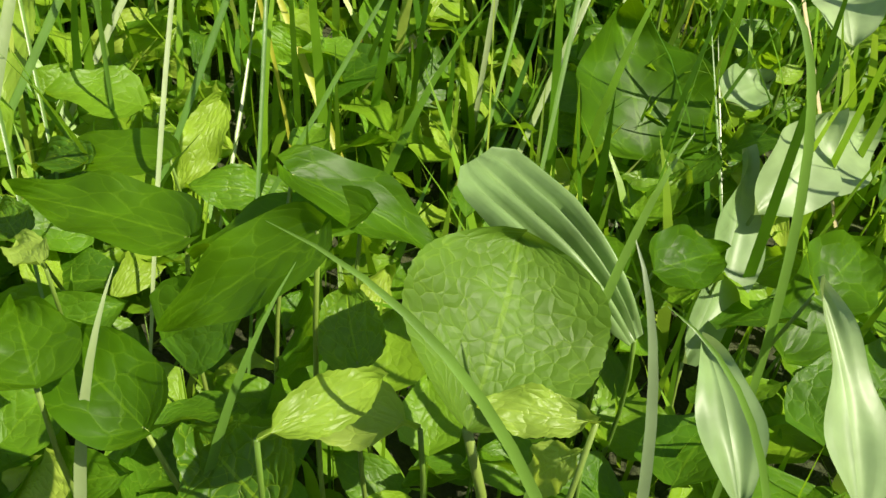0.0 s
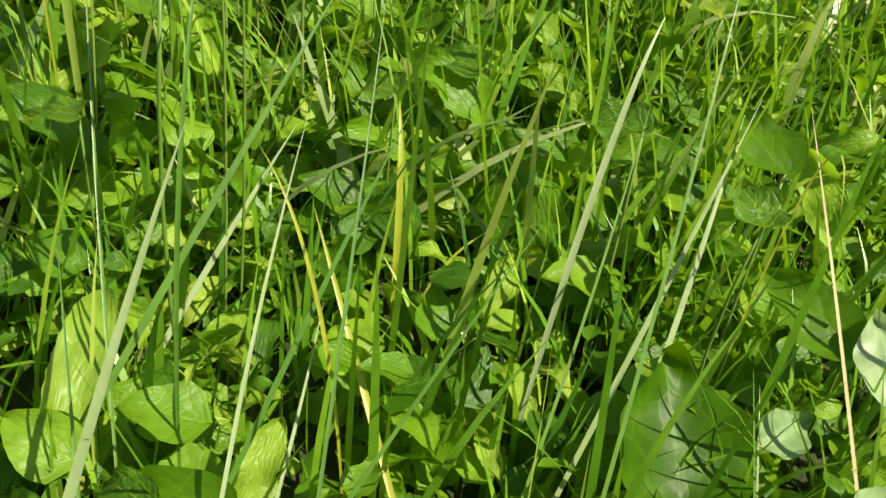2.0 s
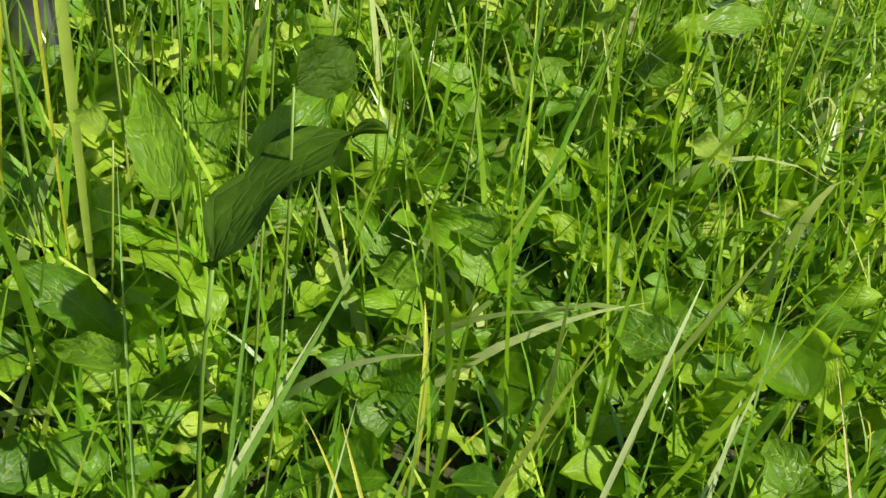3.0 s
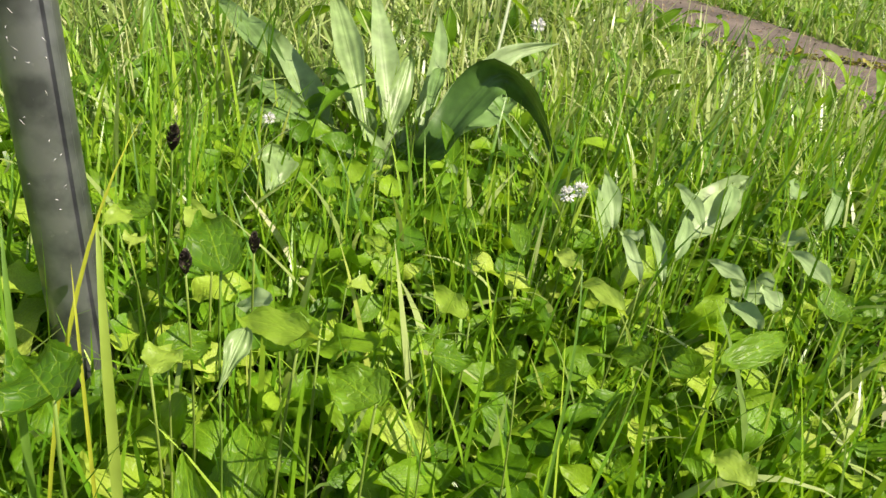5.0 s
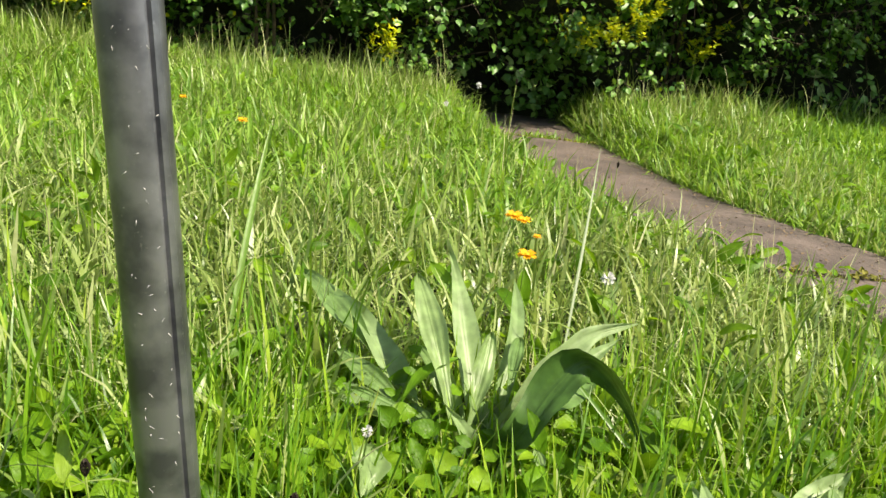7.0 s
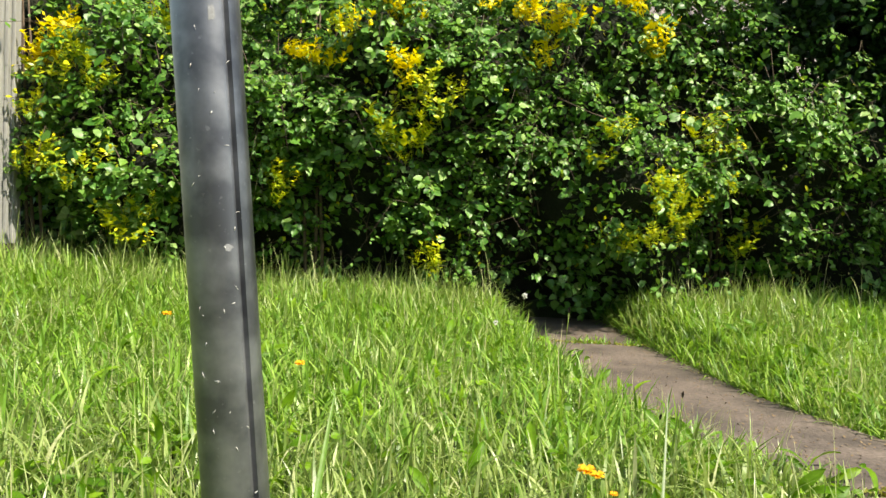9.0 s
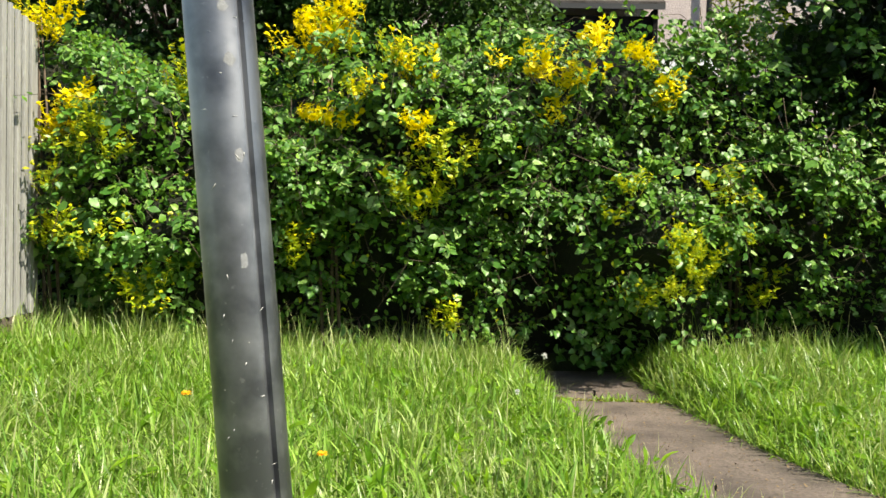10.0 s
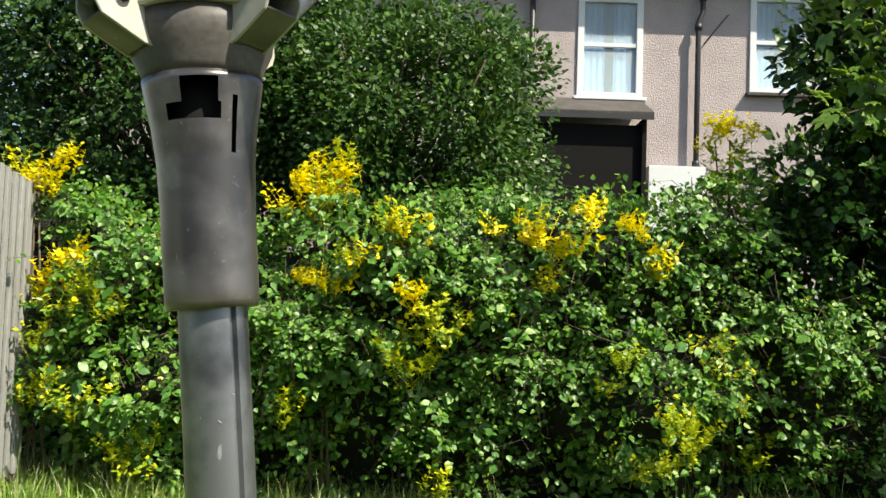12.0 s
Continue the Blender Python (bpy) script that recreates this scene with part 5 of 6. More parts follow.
def arching_leaf(kind, points, width, facing=(0.2, -0.9, 0.5)):
    """A long plantain leaf that rises, arches over and droops, with rolled sides."""
    pts = [Vector(p) for p in points]
    nv, nu = 26, 13
    line = []
    for i in range(nv):
        q = i / (nv - 1) * (len(pts) - 1)
        k = min(int(q), len(pts) - 2)
        f = q - k
        p0, p1, p2, p3 = pts[max(k - 1, 0)], pts[k], pts[k + 1], pts[min(k + 2, len(pts) - 1)]
        line.append(0.5 * ((2 * p1) + (p2 - p0) * f + (2 * p0 - 5 * p1 + 4 * p2 - p3) * f * f + (3 * p1 - p0 - 3 * p2 + p3) * f ** 3))
    V, F, uv = [], [], []
    for i, p in enumerate(line):
        s = i / (nv - 1)
        along = (line[min(i + 1, nv - 1)] - line[max(i - 1, 0)]).normalized()
        across = along.cross(Vector(facing)).normalized()
        up = across.cross(along).normalized()
        w = width * 0.5 * max(0.06, float(SHAPES["lance"](np.array([s]))[0]))
        for j in range(nu):
            u = 2 * j / (nu - 1) - 1
            V.append(p - ROSE + across * u * w * (1 + 0.10 * math.sin(s * 21 + u)) + up * (0.0035 * math.sin(s * 19 + 2.5 * u) * abs(u) + w * 0.45 * u * u + 0.0022 * abs(math.sin(2.5 * math.pi * (u + 1))) * math.sin(math.pi * s)))
            uv.append(((u + 1) / 2, s))
            if i and j:
                o = (i - 1) * nu + j - 1
                F.append((o, o + 1, o + nu + 1, o + nu))
    part_mesh("leaf", mesh_of("leaf", [list(v) for v in V], F, KIND[kind][0], uv), rosette, "long arching ribbed plantain leaf toned by its light and shade")


BLADE = {
    "green": foliage("blade_green", [(0.0, (0.09, 0.20, 0.03)), (1.0, (0.16, 0.29, 0.05))], GLOW, rough=0.35, translucency=0.4, spots=0.15, random_from="object"),
    "pale": foliage("blade_pale", [(0.0, (0.24, 0.32, 0.13)), (1.0, (0.36, 0.44, 0.22))], (0.5, 0.58, 0.2), rough=0.3, translucency=0.3, spots=0.12, random_from="object"),
    "dull": foliage("blade_dull", [(0.0, (0.14, 0.20, 0.09)), (1.0, (0.17, 0.23, 0.12))], (0.3, 0.36, 0.12), rough=0.45, translucency=0.25, spots=0.15, random_from="object"),
    "straw": foliage("blade_straw", [(0.0, (0.46, 0.40, 0.16)), (1.0, (0.52, 0.42, 0.22))], (0.6, 0.5, 0.15), rough=0.5, translucency=0.25, spots=0.2, random_from="object"),
    "yellow": foliage("blade_yellow", [(0.0, (0.36, 0.42, 0.04)), (1.0, (0.48, 0.47, 0.06))], (0.65, 0.62, 0.05), rough=0.4, translucency=0.4, spots=0.15, random_from="object"),
    "lime": foliage("blade_lime", [(0.0, (0.26, 0.38, 0.06)), (1.0, (0.32, 0.42, 0.08))], (0.5, 0.6, 0.06), rough=0.4, translucency=0.45, spots=0.15, random_from="object"),
}
BLADE_LABEL = {"green": "single broad green grass blade", "pale": "shiny pale green grass blade", "dull": "dull grey green grass blade with dry tip", "straw": "thin straw coloured grass stalk", "yellow": "yellowing grass blade among green leaves", "lime": "broad lime green grass blade"}


def hero_blade(kind, base, tip, width):
    """A single grass blade through base and tip, its foot in the soil."""
    b, t = Vector(base), Vector(tip)
    d = t - b
    gz = float(ground_z(b.x, b.y))
    k = (b.z - gz) / max(d.z, 1e-4)
    if 0 < k < 2.0:
        foot = b - d * k
    else:
        foot = Vector((b.x - d.x * 0.3, b.y + 0.01, gz))
    foot.z = float(ground_z(foot.x, foot.y)) - 0.004
    if 0 < k < 2.0:
        mid = foot.lerp(t, 0.55) + Vector((random.uniform(-0.05, 0.05), 0, 0.02)) * d.length
    else:
        mid = b + Vector((0, 0, 0.15 * d.length))
    pts = [foot * (1 - q) ** 2 + mid * 2 * q * (1 - q) + t * q * q for q in np.linspace(0, 1, 15)]
    V, F, uv = [], [], []
    for i, p in enumerate(pts):
        s = i / 14
        along = (pts[min(i + 1, 14)] - pts[max(i - 1, 0)]).normalized()
        across = along.cross(Vector((0.25 * math.sin(3 * s), -1, 0.35))).normalized()
        lift = across.cross(along).normalized()
        w = width * 0.27 * min(1, 0.5 + 1.2 * s) * (1 - max(0, (s - 0.45) / 0.55) ** 1.8 * 0.94)
        V += [p - foot - across * w, p - foot - lift * w * 0.35, p - foot + across * w]
        uv += [(0, s), (0.5, s), (1, s)]
        if i:
            o = (i - 1) * 3
            F += [(o, o + 1, o + 4, o + 3), (o + 1, o + 2, o + 5, o + 4)]
    ob = new("grass_blade", mesh_of("grass_blade", [list(v) for v in V], F, BLADE[kind], uv))
    ob.location = foot
    return tagged(ob, BLADE_LABEL[kind], "grass blade", group="single grass blades")


random.seed(5)
# one leaf built as two: dark for its shaded underside, pale for its sunlit top
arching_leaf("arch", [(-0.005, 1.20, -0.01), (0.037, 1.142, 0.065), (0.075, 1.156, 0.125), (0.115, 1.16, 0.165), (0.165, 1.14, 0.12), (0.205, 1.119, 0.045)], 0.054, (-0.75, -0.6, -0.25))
arching_leaf("pale", [(0.0, 1.22, -0.01), (0.06, 1.21, 0.10), (0.12, 1.23, 0.165), (0.19, 1.24, 0.19)], 0.034)
weed_leaf('pleat', (0.090, 0.157, -0.108), (0.051, 0.204, -0.072), 0.0273, (0.5,-0.8,0.3))
weed_leaf('crinkle', (0.032, 0.112, -0.088), (0.050, 0.141, -0.056), 0.0487, (0,-0.8,0.6))
weed_leaf('violet', (0.011, 0.146, -0.099), (0.007, 0.167, -0.086), 0.0185, (-.2,-0.8,0.6))
weed_leaf('deep', (0.002, 0.146, -0.058), (-0.036, 0.144, -0.083), 0.0212, (-0.3,-0.6,0.7))
weed_leaf('deep', (0.015, 0.190, -0.084), (-0.040, 0.204, -0.096), 0.0209, (0,-0.2,1))
weed_leaf('deep', (-0.004, 0.200, -0.076), (0.047, 0.187, -0.095), 0.0241, (0,-0.3,1))
weed_leaf('violet', (-0.011, 0.105, -0.100), (-0.028, 0.123, -0.093), 0.0309, (-.2,-0.6,0.8))
weed_leaf('lime', (0.023, 0.119, -0.095), (-0.011, 0.136, -0.094), 0.0268, (0,-0.5,0.9))
weed_leaf('pale', (0.130, 0.192, -0.154), (0.178, 0.243, -0.093), 0.0243, (0.2,-0.8,0.5))
weed_leaf('pale', (0.196, 0.265, -0.128), (0.259, 0.287, -0.106), 0.0357, (0,-0.7,0.7))
weed_leaf('pale', (0.087, 0.090, -0.094), (0.088, 0.120, -0.066), 0.0143, (-0.2,-0.9,0.4))
weed_leaf('pale', (0.112, 0.082, -0.098), (0.115, 0.122, -0.057), 0.0155, (0.1,-0.9,0.4))
weed_leaf('deep', (0.151, 0.303, -0.134), (0.149, 0.358, -0.086), 0.0741, (0.1,-0.9,0.4))
weed_leaf('deep', (-0.037, 0.209, -0.103), (-0.093, 0.235, -0.099), 0.0293, (0,-0.3,1))
weed_leaf('deep', (-0.051, 0.279, -0.116), (-0.112, 0.302, -0.123), 0.0235, (0,-0.4,0.9))
weed_leaf('deep', (0.107, 0.187, -0.107), (0.138, 0.197, -0.105), 0.0232, (0,-0.5,0.9))
weed_leaf('deep', (-0.038, 0.126, -0.095), (-0.063, 0.150, -0.082), 0.0250, (0.2,-0.6,0.8))
weed_leaf('deep', (0.141, 0.157, -0.094), (0.167, 0.171, -0.085), 0.0257, (0,-0.6,0.8))
weed_leaf('deep', (0.211, 0.414, -0.014), (0.191, 0.452, 0.007), 0.0357, (0,-0.6,0.8))
weed_leaf('deep', (0.038, 0.616, -0.017), (0.020, 0.651, -0.011), 0.0392, (0,-0.6,0.8))
weed_leaf('violet', (0.127, 0.358, -0.141), (0.171, 0.371, -0.141), 0.0257, (0,-0.3,0.9))
weed_leaf('violet', (0.252, 0.454, -0.157), (0.318, 0.476, -0.147), 0.0321, (0,-0.5,0.9))
weed_leaf('violet', (-0.083, 0.283, -0.120), (-0.114, 0.305, -0.119), 0.0193, (0,-0.3,1))
weed_leaf('deep', (-0.058, 0.128, -0.082), (-0.065, 0.146, -0.072), 0.0238, (0.2,-0.6,0.8))
weed_leaf('lime', (-0.074, 0.194, -0.102), (-0.088, 0.212, -0.099), 0.0177, (0.2,-0.6,0.8))
weed_leaf('lime', (0.141, 0.203, -0.122), (0.128, 0.224, -0.117), 0.0216, (0,-0.6,0.8))
weed_leaf('deep', (0.171, 0.195, -0.154), (0.204, 0.228, -0.122), 0.0291, (0,-0.8,0.6))
weed_leaf('lime', (0.058, 0.108, -0.093), (0.043, 0.110, -0.106), 0.0175, (0,-0.4,0.9))
weed_leaf('lime', (-0.132, 0.316, -0.130), (-0.115, 0.370, -0.063), 0.0366, (0.2,-0.9,0.4))
weed_leaf('violet', (0.153, 0.263, -0.129), (0.127, 0.278, -0.138), 0.0380, (0,-0.5,0.9))
weed_leaf('pale', (0.163, 0.228, -0.116), (0.208, 0.254, -0.086), 0.0321, (0.3,-0.6,0.7))
weed_leaf('violet', (0.105, 0.329, -0.135), (0.151, 0.340, -0.135), 0.0246, (0,-0.5,0.9))
weed_leaf('lime', (0.078, 0.371, -0.139), (0.055, 0.375, -0.173), 0.0327, (0,-0.5,0.9))
weed_leaf('violet', (-0.025, 0.440, -0.135), (-0.053, 0.472, -0.127), 0.0327, (0,-0.5,0.9))
weed_leaf('violet', (-0.095, 0.235, -0.119), (-0.107, 0.253, -0.114), 0.0177, (0,-0.5,0.9))
weed_leaf('violet', (-0.070, 0.341, -0.142), (-0.051, 0.360, -0.135), 0.0241, (0,-0.6,0.8))
weed_leaf('deep', (0.099, 0.496, -0.096), (0.055, 0.526, -0.099), 0.0428, (0,-0.7,0.7))
weed_leaf('violet', (0.093, 0.477, -0.130), (0.078, 0.510, -0.120), 0.0321, (0,-0.7,0.7))
weed_leaf('deep', (0.243, 0.359, -0.083), (0.207, 0.399, -0.057), 0.0371, (0,-0.8,0.6))
weed_leaf('pale', (0.191, 0.325, -0.119), (0.230, 0.342, -0.113), 0.0246, (0,-0.6,0.8))
weed_leaf('pale', (0.250, 0.322, -0.092), (0.254, 0.362, -0.055), 0.0321, (-.3,-0.8,0.5))
weed_leaf('violet', (0.217, 0.675, -0.111), (0.250, 0.711, -0.096), 0.0380, (0,-0.7,0.7))
weed_leaf('violet', (-0.075, 0.277, -0.164), (-0.084, 0.297, -0.161), 0.0166, (0,-0.5,0.9))
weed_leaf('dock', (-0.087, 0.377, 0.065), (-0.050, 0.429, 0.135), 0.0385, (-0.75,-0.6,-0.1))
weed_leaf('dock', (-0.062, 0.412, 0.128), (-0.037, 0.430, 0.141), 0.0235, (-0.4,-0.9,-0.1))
weed_leaf('violet', (0.071, 0.563, -0.023), (0.033, 0.598, -0.021), 0.0332, (0,-0.5,0.9))
weed_leaf('violet', (0.014, 0.502, -0.021), (-0.018, 0.533, -0.020), 0.0262, (0,-0.5,0.9))
weed_leaf('violet', (0.139, 0.434, -0.006), (0.112, 0.461, -0.006), 0.0327, (0,-0.5,0.9))
weed_leaf('deep', (0.067, 0.644, 0.003), (0.049, 0.679, 0.007), 0.0445, (0,-0.5,0.9))
weed_leaf('lime', (-0.156, 0.524, 0.041), (-0.192, 0.560, 0.053), 0.0238, (0,-0.6,0.8))
weed_leaf('violet', (-0.132, 0.404, -0.007), (-0.169, 0.427, -0.012), 0.0200, (0,-0.4,1))
weed_leaf('violet', (-0.132, 0.547, 0.003), (-0.164, 0.610, 0.055), 0.0327, (0,-0.8,0.5))
weed_leaf('violet', (-0.132, 0.635, -0.041), (-0.122, 0.703, 0.025), 0.0432, (0,-0.8,0.5))
weed_leaf('lime', (0.260, 0.647, 0.003), (0.244, 0.690, 0.019), 0.0428, (0,-0.6,0.8))
weed_leaf('pale', (0.373, 0.886, 0.036), (0.348, 0.934, 0.040), 0.0508, (0,-0.6,0.8))
weed_leaf('violet', (0.257, 0.790, 0.013), (0.225, 0.842, 0.027), 0.0404, (0,-0.6,0.8))
weed_leaf('violet', (0.167, 0.343, -0.008), (0.166, 0.368, 0.004), 0.0275, (0,-0.6,0.8))
weed_leaf('violet', (-0.072, 0.428, 0.083), (-0.044, 0.461, 0.119), 0.0262, (0,-0.7,0.6))
weed_leaf('violet', (-0.158, 0.757, 0.102), (-0.182, 0.805, 0.138), 0.0428, (0.2,-0.8,0.5))
weed_leaf('lime', (-0.226, 0.696, 0.161), (-0.211, 0.722, 0.169), 0.0221, (0.2,-0.6,0.8))
weed_leaf('lime', (-0.080, 0.623, 0.135), (-0.134, 0.653, 0.133), 0.0345, (0,-0.5,0.9))
weed_leaf('violet', (-0.216, 0.562, 0.127), (-0.245, 0.591, 0.138), 0.0505, (0.1,-0.6,0.8))
weed_leaf('violet', (-0.174, 0.642, 0.103), (-0.149, 0.665, 0.110), 0.0321, (0,-0.5,0.9))
weed_leaf('pale', (-0.112, 0.696, 0.113), (-0.145, 0.720, 0.098), 0.0198, (0,-0.5,0.9))
weed_leaf('rib', (-0.136, 0.601, 0.110), (-0.125, 0.633, 0.136), 0.0166, (0,-0.8,0.6))
weed_leaf('lime', (-0.022, 0.850, 0.073), (-0.047, 0.888, 0.075), 0.0303, (0,-0.6,0.8))
weed_leaf('lime', (-0.061, 0.803, 0.065), (-0.027, 0.829, 0.065), 0.0238, (0,-0.6,0.8))
weed_leaf('violet', (-0.044, 0.583, 0.121), (-0.072, 0.610, 0.125), 0.0360, (0,-0.5,0.9))
weed_leaf('violet', (-0.005, 0.643, 0.116), (0.025, 0.657, 0.103), 0.0258, (0,-0.5,0.9))
weed_leaf('violet', (0.046, 0.620, 0.125), (0.027, 0.634, 0.098), 0.0214, (0,-0.5,0.9))
weed_leaf('lime', (0.170, 0.759, 0.084), (0.139, 0.806, 0.111), 0.0278, (0,-0.6,0.8))
weed_leaf('pale', (0.275, 0.910, 0.086), (0.357, 0.967, 0.153), 0.0325, (0,-0.6,0.8))
weed_leaf('pale', (0.200, 0.822, 0.083), (0.191, 0.873, 0.117), 0.0146, (0,-0.8,0.6))
weed_leaf('pale', (0.231, 0.842, 0.073), (0.231, 0.903, 0.130), 0.0132, (0,-0.8,0.6))
weed_leaf('pale', (0.191, 0.917, 0.074), (0.201, 0.978, 0.127), 0.0183, (0,-0.8,0.6))
weed_leaf('pale', (0.290, 0.760, 0.082), (0.272, 0.801, 0.098), 0.0205, (0,-0.7,0.7))
weed_leaf('pale', (0.298, 0.765, 0.096), (0.305, 0.803, 0.112), 0.0205, (0,-0.7,0.7))
weed_leaf('pale', (0.397, 0.901, 0.104), (0.375, 0.937, 0.094), 0.0244, (0,-0.7,0.7))
weed_leaf('violet', (0.233, 0.695, 0.094), (0.309, 0.723, 0.117), 0.0257, (0,-0.6,0.8))
weed_leaf('violet', (0.372, 0.796, 0.081), (0.403, 0.837, 0.106), 0.0354, (0,-0.6,0.8))
weed_leaf('violet', (0.092, 0.844, 0.095), (0.093, 0.890, 0.122), 0.0202, (0,-0.8,0.5))
weed_leaf('pale', (0.420, 0.997, 0.107), (0.456, 1.041, 0.125), 0.0225, (0,-0.7,0.7))
weed_leaf('violet', (0.162, 0.687, 0.095), (0.142, 0.712, 0.084), 0.0250, (0,-0.6,0.8))
weed_leaf('violet', (-0.218, 0.803, 0.120), (-0.252, 0.835, 0.114), 0.0267, (0,-0.6,0.8))
weed_leaf('pale', (0.278, 0.892, 0.110), (0.265, 0.948, 0.148), 0.0177, (0,-0.8,0.6))
weed_leaf('pale', (0.306, 0.918, 0.111), (0.343, 0.967, 0.148), 0.0163, (0,-0.7,0.6))
weed_leaf('pale', (0.239, 0.851, 0.093), (0.271, 0.900, 0.136), 0.0158, (0,-0.8,0.5))
weed_leaf('pale', (0.295, 0.815, 0.097), (0.271, 0.853, 0.101), 0.0164, (0,-0.7,0.7))
weed_leaf('pale', (0.423, 0.927, 0.105), (0.471, 0.979, 0.150), 0.0189, (0,-0.8,0.5))
weed_leaf('pale', (0.370, 0.807, 0.103), (0.348, 0.854, 0.126), 0.0200, (0,-0.7,0.6))
weed_leaf('lime', (0.149, 0.831, 0.085), (0.130, 0.871, 0.094), 0.0303, (0,-0.7,0.7))
weed_leaf('violet', (-0.093, 0.637, 0.118), (-0.111, 0.670, 0.132), 0.0392, (0.2,-0.7,0.6))
weed_leaf('lime', (0.032, 0.724, 0.091), (0.007, 0.760, 0.101), 0.0300, (0,-0.6,0.7))
weed_leaf('lime', (-0.175, 0.600, 0.117), (-0.168, 0.626, 0.129), 0.0360, (0,-0.6,0.7))
weed_leaf('lime', (-0.011, 0.098, -0.070), (0.016, 0.112, -0.068), 0.0170, (0.35, -0.45, 0.8))
weed_leaf('lime', (0.052, 0.094, -0.068), (0.030, 0.098, -0.064), 0.0150, (0.35, -0.45, 0.8))
# rosette
rosette_leaf('rib', (-0.042, 1.166, 0.009), (-0.096, 1.298, 0.233), 0.0450, (0.1,-0.9,0.35))
rosette_leaf('pale', (0.006, 1.283, -0.016), (-0.042, 1.435, 0.251), 0.0469, (0.2,-0.8,0.5))
rosette_leaf('pale', (0.033, 1.298, -0.021), (0.099, 1.432, 0.224), 0.0361, (0.3,-0.8,0.4))
rosette_leaf('rib', (-0.032, 1.186, 0.015), (0.010, 1.277, 0.148), 0.0369, (0.1,-0.9,0.4))
rosette_leaf('rib', (0.032, 1.138, 0.052), (0.135, 1.209, 0.152), 0.0666, (-0.3,-0.7,0.6))
rosette_leaf('pale', (0.101, 1.253, 0.079), (0.199, 1.319, 0.150), 0.0371, (0,-0.5,0.8))
rosette_leaf('pale', (-0.129, 1.296, 0.035), (-0.205, 1.399, 0.164), 0.0494, (0.3,-0.8,0.5))
rosette_leaf('rib', (-0.172, 1.325, 0.053), (-0.269, 1.438, 0.201), 0.0485, (0.3,-0.8,0.5))
rosette_leaf('rib', (-0.084, 1.225, 0.006), (-0.206, 1.317, 0.099), 0.0365, (0,-0.7,0.7))
rosette_leaf('pale', (-0.155, 1.217, 0.044), (-0.243, 1.281, 0.069), 0.0409, (0,-0.6,0.8))
rosette_leaf('rib', (-0.062, 1.149, 0.008), (-0.099, 1.221, 0.073), 0.0257, (0.2,-0.9,0.4))
rosette_leaf('rib', (0.063, 1.255, 0.075), (0.053, 1.330, 0.145), 0.0278, (-.2,-0.9,0.4))
for k in range(12):
    a = random.uniform(0, 6.283)
    reach, lift = random.uniform(0.05, 0.14), random.uniform(0.05, 0.15)
    foot_ = ROSE + Vector((0.03 * math.cos(a), 0.03 * math.sin(a), 0.02))
    rosette_leaf('rib' if k % 3 else 'pale', tuple(foot_), (ROSE.x + reach * math.cos(a) - 0.02, ROSE.y + reach * 0.8 * math.sin(a), ROSE.z + lift), random.uniform(0.020, 0.034), (random.uniform(-0.3, 0.4), -0.8, 0.5))
# others
weed_leaf('rib', (-0.146, 1.001, 0.044), (-0.136, 1.055, 0.091), 0.0437, (0.2,-0.8,0.6))
weed_leaf('lime', (-0.172, 0.811, 0.083), (-0.197, 0.855, 0.116), 0.0404, (0.3,-0.8,0.5))
weed_leaf('lime', (-0.025, 0.843, 0.079), (-0.050, 0.881, 0.089), 0.0227, (0,-0.6,0.8))
weed_leaf('rib', (0.176, 0.981, 0.122), (0.130, 1.002, 0.063), 0.0327, (0,-0.5,0.9))
weed_leaf('pale', (0.191, 0.896, 0.098), (0.190, 0.949, 0.149), 0.0197, (0,-0.8,0.5))
weed_leaf('pale', (0.282, 0.956, 0.080), (0.377, 1.005, 0.136), 0.0357, (0,-0.6,0.8))
weed_leaf('pale', (0.205, 0.860, 0.106), (0.199, 0.894, 0.107), 0.0209, (0,-0.8,0.5))
weed_leaf('lime', (-0.377, 0.813, 0.165), (-0.396, 0.854, 0.197), 0.0201, (0.2,-0.9,0.3))
weed_leaf('lime', (-0.230, 0.776, 0.100), (-0.228, 0.807, 0.109), 0.0267, (0.2,-0.6,0.8))
weed_leaf('rib', (0.059, 1.055, 0.038), (0.056, 1.112, 0.081), 0.0144, (0,-0.9,0.4))
# blades
hero_blade('green', (0.050, 0.076, -0.050), (-0.007, 0.110, -0.030), 0.0045)
hero_blade('dull', (0.063, 0.076, -0.060), (0.057, 0.106, -0.034), 0.0057)
hero_blade('pale', (-0.057, 0.112, -0.103), (-0.043, 0.148, -0.067), 0.0053)
hero_blade('green', (0.106, 0.117, -0.010), (0.089, 0.137, 0.000), 0.0061)
hero_blade('pale', (-0.036, 0.320, -0.146), (-0.019, 0.384, -0.088), 0.0035)
hero_blade('pale', (0.181, 0.278, -0.144), (0.191, 0.339, -0.091), 0.0030)
hero_blade('green', (-0.031, 0.103, -0.094), (-0.003, 0.135, -0.058), 0.0045)
hero_blade('green', (0.092, 0.070, -0.061), (0.062, 0.098, -0.043), 0.0038)
hero_blade('green', (0.060, 0.125, -0.055), (0.085, 0.146, -0.035), 0.0059)
hero_blade('green', (-0.029, 0.259, -0.148), (0.072, 0.343, -0.012), 0.0041)
hero_blade('pale', (-0.052, 0.251, -0.133), (-0.028, 0.357, 0.022), 0.0034)
hero_blade('green', (-0.051, 0.301, -0.117), (0.016, 0.390, 0.016), 0.0052)
hero_blade('pale', (-0.097, 0.261, -0.076), (-0.071, 0.333, 0.025), 0.0075)
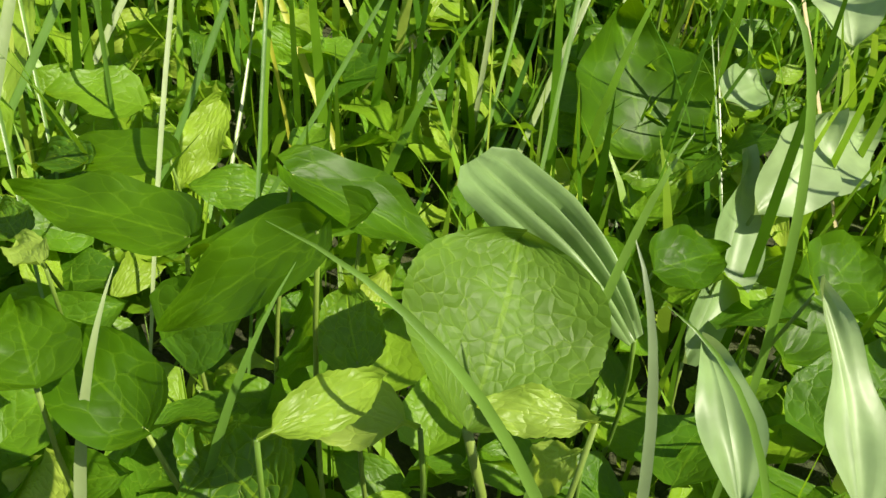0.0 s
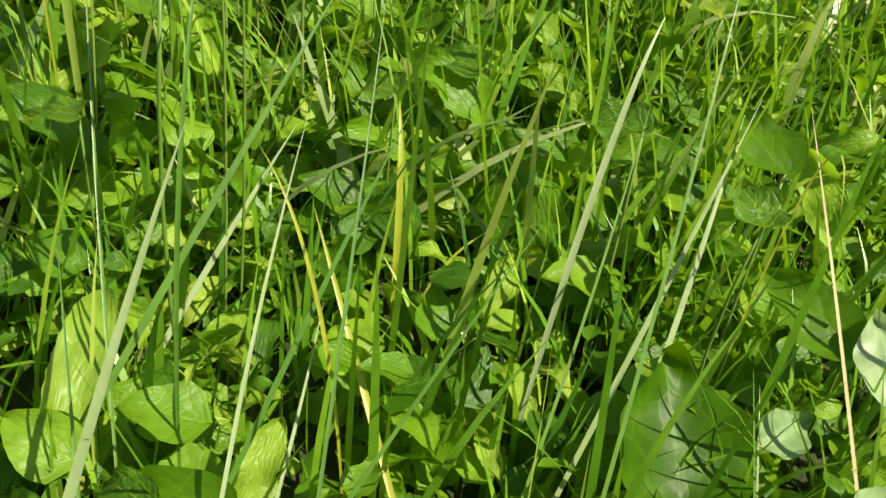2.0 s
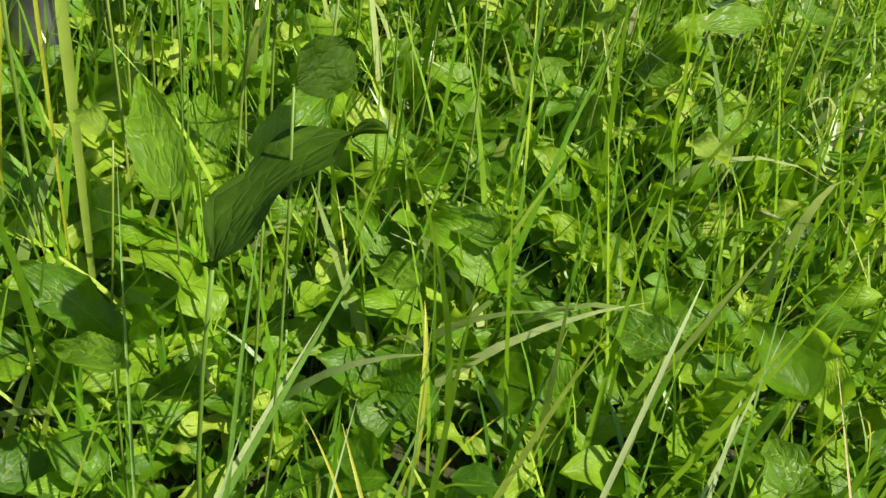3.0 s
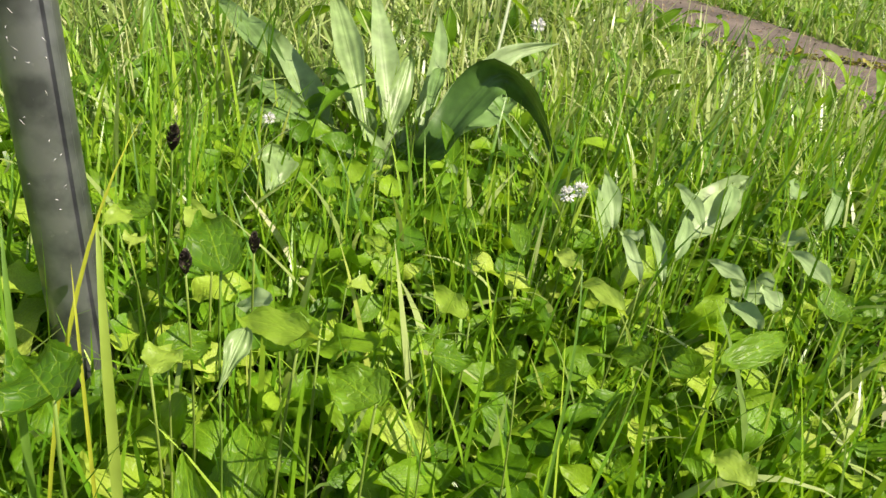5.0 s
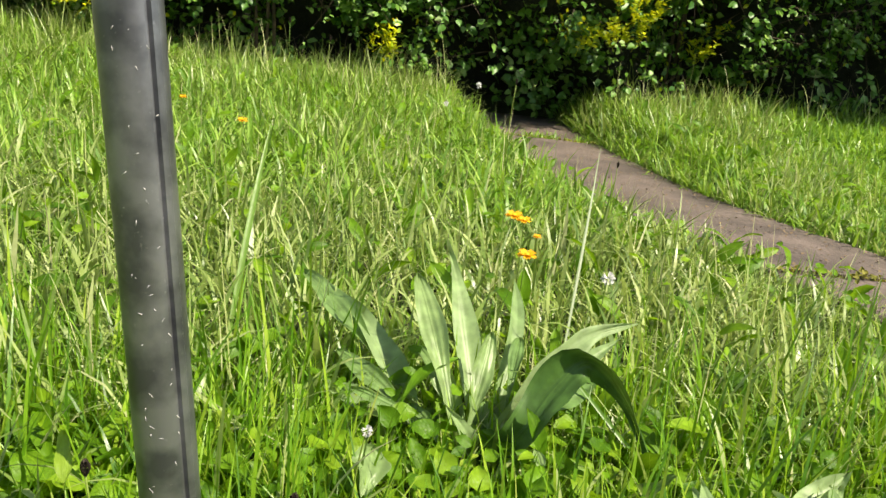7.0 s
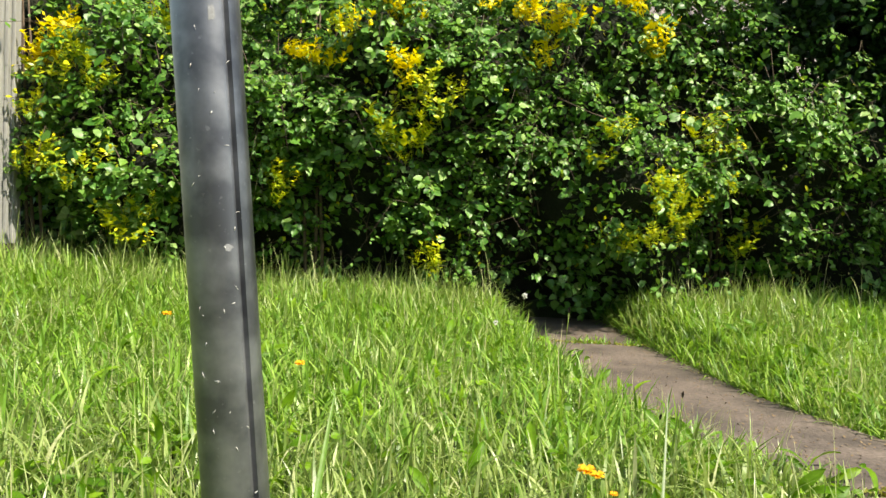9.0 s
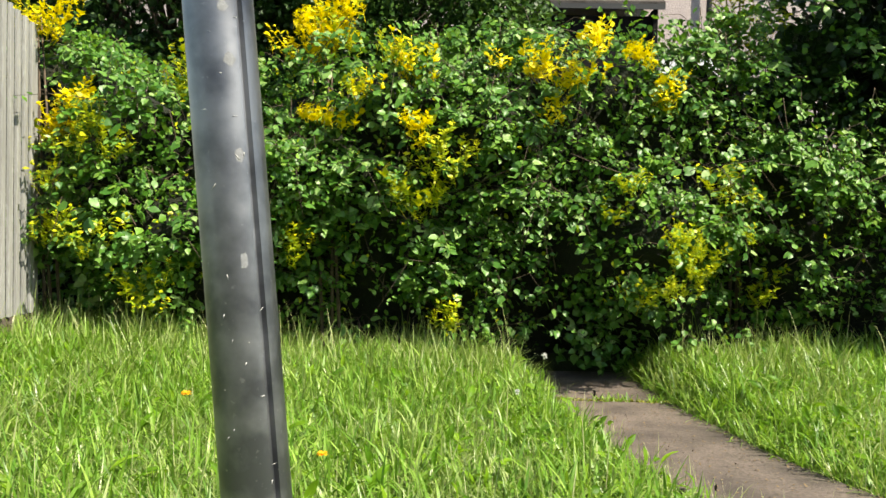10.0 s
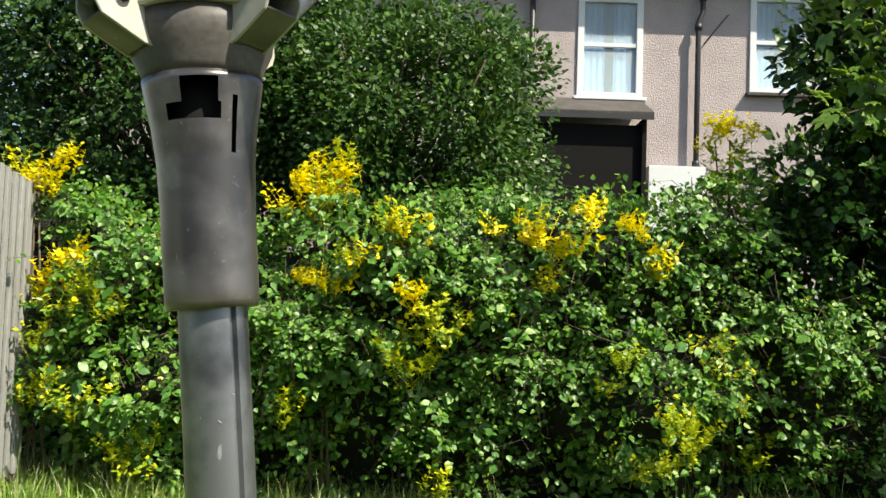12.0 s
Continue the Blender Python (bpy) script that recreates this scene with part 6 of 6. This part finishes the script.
hero_blade('straw', (0.219, 0.290, -0.101), (0.199, 0.392, 0.030), 0.0040)
hero_blade('green', (0.077, 0.308, -0.106), (0.126, 0.399, 0.023), 0.0035)
hero_blade('pale', (0.155, 0.373, -0.082), (0.195, 0.443, 0.005), 0.0074)
hero_blade('yellow', (0.000, 0.361, -0.107), (-0.027, 0.420, -0.054), 0.0071)
hero_blade('yellow', (0.042, 0.451, -0.101), (0.083, 0.478, -0.091), 0.0033)
hero_blade('green', (-0.096, 0.247, -0.133), (-0.122, 0.334, -0.023), 0.0029)
hero_blade('pale', (-0.083, 0.421, -0.096), (-0.040, 0.477, -0.034), 0.0065)
hero_blade('pale', (0.136, 0.358, -0.059), (0.190, 0.421, 0.022), 0.0064)
hero_blade('green', (0.178, 0.274, -0.140), (0.180, 0.332, -0.076), 0.0030)
hero_blade('green', (-0.010, 0.306, -0.026), (0.000, 0.380, 0.068), 0.0030)
hero_blade('green', (-0.068, 0.379, -0.024), (-0.013, 0.445, 0.064), 0.0065)
hero_blade('green', (0.104, 0.293, -0.014), (0.142, 0.379, 0.109), 0.0039)
hero_blade('yellow', (-0.013, 0.322, -0.035), (-0.049, 0.370, 0.001), 0.0036)
hero_blade('green', (-0.077, 0.312, -0.001), (-0.070, 0.382, 0.088), 0.0040)
hero_blade('pale', (0.092, 0.354, 0.016), (0.122, 0.398, 0.063), 0.0071)
hero_blade('yellow', (0.019, 0.432, -0.049), (0.015, 0.478, -0.016), 0.0077)
hero_blade('green', (-0.120, 0.385, -0.031), (-0.141, 0.468, 0.065), 0.0030)
hero_blade('yellow', (0.196, 0.374, 0.079), (0.201, 0.345, -0.001), 0.0033)
hero_blade('lime', (-0.189, 0.561, 0.134), (-0.208, 0.625, 0.212), 0.0119)
hero_blade('yellow', (-0.231, 0.577, 0.155), (-0.186, 0.644, 0.261), 0.0048)
hero_blade('yellow', (-0.202, 0.564, 0.137), (-0.219, 0.612, 0.182), 0.0042)
hero_blade('green', (0.086, 0.608, 0.112), (0.088, 0.670, 0.182), 0.0050)
hero_blade('green', (-0.242, 0.575, 0.148), (-0.259, 0.626, 0.199), 0.0089)
hero_blade('green', (0.216, 1.129, 0.024), (0.090, 1.237, 0.135), 0.0114)
hero_blade('green', (-0.375, 1.490, 0.096), (-0.361, 1.648, 0.343), 0.0196)
hero_blade('dull', (0.178, 1.565, 0.184), (0.213, 1.696, 0.348), 0.0114)

# ---- flowers and seed heads ----
def flower_stalk(foot_xy, top, name, label, category, r=0.0012):
    foot = Vector((foot_xy[0], foot_xy[1], float(ground_z(*foot_xy)) - 0.004))
    f = new(name)
    tagged(f, label, category, group=name + "s")
    f.location = foot
    V, F = curved_stem((0, 0, 0), Vector(top) - foot, r, 0.02, 9)
    part_mesh("stem", mesh_of("stem", V, F, M_STEM), f)
    return f, Vector(top) - foot


def orange_flower(foot, top, size):
    f, c = flower_stalk(foot, top, "orange_flower", "small orange daisy-like flower on a thin stem", "flower")
    petals = [leaf_grid("oval", 1.0, 0.34, cup=0.1, curl=0.35, nu=3, nv=5, seed=s) for s in range(2)]
    n = 26
    a = np.arange(n) * 2.39996
    tilt = np.where(np.arange(n) % 2, 0.25, 0.75)
    D = np.stack([np.cos(a), np.sin(a) - 0.25, tilt], 1)
    V, F, uv = scatter_leaves(petals, np.tile(np.array(c), (n, 1)), D, np.tile([0, -0.2, 1.0], (n, 1)), np.full(n, size * 0.55))
    part_mesh("petals", mesh_of("petals", V, F, M_ORANGE, uv), f, "orange petals")
    bm = bmesh.new()
    bmesh.ops.create_icosphere(bm, subdivisions=2, radius=size * 0.17, matrix=Matrix.Translation(c + Vector((0, 0, size * 0.06))) @ Matrix.Diagonal((1, 1, 0.7, 1)))
    part("flower_centre", bm, M_ORANGE, f, smooth=True)


orange_flower((0.06, 1.68), (0.064, 1.618, 0.225), 0.030)
orange_flower((0.09, 1.66), (0.080, 1.605, 0.222), 0.024)
orange_flower((0.09, 1.56), (0.077, 1.508, 0.189), 0.030)
orange_flower((0.12, 1.62), (0.098, 1.556, 0.209), 0.014)
orange_flower((-0.55, 2.46), (-0.56, 2.429, 0.21), 0.028)
orange_flower((-1.15, 3.22), (-1.16, 3.156, 0.21), 0.034)
orange_flower((-0.80, 2.7), (-0.78, 2.68, 0.22), 0.020)


def clover_flower(foot, top, size):
    f, c = flower_stalk(foot, top, "clover_flower", "small round white clover flower head", "flower")
    n = 60
    d = unit(RNG.normal(0, 1, (n, 3)) + [0, 0, 0.5])
    petals = [leaf_grid("lance", 1.0, 0.4, cup=0.2, curl=0.2, nu=3, nv=4, seed=1)]
    V, F, uv = scatter_leaves(petals, np.array(c) + d * size * 0.18, d, unit(RNG.normal(0, 1, (n, 3))), np.full(n, size * 0.36))
    part_mesh("petals", mesh_of("petals", V, F, M_PETAL, uv), f, "white tubular petals")


for foot, top, s in (((0.12, 0.88), (0.129, 0.865, 0.144), 0.016), ((0.15, 0.90), (0.146, 0.885, 0.142), 0.015), ((0.25, 1.63), (0.244, 1.613, 0.13), 0.026), ((-0.15, 1.0), (-0.147, 0.99, 0.14), 0.012), ((0.0, 3.4), (0.01, 3.38, 0.2), 0.02), ((0.2, 4.3), (0.2, 4.28, 0.2), 0.03)):
    clover_flower(foot, top, s)


def seed_head(foot, top, size):
    f, c = flower_stalk(foot, top, "ribwort_head", "dark brown ribwort seed head on a stalk", "seed head", 0.0011)
    lean = (c - Vector((0, 0, 0.0))).normalized()
    n = 90
    t = RNG.uniform(0, 1, n)
    a = RNG.uniform(0, 6.283, n)
    rad = np.sin(np.pi * (0.1 + 0.85 * t)) * size * 0.20
    ax = np.array(lean)
    sx = np.cross(ax, [0, 1, 0])
    sx /= np.linalg.norm(sx)
    sy = np.cross(ax, sx)
    out = np.cos(a)[:, None] * sx + np.sin(a)[:, None] * sy
    P = np.array(c) + ax * (t * size)[:, None] + out * rad[:, None]
    scale = [leaf_grid("oval", 1.0, 0.6, cup=0.2, curl=0.2, nu=3, nv=4, seed=1)]
    V, F, uv = scatter_leaves(scale, P - out * size * 0.1, unit(out * 0.7 + ax), out, np.full(n, size * 0.24))
    part_mesh("head", mesh_of("head", V, F, M_BROWNHEAD, uv), f, "dark scaly seed head")


for foot, top, s in (((-0.23, 0.85), (-0.196, 0.77, 0.188), 0.022), ((-0.17, 0.71), (-0.163, 0.642, 0.163), 0.018), ((-0.13, 0.73), (-0.126, 0.671, 0.165), 0.016), ((-0.37, 0.84), (-0.33, 0.731, 0.233), 0.016), ((0.34, 2.12), (0.351, 2.082, 0.247), 0.014), ((0.28, 2.1), (0.30, 2.065, 0.20), 0.014), ((-0.68, 3.3), (-0.70, 3.284, 0.365), 0.02), ((-0.56, 3.31), (-0.574, 3.3, 0.43), 0.02), ((-0.44, 3.3), (-0.427, 3.278, 0.384), 0.02), ((0.15, 2.46), (0.142, 2.43, 0.377), 0.016)):
    seed_head(foot, top, s)

debris = new("dry_leaf_scrap", mesh_of("dry_leaf_scrap", *leaf_grid("oval", 0.022, 0.016, cup=0.3, curl=0.6, wave=0.15, nu=7, nv=9, seed=9)[:2], plain_mat("dry_leaf", (0.62, 0.55, 0.48), 0.7)))
debris.matrix_basis = Matrix.Translation((0.063, 0.44, float(ground_z(0.063, 0.44)) + 0.020)) @ Matrix.Rotation(0.7, 4, "X") @ Matrix.Rotation(0.5, 4, "Y")
tagged(debris, "pale dry curled leaf scrap lying in the grass", "dead leaf")

# ---- low carpet of small weed leaves ----
CARPET = [leaf_grid("heart", 1.0, 0.9, cup=0.12, curl=0.35, wave=0.05, nu=5, nv=8, seed=s, notch=0.1) for s in range(3)] + [leaf_grid("oval", 1.0, 0.62, cup=0.1, curl=0.4, wave=0.06, nu=5, nv=8, seed=s) for s in range(2)]
CARPET_LONG = [leaf_grid("spoon", 1.0, 0.24, cup=0.12, curl=0.6, wave=0.06, nu=5, nv=9, seed=s) for s in range(3)]


def carpet(name, label, n, xr, yr, size, rise, kinds, mat, seed, up=0.9, clump=None, over=0.02):
    r = np.random.default_rng(seed)
    x, y = r.uniform(*xr, n), r.uniform(*yr, n)
    keep = off_path(x, y, over) & (np.abs(x + 0.03) < 0.25 + 0.62 * np.maximum(y, 0.05)) & (np.hypot(x, y) > 0.13)
    keep &= np.hypot(x + 0.27, y - 0.776) > 0.035
    if clump is not None:
        keep &= lobes(x * 3.5, y * 3.5, seed + 9) + r.normal(0, 0.4, n) > clump
    x, y = x[keep], y[keep]
    n = len(x)
    z = ground_z(x, y) + r.uniform(rise[0], rise[1], n)
    a = r.uniform(0, 6.283, n)
    D = np.stack([np.cos(a), np.sin(a), r.uniform(-0.1, 0.7, n) + (1.0 - up) * r.uniform(0.2, 3.2, n)], 1)
    N = np.stack([r.normal(0, 0.5, n), -0.35 + r.normal(0, 0.5, n), np.full(n, up)], 1)
    V, F, uv = scatter_leaves(kinds, np.stack([x, y, z], 1), D, N, r.uniform(size[0], size[1], n))
    # thin stalks that carry the leaves
    base = np.stack([x, y, ground_z(x, y) - 0.003], 1)
    SV, SF, suv = blade_field(base, np.maximum(z - base[:, 2], 0.004), np.full(n, 0.0016), r.uniform(0, 6.28, n), np.zeros(n), np.zeros(n), np.full(n, 1.5), 2)
    V, F, uv = joined([(V, F, uv), (SV, SF, suv)])
    return tagged(new(name, mesh_of(name, V, F, mat, uv)), label, "weeds", kind="stuff")


carpet("foreground_weed_carpet", "dense low carpet of small rounded green weed leaves", 4200, (-0.95, 0.95), (0.05, 1.25), (0.016, 0.040), (0.008, 0.075), CARPET, M_HERB, 31)
CARPET_BIG = [leaf_grid("ovate", 1.0, w, cup=c, curl=k, wave=0.13, teeth=0.035, nu=7, nv=19, seed=sd, fold=fo) for sd, (w, c, k, fo) in enumerate(((0.62, 0.16, 0.5, 0.35), (0.70, 0.05, 0.8, 0.1), (0.55, 0.22, 0.3, 0.5), (0.75, 0.12, 1.0, 0.2), (0.50, 0.02, 1.2, -0.2), (0.66, 0.26, 0.2, 0.6)))]
carpet("broad_weed_leaves", "broad rounded lime and green weed leaves in the foreground", 800, (-0.75, 0.75), (0.18, 1.15), (0.026, 0.052), (0.010, 0.055), CARPET_BIG, M_BROAD, 36, up=0.7)
carpet("tall_weed_leaves", "large green weed leaves beside the dryer pole", 230, (-0.50, 0.40), (0.48, 0.88), (0.040, 0.080), (0.015, 0.075), CARPET_BIG, M_BROAD, 37, up=0.6)
# low broad-leaved weeds, each a small plant with a few stalked leaves
M_WEED = foliage("weed_plant_leaf", [(0.0, (0.07, 0.18, 0.012)), (0.35, (0.16, 0.32, 0.018)), (0.75, (0.30, 0.46, 0.04)), (1.0, (0.42, 0.54, 0.09))], (0.38, 0.60, 0.02), rough=0.45, translucency=0.46, spec=0.3, veins=0.22, spots=0.25, random_from="object", crinkle=9.0, relief=0.3)
WEED_LEAF = [mesh_of("weed_leaf", *g_[:2], M_WEED, g_[2]) for g_ in CARPET_BIG]
WEED_STEM = mesh_of("weed_stem", *tube_rows([(0, 0, 0), (0, 0.5, 0.06), (0, 1, 0)], [0.020, 0.017, 0.014], 5), M_STEM)


def weed_plant(x, y, size, r):
    """Four to six leaves on short stalks that spread from one root."""
    w = new("low_weed")
    tagged(w, "low weed with toothed wavy green leaves on short stalks", "weed", group="low broad-leaved weeds")
    w.location = (x, y, float(ground_z(x, y)) - 0.003)
    turn = r.uniform(0, 6.283)
    for k in range(int(r.integers(4, 7))):
        a, up = turn + k * 2.4 + r.normal(0, 0.2), r.uniform(0.5, 1.25)
        d = Vector((math.cos(a) * math.cos(up), math.sin(a) * math.cos(up), math.sin(up)))
        L = size * r.uniform(0.6, 1.1)
        side = d.cross(Vector((0, 0, 1))).normalized()
        R = Matrix((side, d, side.cross(d))).transposed().to_4x4()
        part_mesh("stem", WEED_STEM, w, "", R @ Matrix.Diagonal((L * 0.9, L, L * 0.9, 1)))
        d2 = Vector((math.cos(a) * math.cos(up - 0.5), math.sin(a) * math.cos(up - 0.5), math.sin(up - 0.5)))
        R2 = Matrix((side, d2, side.cross(d2))).transposed().to_4x4()
        part_mesh("leaf", WEED_LEAF[int(r.integers(0, len(WEED_LEAF)))], w, "", Matrix.Translation(d * L) @ R2 @ Matrix.Rotation(r.normal(0, 0.35), 4, "Y") @ Matrix.Scale(L * r.uniform(0.9, 1.25), 4))


r = np.random.default_rng(91)
made = 0
while made < 120:
    x, y = r.uniform(-0.62, 0.55), r.uniform(0.24, 0.95)
    if abs(x + 0.03) > 0.12 + 0.62 * y or math.hypot(x + 0.28, y - 0.79) < 0.05 or (y > 0.6 and x > 0.1 and r.uniform() < 0.5):
        continue
    weed_plant(x, y, (0.026 + 0.062 * max(0.0, y - 0.25)) * r.uniform(0.8, 1.3), r)
    made += 1
carpet("foreground_low_leaves", "small shaded leaves close to the soil", 5200, (-0.95, 0.95), (-0.02, 1.5), (0.014, 0.03), (0.003, 0.03), CARPET, M_HERB, 32)
carpet("meadow_weed_leaves", "scattered narrow dandelion-like leaves in the lawn", 3800, (-2.8, 1.6), (1.0, 5.0), (0.05, 0.12), (0.01, 0.06), CARPET_LONG, M_HERB, 33, up=0.5, clump=0.0)
carpet("meadow_clover", "patches of small round clover leaves in the lawn", 3000, (-2.8, 1.6), (1.0, 5.0), (0.015, 0.032), (0.03, 0.12), CARPET, M_HERB, 34, clump=0.2)
carpet("lawn_clover", "small weed leaves in the lawn beyond the path", 3500, (0.6, 3.6), (1.4, 5.3), (0.016, 0.035), (0.04, 0.11), CARPET, M_HERB, 35, clump=0.1)

# ---- weeds and moss in the joints of the path ----
r = np.random.default_rng(61)
for i, yj in enumerate(ys[1:-1]):
    n = 260
    x = float(EDGE_X(yj)) - PATH_W * r.uniform(0.0, 1, n) ** r.uniform(0.5, 1.8)
    y = yj + r.normal(0, 0.012, n) + 0.02 * np.sin(x * 23 + i) * r.uniform(0, 1, n)
    V, F, uv = scatter_leaves(CARPET[:3], np.stack([x, y, path_z(y) - 0.006 + r.uniform(0, 0.016, n)], 1), unit(r.normal(0, 1, (n, 3)) + [0, 0, 0.3]), unit(r.normal(0, 0.4, (n, 3)) + [0, -0.2, 1]), r.uniform(0.006, 0.018, n))
    if i == 0:
        m = 150
        xt = float(EDGE_X(yj)) - PATH_W * np.where(r.uniform(0, 1, m) < 0.6, r.normal(0.52, 0.10, m), r.normal(0.16, 0.05, m))
        yt = yj + r.normal(0, 0.022, m)
        Vt, Ft, ut = blade_field(np.stack([xt, yt, path_z(yt) - 0.005], 1), r.uniform(0.02, 0.07, m), r.uniform(0.004, 0.009, m), r.uniform(0, 6.28, m), r.uniform(0.2, 0.9, m), r.uniform(0, 1.4, m), r.uniform(0.9, 2.0, m), 4)
        tagged(new("joint_grass", mesh_of("joint_grass", Vt, Ft, M_LAWN, ut)), "low green grass tufts in a path joint", "grass", kind="stuff")
    tagged(new("joint_moss", mesh_of("joint_moss", V, F, M_MOSS, uv)), "yellowish moss and small weeds in a path joint", "moss", kind="stuff")
n = 420
y = r.uniform(1.9, 5.0, n)
side = r.uniform(0, 1, n) < 0.65
x = EDGE_X(y) - np.where(side, PATH_W - r.uniform(-0.03, 0.09, n), r.uniform(-0.02, 0.03, n))
V, F, uv = blade_field(np.stack([x, y, np.minimum(ground_z(x, y), path_z(y)) - 0.004], 1), r.uniform(0.05, 0.15, n), r.uniform(0.0015, 0.003, n), r.uniform(0, 6.28, n), r.uniform(0, 0.5, n), r.uniform(0, 0.9, n), r.uniform(0.9, 2.2, n), 4)
tagged(new("path_edge_straw", mesh_of("path_edge_straw", V, F, M_STALK, uv)), "dry straw coloured grass along the path edge", "grass", kind="stuff")
n = 1500
y = r.uniform(1.6, 5.0, n)
x = EDGE_X(y) - r.uniform(0.0, PATH_W, n) ** 1.0
V, F, uv = scatter_leaves(LEAF_OVAL, np.stack([x, y, path_z(y) + 0.006], 1), unit(r.normal(0, 1, (n, 3)) * [1, 1, 0.15]), np.tile([0.0, 0.0, 1.0], (n, 1)), r.uniform(0.004, 0.013, n))
tagged(new("path_litter", mesh_of("path_litter", V, F, plain_mat("litter", (0.20, 0.14, 0.08), 0.9, var=0.3), uv)), "dry leaf litter and grit on the path", "litter", kind="stuff")
